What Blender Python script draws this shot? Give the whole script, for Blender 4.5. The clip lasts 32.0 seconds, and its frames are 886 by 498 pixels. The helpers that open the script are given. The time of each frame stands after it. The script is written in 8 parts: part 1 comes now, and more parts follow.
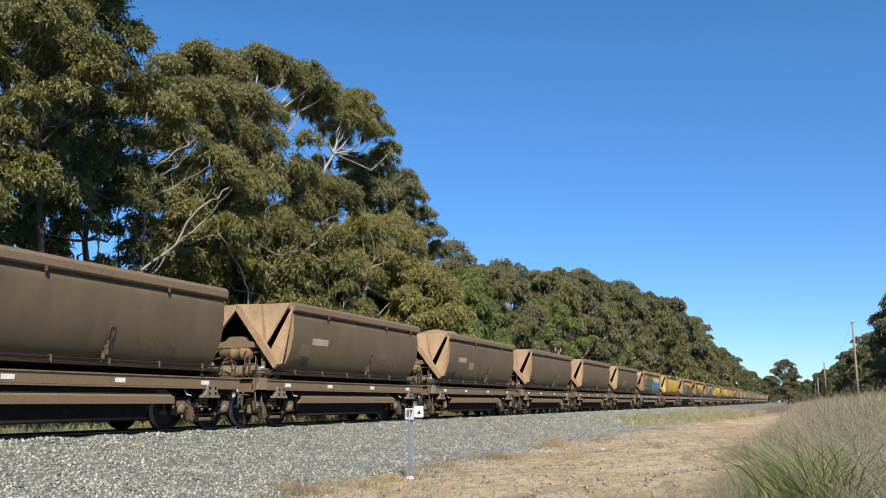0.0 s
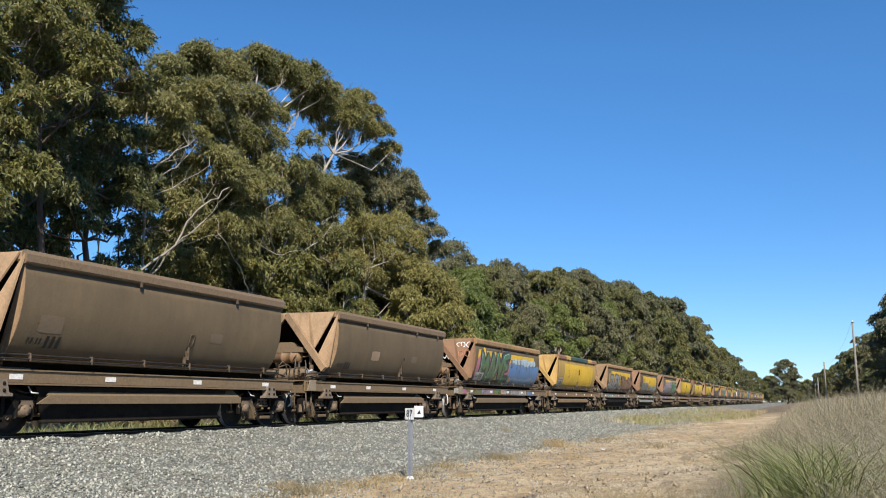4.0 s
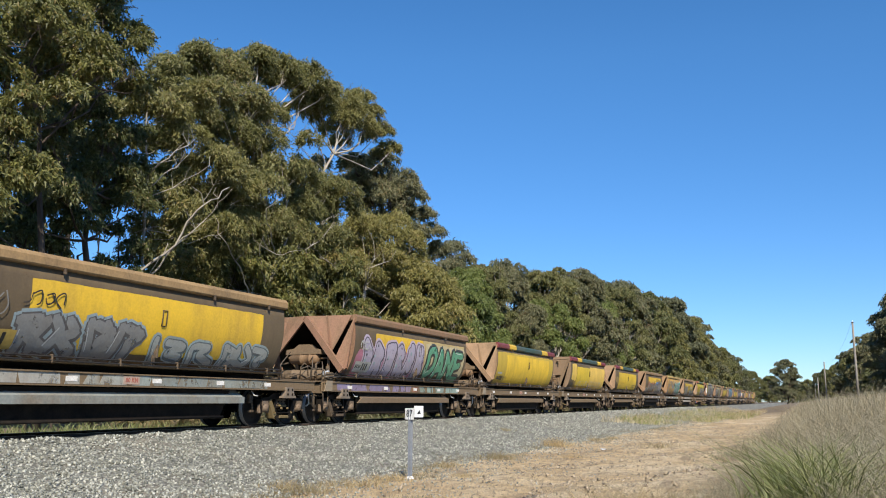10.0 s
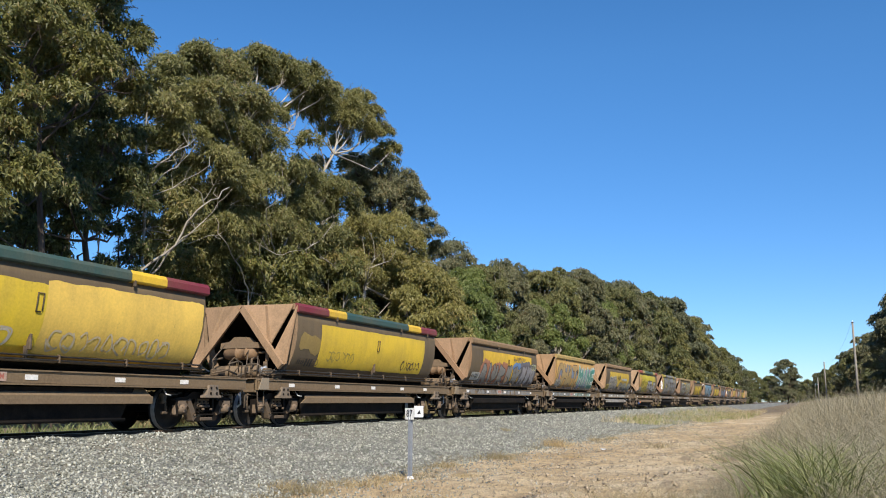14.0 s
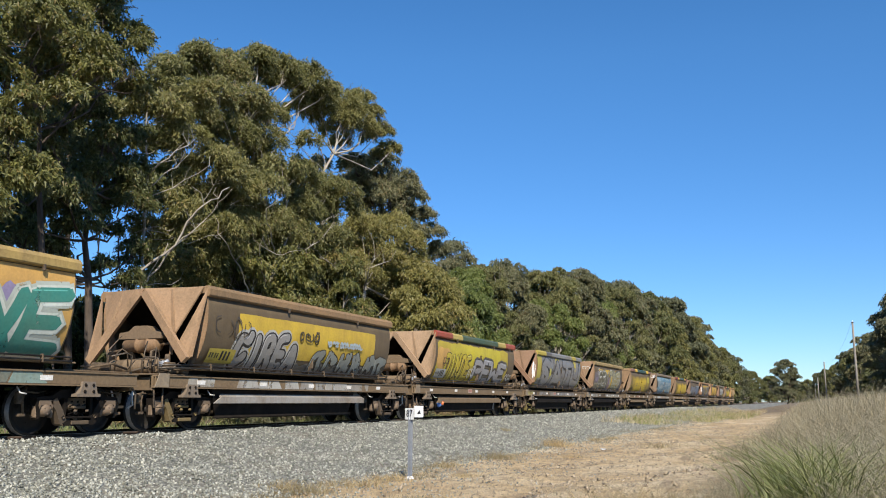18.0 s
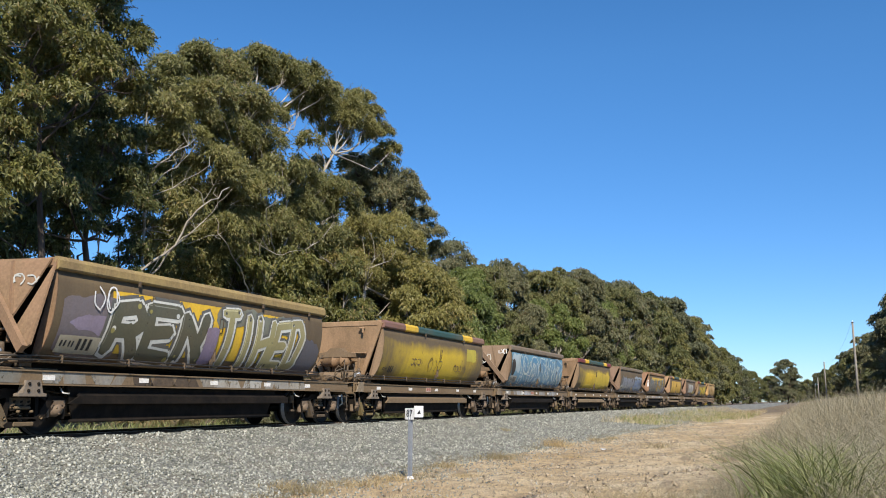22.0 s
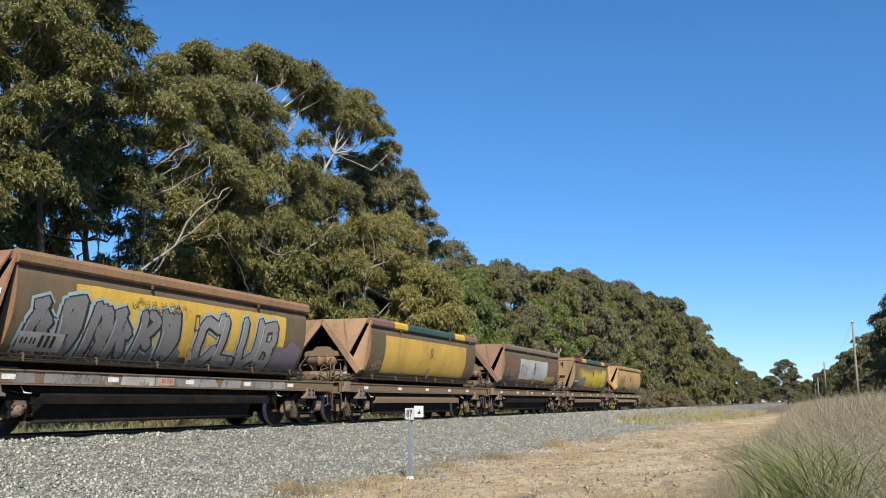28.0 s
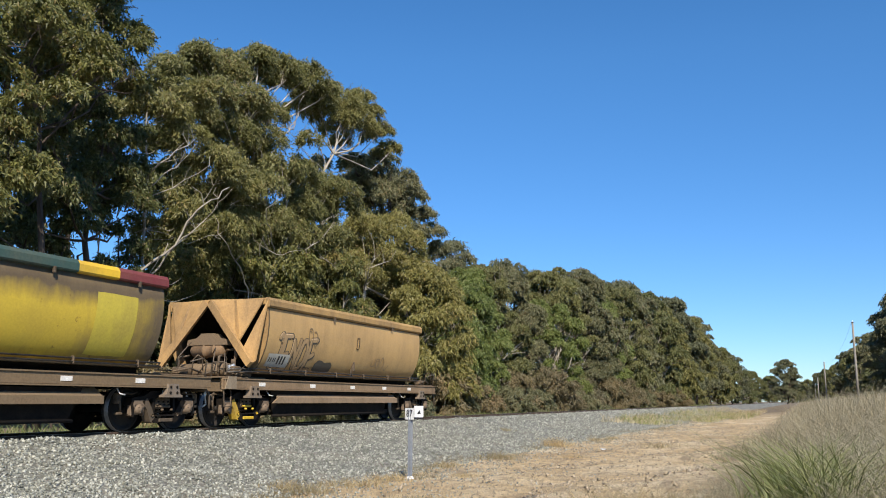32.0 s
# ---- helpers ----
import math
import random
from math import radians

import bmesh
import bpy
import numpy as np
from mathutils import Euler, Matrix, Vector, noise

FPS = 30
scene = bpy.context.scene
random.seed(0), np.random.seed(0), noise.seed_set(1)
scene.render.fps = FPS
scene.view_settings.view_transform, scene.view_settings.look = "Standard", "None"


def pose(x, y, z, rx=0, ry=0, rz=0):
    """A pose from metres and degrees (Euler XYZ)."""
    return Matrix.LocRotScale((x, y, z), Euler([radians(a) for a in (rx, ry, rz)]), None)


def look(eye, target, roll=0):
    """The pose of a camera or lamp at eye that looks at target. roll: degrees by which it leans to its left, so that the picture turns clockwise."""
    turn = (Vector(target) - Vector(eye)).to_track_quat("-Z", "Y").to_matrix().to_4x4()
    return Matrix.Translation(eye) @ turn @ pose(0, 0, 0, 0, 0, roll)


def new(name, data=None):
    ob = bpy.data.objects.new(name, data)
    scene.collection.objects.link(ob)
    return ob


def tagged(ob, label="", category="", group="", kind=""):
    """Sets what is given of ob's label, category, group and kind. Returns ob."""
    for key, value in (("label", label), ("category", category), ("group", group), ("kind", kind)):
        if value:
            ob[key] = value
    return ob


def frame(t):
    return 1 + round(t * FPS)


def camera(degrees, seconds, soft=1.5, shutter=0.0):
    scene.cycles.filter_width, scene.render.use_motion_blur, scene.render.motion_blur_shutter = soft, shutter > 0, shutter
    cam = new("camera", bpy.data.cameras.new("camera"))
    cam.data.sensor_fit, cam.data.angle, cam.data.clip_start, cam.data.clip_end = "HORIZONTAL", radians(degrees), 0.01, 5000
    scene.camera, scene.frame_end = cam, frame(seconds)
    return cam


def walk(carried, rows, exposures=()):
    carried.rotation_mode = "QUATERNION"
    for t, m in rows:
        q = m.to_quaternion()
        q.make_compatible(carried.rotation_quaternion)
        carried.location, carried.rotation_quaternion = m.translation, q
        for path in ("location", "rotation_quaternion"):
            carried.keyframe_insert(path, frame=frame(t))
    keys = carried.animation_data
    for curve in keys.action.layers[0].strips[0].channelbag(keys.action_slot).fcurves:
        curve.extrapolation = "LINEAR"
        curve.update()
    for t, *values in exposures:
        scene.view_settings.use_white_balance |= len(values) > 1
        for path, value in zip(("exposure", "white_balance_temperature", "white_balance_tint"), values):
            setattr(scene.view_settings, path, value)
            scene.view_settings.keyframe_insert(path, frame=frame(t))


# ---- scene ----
cam = camera(54.36, 32.0, soft=1.0)
EYE = Vector((0.0, 0.0, 0.561))
YAW, PITCH = radians(22.22), radians(10.03)
walk(cam, [(0.0, look(EYE, EYE + Vector((math.cos(YAW) * math.cos(PITCH), math.sin(YAW) * math.cos(PITCH), math.sin(PITCH))))),
           (32.0, look(EYE, EYE + Vector((math.cos(YAW) * math.cos(PITCH), math.sin(YAW) * math.cos(PITCH), math.sin(PITCH)))))],
     exposures=[(0.0, 0.5, 6700, 10), (32.0, 0.5, 6700, 10)])

# ---- world and sun: x runs along the track, y across it, z = 0 is the top of the rails ----
SUN_TO = radians(34.0)       # heading in which shadows fall, from +x towards +y
SUN_UP = radians(39.0)
world = bpy.data.worlds.new("sky")
scene.world = world
world.use_nodes = True
wn = world.node_tree
wn.nodes.clear()
sky = wn.nodes.new("ShaderNodeTexSky")
sky.sky_type, sky.sun_disc = "NISHITA", False
sky.sun_elevation = SUN_UP
sun_from = Vector((-math.cos(SUN_TO), -math.sin(SUN_TO), 0))
sky.sun_rotation = math.atan2(sun_from.x, sun_from.y)
sky.altitude, sky.air_density, sky.dust_density, sky.ozone_density = 0, 0.85, 0.0, 5.0
bg = wn.nodes.new("ShaderNodeBackground")
bg.inputs["Strength"].default_value = 0.122
wout = wn.nodes.new("ShaderNodeOutputWorld")
hsv = wn.nodes.new("ShaderNodeHueSaturation")
hsv.inputs["Saturation"].default_value = 1.2
wn.links.new(sky.outputs[0], hsv.inputs["Color"])
# clear dry air: the band near the horizon stays blue
tc = wn.nodes.new("ShaderNodeTexCoord")
sep = wn.nodes.new("ShaderNodeSeparateXYZ")
low = wn.nodes.new("ShaderNodeValToRGB")
low.color_ramp.elements[0].position, low.color_ramp.elements[0].color = 0.0, (0.50, 0.62, 0.78, 1)
low.color_ramp.elements[1].position, low.color_ramp.elements[1].color = 0.38, (1, 1, 1, 1)
clear = wn.nodes.new("ShaderNodeMix")
clear.data_type, clear.blend_type = "RGBA", "MULTIPLY"
clear.inputs[0].default_value = 1.0
wn.links.new(tc.outputs["Generated"], sep.inputs[0])
wn.links.new(sep.outputs[2], low.inputs[0])
wn.links.new(hsv.outputs[0], clear.inputs[6])
wn.links.new(low.outputs[0], clear.inputs[7])
wn.links.new(clear.outputs[2], bg.inputs[0])
wn.links.new(bg.outputs[0], wout.inputs[0])
sun_data = bpy.data.lights.new("sun", "SUN")
sun_data.energy, sun_data.angle, sun_data.color = 5.0, radians(0.53), (1.0, 0.93, 0.82)
sun = new("sun", sun_data)
sun.matrix_world = look(Vector((0, 0, 50)), Vector((0, 0, 50)) + Vector((math.cos(SUN_TO) * math.cos(SUN_UP), math.sin(SUN_TO) * math.cos(SUN_UP), -math.sin(SUN_UP))))


# ---- materials ----
def mat(name, rough=0.8, metal=0.0):
    m = bpy.data.materials.new(name)
    m.use_nodes = True
    nt = m.node_tree
    b = nt.nodes["Principled BSDF"]
    b.inputs["Roughness"].default_value = rough
    b.inputs["Metallic"].default_value = metal
    return m, nt, b


def coords(nt, kind="Object", scale=(1, 1, 1)):
    tc = nt.nodes.new("ShaderNodeTexCoord")
    mp = nt.nodes.new("ShaderNodeMapping")
    mp.inputs["Scale"].default_value = scale
    nt.links.new(tc.outputs[kind], mp.inputs["Vector"])
    return mp.outputs[0]


def noise_tex(nt, vec, scale, detail=4, rough=0.55):
    n = nt.nodes.new("ShaderNodeTexNoise")
    n.inputs["Scale"].default_value = scale
    n.inputs["Detail"].default_value = detail
    n.inputs["Roughness"].default_value = rough
    nt.links.new(vec, n.inputs["Vector"])
    return n.outputs["Fac"]


def ramp(nt, fac, stops):
    r = nt.nodes.new("ShaderNodeValToRGB")
    r.color_ramp.elements[0].position, r.color_ramp.elements[0].color = stops[0][0], (*stops[0][1], 1)
    r.color_ramp.elements[1].position, r.color_ramp.elements[1].color = stops[-1][0], (*stops[-1][1], 1)
    for p, c in stops[1:-1]:
        e = r.color_ramp.elements.new(p)
        e.color = (*c, 1)
    nt.links.new(fac, r.inputs[0])
    return r.outputs[0]


def grey(nt, fac, a, b, lo=0.0, hi=1.0):
    """A straight remap of fac from a..b to lo..hi, clamped."""
    m = nt.nodes.new("ShaderNodeMapRange")
    m.clamp = True
    for i, v in zip((1, 2, 3, 4), (a, b, lo, hi)):
        m.inputs[i].default_value = v
    nt.links.new(fac, m.inputs[0])
    return m.outputs[0]


def math_node(nt, op, a, b=None):
    m = nt.nodes.new("ShaderNodeMath")
    m.operation = op
    for i, v in enumerate((a, b)):
        if v is None:
            continue
        if isinstance(v, (int, float)):
            m.inputs[i].default_value = v
        else:
            nt.links.new(v, m.inputs[i])
    return m.outputs[0]


def mix(nt, fac, a, b, blend="MIX"):
    m = nt.nodes.new("ShaderNodeMix")
    m.data_type, m.blend_type = "RGBA", blend
    for i, v in ((0, fac), (6, a), (7, b)):
        if isinstance(v, (int, float)):
            m.inputs[i].default_value = v
        elif isinstance(v, tuple):
            m.inputs[i].default_value = (*v, 1)
        else:
            nt.links.new(v, m.inputs[i])
    return m.outputs[2]


def bump(nt, b, height, strength=0.3, dist=0.02):
    n = nt.nodes.new("ShaderNodeBump")
    n.inputs["Strength"].default_value = strength
    n.inputs["Distance"].default_value = dist
    nt.links.new(height, n.inputs["Height"])
    nt.links.new(n.outputs[0], b.inputs["Normal"])


def plain(name, c1, c2, scale=3.0, rough=0.8, metal=0.0, bmp=0.0, stretch=(1, 1, 1), fine=None):
    """Two tones mixed by noise at two scales, with optional relief."""
    m, nt, b = mat(name, rough, metal)
    v = coords(nt, "Object", stretch)
    n1 = noise_tex(nt, v, scale, 6, 0.65)
    col = ramp(nt, n1, [(0.32, c1), (0.68, c2)])
    n2 = noise_tex(nt, v, (fine or scale * 9), 3)
    col = mix(nt, 0.35, col, ramp(nt, n2, [(0.3, (0.55, 0.55, 0.55)), (0.7, (1.3, 1.3, 1.3))]), "MULTIPLY")
    nt.links.new(col, b.inputs["Base Color"])
    if bmp:
        bump(nt, b, n2, bmp)
    return m


def random_shift(nt, vec):
    """Object coordinates moved by each object's own random number."""
    oi = nt.nodes.new("ShaderNodeObjectInfo")
    a = nt.nodes.new("ShaderNodeVectorMath")
    a.operation = "MULTIPLY_ADD"
    a.inputs[1].default_value = (1, 1, 1)
    c = nt.nodes.new("ShaderNodeCombineXYZ")
    for i in range(3):
        nt.links.new(math_node(nt, "MULTIPLY", oi.outputs["Random"], 37.0 + 11 * i), c.inputs[i])
    nt.links.new(vec, a.inputs[0])
    nt.links.new(c.outputs[0], a.inputs[2])
    return a.outputs[0], oi


def dusty_paint(name, dust_lo=0.25, dust_hi=0.6, rough=0.75, bare=0.0):
    """Paint in the object's own colour under streaks of brown dust and rust."""
    m, nt, b = mat(name, rough)
    v0 = coords(nt, "Object")
    v, oi = random_shift(nt, v0)
    streak = nt.nodes.new("ShaderNodeMapping")
    streak.inputs["Scale"].default_value = (5.0, 5.0, 0.7)
    nt.links.new(v, streak.inputs["Vector"])
    s = noise_tex(nt, streak.outputs[0], 1.0, 6, 0.6)
    big = noise_tex(nt, v, 0.9, 5, 0.6)
    fine = noise_tex(nt, v, 22.0, 4, 0.6)
    d = math_node(nt, "ADD", math_node(nt, "MULTIPLY", s, 0.35), math_node(nt, "MULTIPLY", big, 0.65))
    dust = ramp(nt, fine, [(0.25, (0.10, 0.067, 0.037)), (0.75, (0.20, 0.134, 0.073))])
    fac = grey(nt, d, 0.42, 0.68, dust_lo, dust_hi)
    col = mix(nt, fac, oi.outputs["Color"], dust)
    col = mix(nt, 0.3, col, ramp(nt, fine, [(0.3, (0.7, 0.7, 0.7)), (0.7, (1.2, 1.2, 1.2))]), "MULTIPLY")
    spots = noise_tex(nt, v, 4.5, 7, 0.75)
    col = mix(nt, grey(nt, spots, 0.64, 0.72, 0, 0.45), col, (0.085, 0.045, 0.022))
    nt.links.new(col, b.inputs["Base Color"])
    nt.links.new(grey(nt, fac, 0, 1, rough - 0.2, rough + 0.1), b.inputs["Roughness"])
    if bare:
        flake = math_node(nt, "ADD", math_node(nt, "MULTIPLY", noise_tex(nt, v, 3.0, 9, 0.72), 0.65), math_node(nt, "MULTIPLY", s, 0.35))
        nt.links.new(grey(nt, flake, 0.36 + bare, 0.42 + bare, 0.25, 1.0), b.inputs["Alpha"])
    bump(nt, b, fine, 0.12, 0.01)
    return m


def body_paint(name):
    """Side sheets: caked dust, worn away in the middle to the object's own colour (alpha says how far)."""
    m, nt, b = mat(name, 0.7)
    v0 = coords(nt, "Object")
    v, oi = random_shift(nt, v0)
    streak = nt.nodes.new("ShaderNodeMapping")
    streak.inputs["Scale"].default_value = (3.0, 0.0, 0.5)
    nt.links.new(v, streak.inputs["Vector"])
    s = noise_tex(nt, streak.outputs[0], 1.3, 7, 0.62)
    big = noise_tex(nt, v, 0.8, 5, 0.6)
    fine = noise_tex(nt, v, 25.0, 4, 0.6)
    sep = nt.nodes.new("ShaderNodeSeparateXYZ")
    nt.links.new(v0, sep.inputs[0])
    ax = math_node(nt, "ABSOLUTE", math_node(nt, "ADD", sep.outputs[0], 4.3))
    az = math_node(nt, "ABSOLUTE", math_node(nt, "SUBTRACT", sep.outputs[2], 1.76))
    edge = math_node(nt, "MAXIMUM", math_node(nt, "DIVIDE", ax, 4.1), math_node(nt, "DIVIDE", az, 0.66))
    wob = math_node(nt, "ADD", edge, math_node(nt, "ADD", math_node(nt, "MULTIPLY", math_node(nt, "SUBTRACT", s, 0.5), 0.55), math_node(nt, "MULTIPLY", math_node(nt, "SUBTRACT", big, 0.5), 0.9)))
    worn = grey(nt, wob, 0.52, 1.02, 1.0, 0.0)
    worn = math_node(nt, "MULTIPLY", worn, oi.outputs["Alpha"])
    dust = ramp(nt, math_node(nt, "ADD", math_node(nt, "MULTIPLY", big, 0.6), math_node(nt, "MULTIPLY", s, 0.4)),
                [(0.3, (0.082, 0.058, 0.033)), (0.55, (0.124, 0.089, 0.048)), (0.75, (0.172, 0.12, 0.061))])
    thin = grey(nt, big, 0.35, 0.7, 1.0, 0.72)
    col = mix(nt, math_node(nt, "MULTIPLY", worn, thin), dust, oi.outputs["Color"])
    col = mix(nt, 0.3, col, ramp(nt, fine, [(0.3, (0.72, 0.72, 0.72)), (0.7, (1.2, 1.2, 1.2))]), "MULTIPLY")
    spots = noise_tex(nt, v, 3.5, 8, 0.75)
    col = mix(nt, grey(nt, spots, 0.63, 0.70, 0, 0.8), col, (0.07, 0.032, 0.016))
    nt.links.new(col, b.inputs["Base Color"])
    dents = noise_tex(nt, v, 2.2, 3, 0.5)
    bump(nt, b, math_node(nt, "ADD", math_node(nt, "MULTIPLY", dents, 1.0), math_node(nt, "MULTIPLY", fine, 0.15)), 0.25, 0.03)
    return m


M_BODY = body_paint("caked side paint")
M_PAINT = dusty_paint("dusty paint", 0.02, 0.42, 0.75)
M_FRAME = dusty_paint("dusty frame paint", 0.35, 0.9, 0.85)
M_SOLE = dusty_paint("dusty sprayed sole bar", 0.15, 0.8, 0.75, 0.05)
M_CAST = dusty_paint("dark dusty casting", 0.15, 0.6, 0.9)
M_SPRAY = dusty_paint("spray paint", 0.0, 0.28, 0.6, 0.01)
# Near-black: the underframe's shade is put into the colour, on top of grime.
M_UNDER = plain("grimy shade-dark steel", (0.005, 0.0045, 0.004), (0.02, 0.015, 0.011), 4, 0.85, 0.0, 0.2)
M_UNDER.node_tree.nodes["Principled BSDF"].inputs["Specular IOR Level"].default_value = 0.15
M_BOGIE = plain("dust caked cast steel", (0.022, 0.016, 0.011), (0.15, 0.104, 0.062), 7, 0.85, 0.0, 0.3)
# The wheels stand in shade; that dark is put into this colour too.
M_TREAD = plain("grimy shade-dark wheel steel", (0.007, 0.006, 0.005), (0.022, 0.017, 0.013), 6, 0.8)
M_PIPE = plain("bare dusty pipe", (0.07, 0.053, 0.036), (0.16, 0.125, 0.09), 8, 0.6, 0.3)
M_PIPE_DARK = plain("worn black pipe", (0.018, 0.016, 0.014), (0.075, 0.066, 0.056), 9, 0.38, 0.5)
M_WORN_TREAD = plain("bright worn tread", (0.20, 0.19, 0.18), (0.32, 0.31, 0.30), 8, 0.5, 0.6)
M_HOSE = plain("pale rubber hose", (0.5, 0.48, 0.44), (0.68, 0.66, 0.62), 9, 0.6)
M_REFLECT = plain("white reflector plate", (0.62, 0.58, 0.52), (0.8, 0.78, 0.74), 6, 0.35)
M_PLATE = plain("faded pink plate", (0.34, 0.22, 0.16), (0.46, 0.34, 0.27), 9, 0.6)
M_LOAD = plain("pale tan mineral load", (0.23, 0.14, 0.075), (0.34, 0.22, 0.12), 6, 0.95, 0, 0.6)
M_RAIL = plain("rusty rail", (0.05, 0.031, 0.02), (0.10, 0.062, 0.038), 6, 0.85)
M_RAILTOP = plain("polished rail head", (0.3, 0.29, 0.28), (0.42, 0.41, 0.4), 12, 0.3, 1.0)
M_SLEEPER = plain("weathered timber sleeper", (0.09, 0.07, 0.055), (0.17, 0.14, 0.11), 7, 0.9, 0, 0.4)
M_BARK = plain("pale gum bark", (0.15, 0.125, 0.095), (0.46, 0.42, 0.35), 1.6, 0.85, 0, 0.4, (1, 1, 0.25))
M_BARK_DARK = plain("dark rough bark", (0.035, 0.026, 0.02), (0.10, 0.075, 0.055), 3, 0.95, 0, 0.6, (1, 1, 0.3))
M_POLE = plain("grey weathered pole", (0.16, 0.145, 0.125), (0.28, 0.255, 0.22), 5, 0.9, 0, 0.3, (1, 1, 0.1))
M_GALV = plain("galvanised steel", (0.26, 0.28, 0.31), (0.36, 0.38, 0.42), 8, 0.5, 0.4)
M_POST = plain("dull blue-grey steel", (0.125, 0.14, 0.165), (0.19, 0.21, 0.245), 8, 0.6, 0.2)
M_SIGN = plain("white enamel sign", (0.6, 0.6, 0.6), (0.76, 0.76, 0.75), 5, 0.4)
M_BLACK = plain("black paint", (0.008, 0.008, 0.009), (0.02, 0.02, 0.02), 7, 0.5)
M_RED = plain("faded red paint", (0.30, 0.09, 0.06), (0.40, 0.14, 0.10), 9, 0.6)
M_WIRE = plain("overhead wire", (0.03, 0.03, 0.03), (0.06, 0.06, 0.06), 5, 0.6)


def leaf_material(name, dark, mid, light, dry):
    m, nt, b = mat(name, 0.55)
    geo = nt.nodes.new("ShaderNodeNewGeometry")
    v = coords(nt, "Object")
    big = noise_tex(nt, v, 0.35, 3)
    f = math_node(nt, "ADD", math_node(nt, "MULTIPLY", geo.outputs["Random Per Island"], 0.6), math_node(nt, "MULTIPLY", big, 0.4))
    col = ramp(nt, f, [(0.2, dark), (0.48, mid), (0.72, light), (0.84, dry)])
    oi = nt.nodes.new("ShaderNodeObjectInfo")
    col = mix(nt, 1.0, col, ramp(nt, oi.outputs["Random"], [(0.0, (0.74, 0.80, 0.80)), (1.0, (1.2, 1.14, 1.0))]), "MULTIPLY")
    nt.links.new(col, b.inputs["Base Color"])
    tr = nt.nodes.new("ShaderNodeBsdfTranslucent")
    nt.links.new(mix(nt, 1.0, col, (1.05, 1.15, 0.72), "MULTIPLY"), tr.inputs[0])
    ms = nt.nodes.new("ShaderNodeMixShader")
    ms.inputs[0].default_value = 0.28
    nt.links.new(b.outputs[0], ms.inputs[1])
    nt.links.new(tr.outputs[0], ms.inputs[2])
    nt.links.new(ms.outputs[0], nt.nodes["Material Output"].inputs[0])
    return m


M_LEAF = leaf_material("gum leaves", (0.106, 0.104, 0.033), (0.175, 0.168, 0.055), (0.242, 0.226, 0.082), (0.29, 0.20, 0.092))
# Darker gum leaves: shade on less sunlit trees is put into the colour.
M_LEAF_SHADED = leaf_material("shaded deep green leaves", (0.060, 0.066, 0.02), (0.112, 0.120, 0.036), (0.178, 0.178, 0.056), (0.22, 0.145, 0.068))
M_LEAF_FRESH = leaf_material("fresh green leaves", (0.085, 0.115, 0.028), (0.145, 0.18, 0.048), (0.20, 0.235, 0.072), (0.23, 0.21, 0.085))
M_LEAF_ROW = leaf_material("olive leaves", (0.088, 0.092, 0.034), (0.15, 0.152, 0.055), (0.21, 0.205, 0.08), (0.24, 0.18, 0.085))
M_LEAF_DRY = leaf_material("dry scrub leaves", (0.10, 0.085, 0.046), (0.18, 0.15, 0.085), (0.25, 0.20, 0.12), (0.29, 0.18, 0.105))
M_LEAF_GREY = leaf_material("grey green leaves", (0.085, 0.088, 0.046), (0.148, 0.15, 0.082), (0.205, 0.202, 0.115), (0.23, 0.17, 0.10))
M_GRASS_DRY = leaf_material("dry grass", (0.19, 0.157, 0.112), (0.335, 0.283, 0.20), (0.48, 0.41, 0.30), (0.57, 0.50, 0.385))
M_GRASS_GREEN = leaf_material("green grass", (0.09, 0.115, 0.035), (0.185, 0.21, 0.075), (0.29, 0.30, 0.125), (0.40, 0.35, 0.20))
M_GRASS_BROWN = leaf_material("dead brown grass", (0.22, 0.155, 0.085), (0.36, 0.265, 0.15), (0.48, 0.37, 0.22), (0.54, 0.43, 0.27))


# ---- geometry helpers ----
def mesh_np(name, verts, faces, smooth=False):
    """A mesh from arrays; all faces have the same number of corners."""
    verts, faces = np.asarray(verts, np.float32), np.asarray(faces, np.int32)
    me = bpy.data.meshes.new(name)
    k = faces.shape[1]
    me.vertices.add(len(verts))
    me.vertices.foreach_set("co", verts.ravel())
    me.loops.add(faces.size)
    me.loops.foreach_set("vertex_index", faces.ravel())
    me.polygons.add(len(faces))
    me.polygons.foreach_set("loop_start", np.arange(0, faces.size, k, dtype=np.int32))
    me.polygons.foreach_set("loop_total", np.full(len(faces), k, np.int32))
    if smooth:
        me.polygons.foreach_set("use_smooth", np.ones(len(faces), bool))
    me.update(calc_edges=True)
    return me


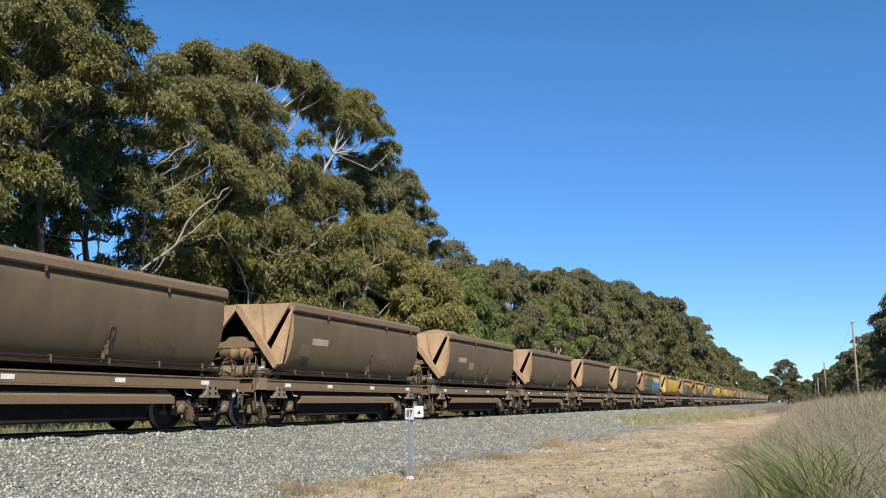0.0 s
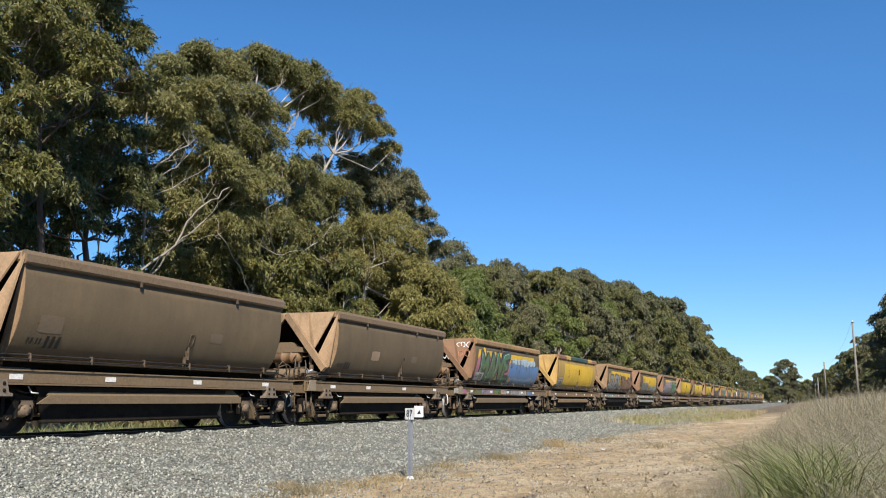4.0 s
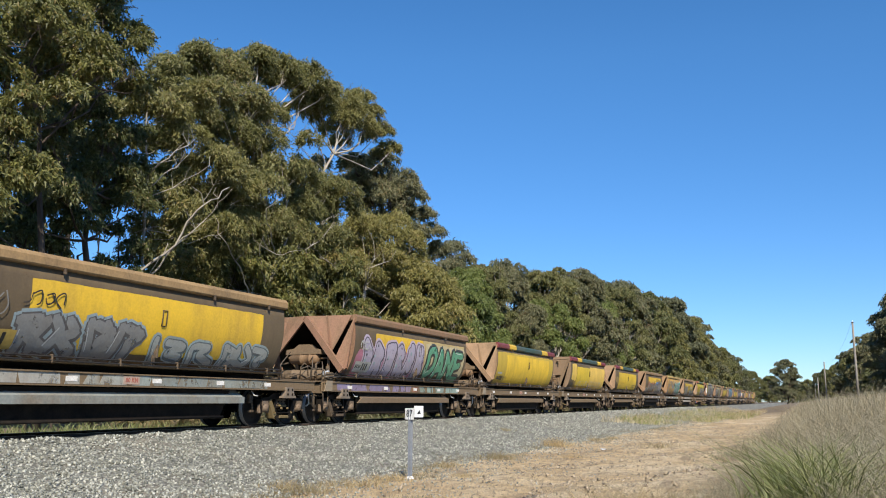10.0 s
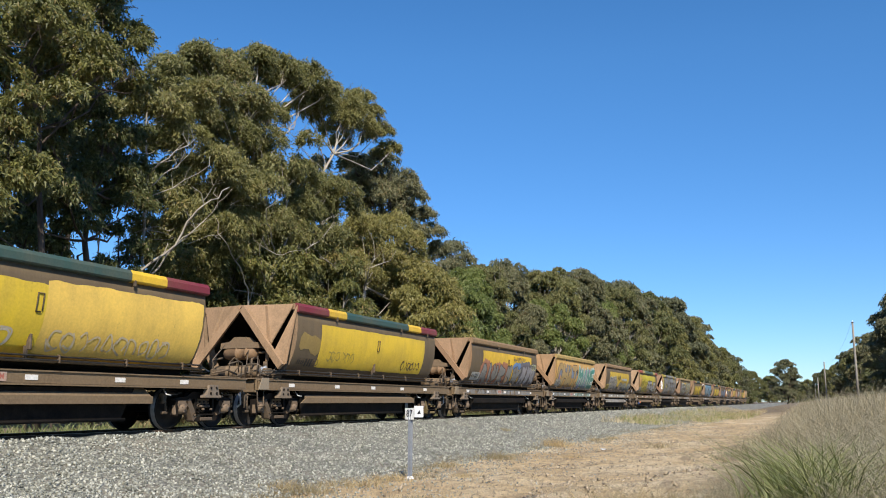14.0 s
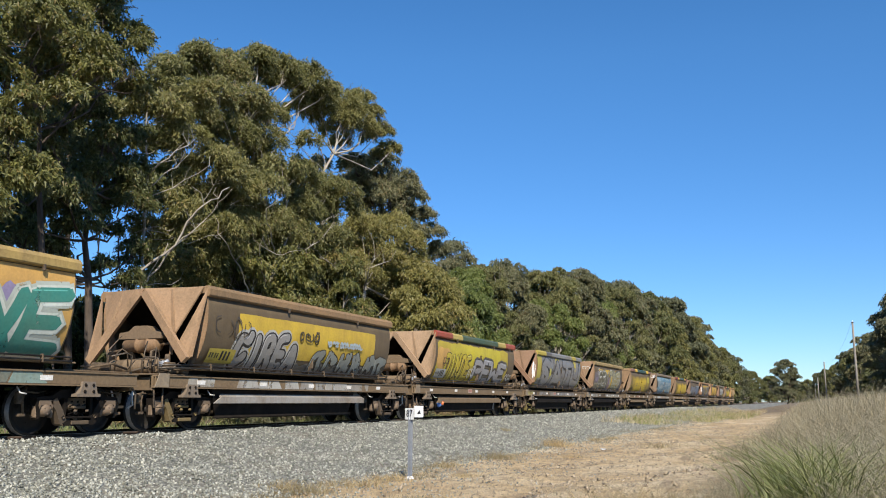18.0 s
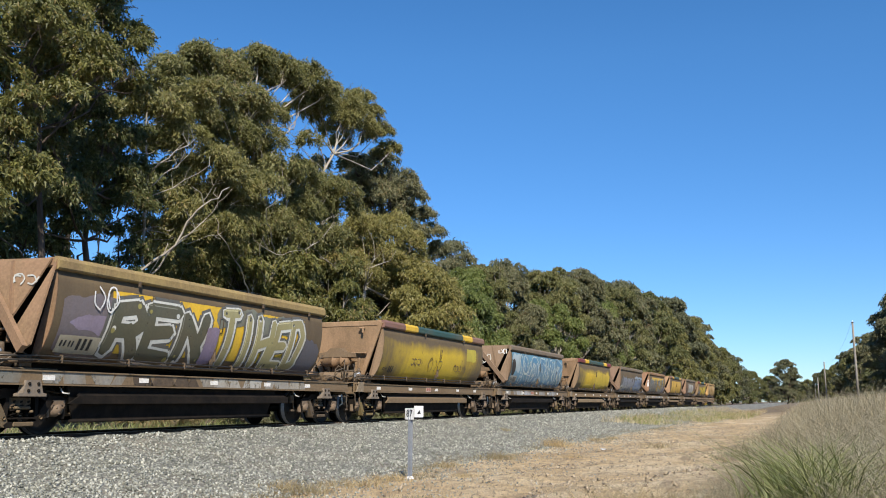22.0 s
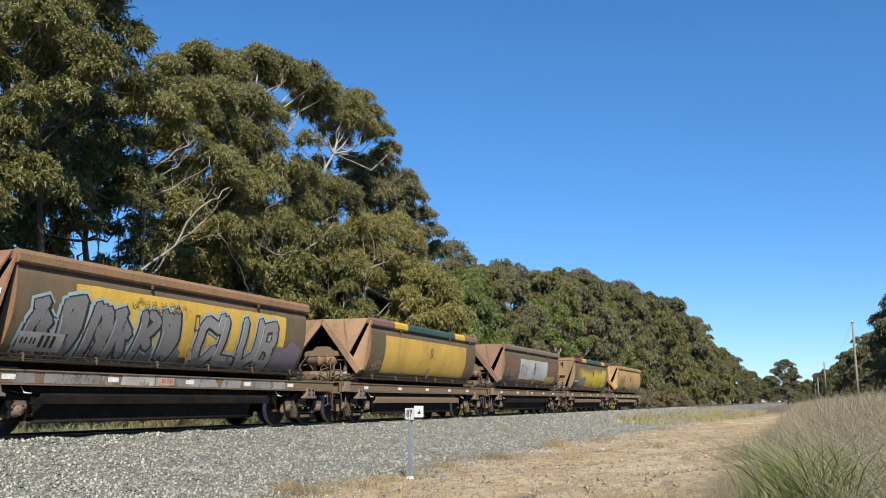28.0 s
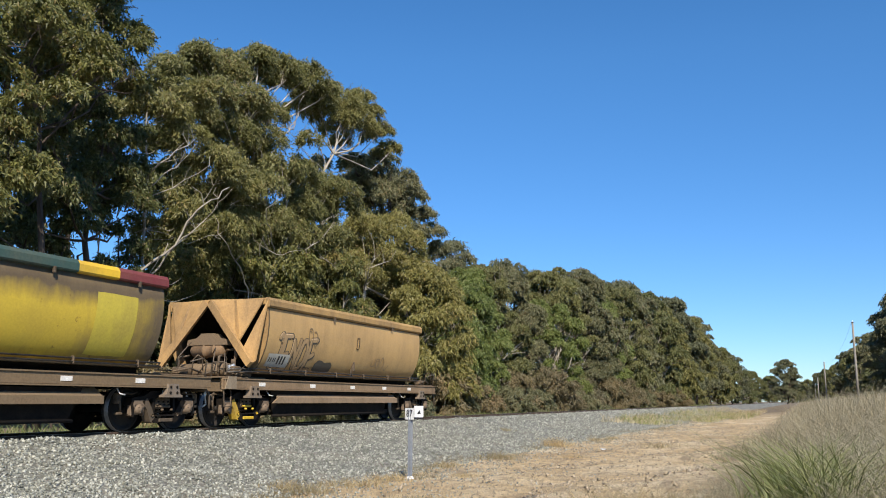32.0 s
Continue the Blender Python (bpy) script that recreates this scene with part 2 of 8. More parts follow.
class Shape:
    """Collects boxes, tubes and plates into one mesh."""

    def __init__(self):
        self.v, self.f, self.s = [], [], []

    def add(self, verts, faces, smooth=False):
        n = len(self.v)
        self.v += [tuple(p) for p in verts]
        self.f += [tuple(i + n for i in q) for q in faces]
        self.s += [smooth] * len(faces)
        return self

    def box(self, c, size, bevel=0.01, m=None):
        hx, hy, hz = (a / 2 for a in size)
        b = min(bevel, hx * 0.9, hy * 0.9, hz * 0.9)
        verts, key = [], {}
        for sx in (-1, 1):
            for sy in (-1, 1):
                for sz in (-1, 1):
                    for k in range(3):
                        p = [sx * (hx - (b if k != 0 else 0)), sy * (hy - (b if k != 1 else 0)), sz * (hz - (b if k != 2 else 0))]
                        key[(sx, sy, sz, k)] = len(verts)
                        verts.append(Vector(p))
        faces = []
        for k in range(3):
            o1, o2 = [(1, 2), (2, 0), (0, 1)][k]
            for s in (-1, 1):
                q = []
                for a, b2 in ((-1, -1), (1, -1), (1, 1), (-1, 1)):
                    c3 = [0, 0, 0]
                    c3[k], c3[o1], c3[o2] = s, a, b2
                    q.append(key[(*c3, k)])
                faces.append(q if s > 0 else q[::-1])
            for a in (-1, 1):
                for b2 in (-1, 1):
                    q = []
                    for s, kk in ((-1, o1), (1, o1), (1, o2), (-1, o2)):
                        c3 = [0, 0, 0]
                        c3[k], c3[o1], c3[o2] = s, a, b2
                        q.append(key[(*c3, kk)])
                    faces.append(q if a * b2 < 0 else q[::-1])
        for sx in (-1, 1):
            for sy in (-1, 1):
                for sz in (-1, 1):
                    q = [key[(sx, sy, sz, k)] for k in range(3)]
                    faces.append(q if sx * sy * sz > 0 else q[::-1])
        m = (Matrix.Translation(c) @ m.to_4x4()) if m else Matrix.Translation(c)
        return self.add([m @ p for p in verts], faces)

    def tube(self, pts, r, n=8, cap=True):
        """A round tube through points; r is one radius or one for each point."""
        pts = [Vector(p) for p in pts]
        rs = r if isinstance(r, (list, tuple)) else [r] * len(pts)
        verts, faces = [], []
        side = None
        for i, p in enumerate(pts):
            d = (pts[min(i + 1, len(pts) - 1)] - pts[max(i - 1, 0)]).normalized()
            if side is None:
                side = d.orthogonal().normalized()
            side = (side - d * side.dot(d)).normalized()
            up = d.cross(side)
            verts += [p + (side * math.cos(a) + up * math.sin(a)) * rs[i] for a in (2 * math.pi * j / n for j in range(n))]
        for i in range(len(pts) - 1):
            faces += [(i * n + j, i * n + (j + 1) % n, (i + 1) * n + (j + 1) % n, (i + 1) * n + j) for j in range(n)]
        self.add(verts, faces, True)
        if cap:
            self.f += [tuple(len(self.v) - len(verts) + j for j in reversed(range(n))), tuple(len(self.v) - n + j for j in range(n))]
            self.s += [False, False]
        return self

    def lathe(self, profile, m, n=24):
        """Turn (radius, height) pairs round the local z axis of m."""
        verts = [m @ Vector((r * math.cos(2 * math.pi * j / n), r * math.sin(2 * math.pi * j / n), z)) for r, z in profile for j in range(n)]
        faces = [(i * n + j, i * n + (j + 1) % n, (i + 1) * n + (j + 1) % n, (i + 1) * n + j) for i in range(len(profile) - 1) for j in range(n)]
        return self.add(verts, faces, True)

    def prism(self, outline, a, b, axis="x", smooth=False):
        """A flat outline (two coordinates, counter-clockwise) pulled from a to b along an axis."""
        put = {"x": lambda p, t: (t, p[0], p[1]), "y": lambda p, t: (p[0], t, p[1]), "z": lambda p, t: (p[0], p[1], t)}[axis]
        n = len(outline)
        verts = [put(p, a) for p in outline] + [put(p, b) for p in outline]
        self.add(verts, [(i, (i + 1) % n, n + (i + 1) % n, n + i) for i in range(n)], smooth)
        k = len(self.v) - 2 * n
        self.f += [tuple(k + i for i in reversed(range(n))), tuple(k + n + i for i in range(n))]
        self.s += [False, False]
        return self

    def plate(self, corners, thick, normal):
        """A flat plate with the given corners (3D, in order), thickened along -normal."""
        nrm = Vector(normal).normalized() * thick
        c = [Vector(p) for p in corners]
        n = len(c)
        self.add(c + [p - nrm for p in c], [tuple(range(n)), tuple(reversed(range(n, 2 * n)))] + [(i, n + i, n + (i + 1) % n, (i + 1) % n) for i in range(n)])
        return self

    def mesh(self, name):
        me = bpy.data.meshes.new(name)
        me.from_pydata(self.v, [], self.f)
        me.polygons.foreach_set("use_smooth", self.s)
        bm = bmesh.new()
        bm.from_mesh(me)
        bmesh.ops.recalc_face_normals(bm, faces=bm.faces)
        bm.to_mesh(me)
        bm.free()
        return me


def thing(name, label, category, group="", kind="", data=None, at=None):
    ob = new(name, data)
    if at is not None:
        ob.matrix_basis = at
    return tagged(ob, label, category, group, kind)


def part(name, me, material, parent, label="", at=None, color=None):
    """One mesh object under a thing or under a part."""
    if isinstance(me, Shape):
        me = me.mesh(name)
    ob = new(name, me)
    if material and not me.materials:
        me.materials.append(material)
    ob.parent = parent
    if at is not None:
        ob.matrix_basis = at
    if color is not None:
        ob.color = color if len(color) == 4 else (*color, 1.0)
    if label:
        tagged(ob, label)
    return ob


def solid(name, me, material, label, category, group="", kind="", at=None):
    if isinstance(me, Shape):
        me = me.mesh(name)
    me.materials.append(material)
    return thing(name, label, category, group, kind, me, at)


# ---- ground ----
TRACK_Y = 12.6
BANK = [(-1500, 0.2), (-60, 0.3), (-14, 0.25), (-6, 0.1), (-2.5, -0.12), (0.5, -0.52), (2.6, -0.74), (5.0, -0.80), (7.2, -0.78), (9.0, -0.8),
        (17.0, -0.8), (18.6, -0.45), (21.0, -0.32), (40.0, -0.3), (1500, 0.3)]


def ground_z(x, y):
    base = np.interp(y, [b[0] for b in BANK], [b[1] for b in BANK])
    amp = np.interp(np.abs(np.asarray(y) - 12.6), [0, 5.4, 8.0, 60], [0.0, 0.0, 1.0, 1.0])
    lump = 0.035 * np.sin(x * 0.9 + 1.7 * np.sin(y * 0.6)) + 0.03 * np.sin(y * 1.9 + 0.7 * x) + 0.015 * np.sin(3.1 * x + 2.3 * y)
    ruts = 0.05 * np.exp(-((np.asarray(y) - 4.0) / 0.25) ** 2) + 0.05 * np.exp(-((np.asarray(y) - 5.6) / 0.25) ** 2)
    return base + amp * lump - ruts


def build_ground():
    xs = np.concatenate([[-1500, -600, -200, -80, -30], np.arange(-12, 60, 0.3), np.arange(60, 200, 4.0), [240, 300, 400, 600, 900, 1500, 2500]])
    ys = np.concatenate([[-1500, -500, -150, -60, -30, -20, -14], np.arange(-9, 19.5, 0.3), [21, 24, 28, 34, 40, 60, 120, 300, 800, 1500]])
    gx, gy = np.meshgrid(xs, ys, indexing="ij")
    gz = ground_z(gx, gy)
    v = np.stack([gx, gy, gz], -1).reshape(-1, 3)
    i, j = np.meshgrid(np.arange(len(xs) - 1), np.arange(len(ys) - 1), indexing="ij")
    a = (i * len(ys) + j).ravel()
    f = np.stack([a, a + len(ys), a + len(ys) + 1, a + 1], -1)
    m, nt, b = mat("sandy ground", 0.95)
    vec = coords(nt)
    big = noise_tex(nt, vec, 0.45, 6, 0.65)
    mid = noise_tex(nt, vec, 3.5, 6, 0.7)
    fine = noise_tex(nt, vec, 45.0, 5, 0.7)
    sand = ramp(nt, big, [(0.28, (0.38, 0.265, 0.135)), (0.46, (0.58, 0.425, 0.235)), (0.64, (0.70, 0.57, 0.37))])
    sand = mix(nt, grey(nt, mid, 0.48, 0.62, 0, 0.7), sand, (0.33, 0.245, 0.15))
    litter = noise_tex(nt, coords(nt, "Object", (0.35, 1.0, 1.0)), 2.2, 8, 0.72)
    sand = mix(nt, grey(nt, litter, 0.54, 0.64, 0, 0.75), sand, (0.25, 0.185, 0.115))
    soil = ramp(nt, mid, [(0.3, (0.12, 0.09, 0.055)), (0.7, (0.24, 0.18, 0.11))])
    sep = nt.nodes.new("ShaderNodeSeparateXYZ")
    nt.links.new(vec, sep.inputs[0])
    wob = math_node(nt, "ADD", sep.outputs[1], math_node(nt, "MULTIPLY", math_node(nt, "SUBTRACT", big, 0.5), 4.0))
    on_track = math_node(nt, "MULTIPLY", grey(nt, wob, 0.7, 1.7), grey(nt, wob, 9.5, 11.0, 1.0, 0.0))
    far = grey(nt, math_node(nt, "ADD", sep.outputs[0], math_node(nt, "MULTIPLY", big, 20.0)), 85.0, 130.0, 1.0, 0.0)
    col = mix(nt, math_node(nt, "MULTIPLY", on_track, far), soil, sand)
    col = mix(nt, 0.5, col, ramp(nt, fine, [(0.3, (0.6, 0.6, 0.6)), (0.7, (1.3, 1.3, 1.3))]), "MULTIPLY")
    nt.links.new(col, b.inputs["Base Color"])
    bump(nt, b, math_node(nt, "ADD", fine, math_node(nt, "MULTIPLY", mid, 3.0)), 0.9, 0.06)
    solid("ground", mesh_np("ground", v, f, True), m, "sandy trackside ground with faint wheel ruts", "ground", kind="structure")


def ballast_material():
    m, nt, b = mat("crushed grey stone", 0.9)
    vec = coords(nt)
    vor = nt.nodes.new("ShaderNodeTexVoronoi")
    vor.inputs["Scale"].default_value = 20.0
    nt.links.new(vec, vor.inputs["Vector"])
    cell = ramp(nt, vor.outputs["Color"], [(0.15, (0.112, 0.116, 0.096)), (0.5, (0.222, 0.226, 0.19)), (0.85, (0.385, 0.388, 0.33))])
    big = noise_tex(nt, vec, 0.6, 4)
    # Cell edges go dark: shade in the gaps between stones, put into the colour.
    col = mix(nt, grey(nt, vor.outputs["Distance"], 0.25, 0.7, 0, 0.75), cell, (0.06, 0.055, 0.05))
    col = mix(nt, grey(nt, big, 0.5, 0.75, 0, 0.3), col, (0.26, 0.2, 0.13))
    nt.links.new(col, b.inputs["Base Color"])
    bump(nt, b, vor.outputs["Distance"], -0.8, 0.05)
    return m


def stone_material():
    m, nt, b = mat("loose ballast stone", 0.9)
    geo = nt.nodes.new("ShaderNodeNewGeometry")
    vec = coords(nt)
    col = ramp(nt, geo.outputs["Random Per Island"], [(0.0, (0.112, 0.116, 0.096)), (0.35, (0.205, 0.208, 0.175)), (0.75, (0.305, 0.308, 0.262)), (1.0, (0.47, 0.465, 0.40))])
    col = mix(nt, 0.4, col, ramp(nt, noise_tex(nt, vec, 40, 4), [(0.3, (0.6, 0.6, 0.6)), (0.7, (1.3, 1.3, 1.3))]), "MULTIPLY")
    nt.links.new(col, b.inputs["Base Color"])
    return m


BED = [(7.1, -0.80), (7.9, -0.70), (9.4, -0.46), (10.5, -0.19), (11.1, -0.065), (11.8, -0.035), (11.95, -0.06), (12.15, -0.15), (13.05, -0.15), (13.3, -0.09), (14.1, -0.10), (14.7, -0.26), (16.4, -0.60), (18.2, -0.80)]


def bed_z(y):
    return np.interp(y, [p[0] for p in BED], [p[1] for p in BED])


def build_track():
    xs = np.concatenate([[-60, -30], np.arange(-8, 70, 0.4), np.arange(70, 640, 10.0)])
    ys = np.concatenate([np.arange(7.1, 18.21, 0.3)])
    gx, gy = np.meshgrid(xs, ys, indexing="ij")
    gz = bed_z(gy) + 0.02 * np.sin(gx * 2.3 + gy * 3) * np.sin(gx * 0.7) + 0.015 * np.sin(gx * 5.1 - gy * 4.2)
    gz[:, 0] -= 0.1
    gz[:, -1] -= 0.1
    gy = gy + np.where((gy < 7.2), 0.25 * np.sin(gx * 0.8) + 0.2 * np.sin(gx * 2.1), 0)
    i, j = np.meshgrid(np.arange(len(xs) - 1), np.arange(len(ys) - 1), indexing="ij")
    a = (i * len(ys) + j).ravel()
    f = np.stack([a, a + len(ys), a + len(ys) + 1, a + 1], -1)
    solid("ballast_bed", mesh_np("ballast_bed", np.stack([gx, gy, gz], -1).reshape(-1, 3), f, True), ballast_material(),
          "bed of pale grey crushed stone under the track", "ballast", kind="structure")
    # loose stones on the near shoulder
    rng = np.random.default_rng(4)
    n = 54000
    x = 5.5 + 95 * rng.random(n) ** 2.6
    y = 6.9 + rng.random(n) * 4.6
    stray = rng.random(n) < 0.10
    y = np.where(stray, 7.2 - np.abs(rng.normal(0, 1.3, n)), y)
    z = np.where(y < 7.3, np.maximum(ground_z(x, y), bed_z(y) - (7.3 - y) * 9), bed_z(y) + 0.02 * np.sin(x * 2.3 + y * 3) * np.sin(x * 0.7) + 0.015 * np.sin(x * 5.1 - y * 4.2))
    base = np.array([[1, 0, 0], [-1, 0, 0], [0, 1, 0], [0, -1, 0], [0, 0, 1], [0, 0, -1]], float)
    tri = np.array([[0, 2, 4], [2, 1, 4], [1, 3, 4], [3, 0, 4], [2, 0, 5], [1, 2, 5], [3, 1, 5], [0, 3, 5]])
    q = rng.normal(size=(n, 4))
    q /= np.linalg.norm(q, axis=1, keepdims=True)
    w, a1, b1, c1 = q.T
    rot = np.stack([1 - 2 * (b1 * b1 + c1 * c1), 2 * (a1 * b1 - c1 * w), 2 * (a1 * c1 + b1 * w), 2 * (a1 * b1 + c1 * w), 1 - 2 * (a1 * a1 + c1 * c1), 2 * (b1 * c1 - a1 * w),
                    2 * (a1 * c1 - b1 * w), 2 * (b1 * c1 + a1 * w), 1 - 2 * (a1 * a1 + b1 * b1)], -1).reshape(n, 3, 3)
    jit = base[None] * (0.6 + 0.6 * rng.random((n, 6, 1))) + rng.normal(0, 0.25, (n, 6, 3))
    size = (0.017 + 0.015 * rng.random(n) + 0.0003 * np.maximum(0, x - 20)) * np.where(stray, 0.8, 1.0)
    v = np.einsum("nij,nkj->nki", rot, jit) * size[:, None, None] + np.stack([x, y, z + size * 0.4], -1)[:, None]
    f = (np.arange(n) * 6)[:, None, None] + tri[None]
    solid("ballast_stones", mesh_np("ballast_stones", v.reshape(-1, 3), f.reshape(-1, 3)), stone_material(), "loose angular grey ballast stones on the shoulder", "gravel", kind="stuff")
    # rails with foot, web and head
    prof = [(-0.06, -0.145), (0.06, -0.145), (0.06, -0.135), (0.012, -0.115), (0.012, -0.04), (0.034, -0.032), (0.034, -0.004), (0.028, 0.0), (-0.028, 0.0), (-0.034, -0.004), (-0.034, -0.032), (-0.012, -0.04), (-0.012, -0.115), (-0.06, -0.135)]
    for side in (-1, 1):
        y0 = TRACK_Y + side * 0.568
        rail = thing("rail", "long rusty steel rail with a polished top", "rail", "rails of the track", "structure")
        part("rail_body", Shape().prism([(y0 + p, z - 0.003) for p, z in prof], -40, 600), M_RAIL, rail)
        part("rail_head", Shape().box((280, y0, -0.0015), (640, 0.05, 0.003), 0.0005), M_RAILTOP, rail, "polished running surface")
    sl = Shape().box((0, 0, -0.21), (0.22, 2.1, 0.125), 0.012).mesh("sleeper")
    sl.materials.append(M_SLEEPER)
    for k in range(150):
        thing("sleeper", "weathered timber sleeper set in ballast", "sleeper", "sleepers of the track", "", sl, pose(2.0 + 0.68 * k, TRACK_Y, 0.0, 0, 0, random.uniform(-1, 1)))


# ---- plants ----
def leaf_sprays(rng, centres, radii, per, length, width, reach=0.36, tufts=12):
    """Hanging sprays of narrow leaves: tufts on the upper dome of each leaf mass, drooping outwards, open beneath."""
    k = 7
    n = np.maximum(4, (per / k * radii ** 2).astype(int))
    idx = np.repeat(np.arange(len(centres)), n)
    m = len(idx)
    # each mass has its own tufts; a spray belongs to one of them
    td = rng.normal(size=(len(centres), tufts, 3))
    td[..., 2] = np.where(td[..., 2] < 0.0, -td[..., 2], td[..., 2])
    td /= np.linalg.norm(td, axis=2, keepdims=True)
    tr = rng.uniform(0.66, 1.14, (len(centres), tufts))
    pick = rng.integers(0, tufts, m)
    d = td[idx, pick] + rng.normal(0, 0.27, (m, 3))
    d /= np.linalg.norm(d, axis=1, keepdims=True)
    r = tr[idx, pick] * np.where(rng.random(m) < 0.16, rng.random(m), 0.80 + 0.24 * rng.random(m))
    p = centres[idx] + d * (r * radii[idx])[:, None] * np.array([1, 1, 0.86])
    s = d * np.array([0.6, 0.6, 0.25]) + np.array([0, 0, -0.62]) + rng.normal(0, 0.28, (m, 3))
    s /= np.linalg.norm(s, axis=1, keepdims=True)
    ln = reach * (0.5 + rng.random(m)) * np.sqrt(radii[idx])
    t = (np.arange(k) / (k - 1))[None, :, None]
    q = p[:, None] + s[:, None] * t * ln[:, None, None] + rng.normal(0, 0.10 * reach, (m, k, 3))
    q[:, :, 2] -= 0.18 * reach * t[..., 0] ** 2
    q = q.reshape(-1, 3)
    ax = np.repeat(s, k, 0) * 0.8 + np.array([0, 0, -0.25]) + rng.normal(0, 0.42, (m * k, 3))
    ax /= np.linalg.norm(ax, axis=1, keepdims=True)
    w = np.cross(ax, rng.normal(size=(m * k, 3)) + 0.5 * np.repeat(d, k, 0))
    w /= np.linalg.norm(w, axis=1, keepdims=True)
    le = (length * (0.6 + 0.8 * rng.random(m * k)))[:, None]
    wd = (width * (0.6 + 0.8 * rng.random(m * k)))[:, None]
    v = np.stack([q - ax * le * 0.5 - w * wd * 0.5, q - ax * le * 0.35 + w * wd * 0.5, q + ax * le * 0.5], 1)
    return v.reshape(-1, 3), np.arange(3 * m * k).reshape(-1, 3)


def near_gum(x, y, leaves, bark, masses, limbs):
    """A tall gum by the line: its leaf masses (dx, dy, height, radius), and its visible limbs (radius, points) from the trunk out."""
    rng = np.random.default_rng(int(x * 10 + y * 1000))
    wood = Shape()
    top = np.array([q for _, pts in limbs[:1] for q in pts], float)
    foot = np.array([[0.0, 0.0, 0.0], [0.35 * top[0, 0], 0.35 * top[0, 1], 0.5 * top[0, 2]]])
    trunk = np.concatenate([foot, top])
    r0 = limbs[0][0]
    wood.tube([tuple(q) for q in trunk], [r0 * f for f in np.linspace(1.7, 0.45, len(trunk))], 9)
    for r, pts in limbs[1:]:
        pts = np.array(pts, float)
        start = trunk[np.argmin(np.linalg.norm(trunk - pts[0] + np.array([0, 0, 0.5]), axis=1))]
        if pts[0, 2] < 6.0:
            start = pts[0] * np.array([0.8, 0.8, 0.0])
        if np.linalg.norm(start - pts[0]) > 0.2:
            pts = np.concatenate([[start], pts])
        fine = []
        for p, q in zip(pts[:-1], pts[1:]):
            k = max(2, int(np.linalg.norm(q - p) / 0.45))
            fine += [p + (q - p) * t / k + (rng.normal(0, 0.05, 3) if t else 0) for t in range(k)]
        fine.append(pts[-1])
        wood.tube([tuple(q) for q in fine], [0.85 * r * f for f in np.linspace(1.15, 0.3, len(fine))], 7)
        for _ in range(4):
            p = fine[rng.integers(len(fine) // 2, len(fine))]
            e = p + np.array([rng.normal(0, 0.5), rng.normal(0, 0.3), 0.5 + 0.3 * rng.random()])
            wood.tube([tuple(p), tuple((p + e) / 2 + rng.normal(0, 0.08, 3)), tuple(e)], [r * 0.32, r * 0.2, r * 0.08], 5, False)
    cen, rad = [], []
    for dx, dy, z, r in masses:
        c = np.array([dx, dy, z])
        cen.append(c)
        rad.append(r)
        cen.append(c + np.array([rng.normal(0, 0.5) * r, rng.uniform(0.9, 1.6) * r, rng.uniform(-0.7, 0.1) * r]))
        rad.append(r * 0.72)
        cen.append(c + rng.normal(0, 0.75, 3) * r * np.array([1, 0.8, 0.7]))
        rad.append(r * rng.uniform(0.4, 0.6))
        # a limb from the trunk into the mass, with twigs
        k = np.argmin(np.linalg.norm(trunk - (c + np.array([-0.35 * dx, 0, -2.0 * r])), axis=1))
        a, e = trunk[k], c + np.array([0, 0, -0.3 * r])
        mid = a * 0.45 + e * 0.55 + np.array([rng.normal(0, 0.25), rng.normal(0, 0.25), -0.12 * abs(dx)])
        rb = min(0.35 * r0, 0.055) * rng.uniform(0.6, 1.1)
        wood.tube([tuple(a), tuple((a + mid) / 2 + rng.normal(0, 0.12, 3)), tuple(mid), tuple((mid + e) / 2 + rng.normal(0, 0.12, 3)), tuple(e)], [rb * 1.5, rb * 1.3, rb, rb * 0.7, rb * 0.4], 6, False)
        for _ in range(5):
            q = c + rng.normal(0, 0.5, 3) * r
            wood.tube([tuple(mid * 0.25 + e * 0.75), tuple((e + q) / 2 + rng.normal(0, 0.12, 3)), tuple(q)], [rb * 0.5, rb * 0.32, rb * 0.12], 5, False)
    per, length, width = (3700, 0.175, 0.057) if y < 27.5 else (1700, 0.25, 0.085)
    v, f = leaf_sprays(rng, np.array(cen), np.array(rad), per, length, width)
    crown = mesh_np("crown", v, f)
    crown.materials.append(leaves)
    stem = wood.mesh("trunk")
    stem.materials.append(bark)
    plant_tree((stem, crown), x, y, 0, sink=0.25)


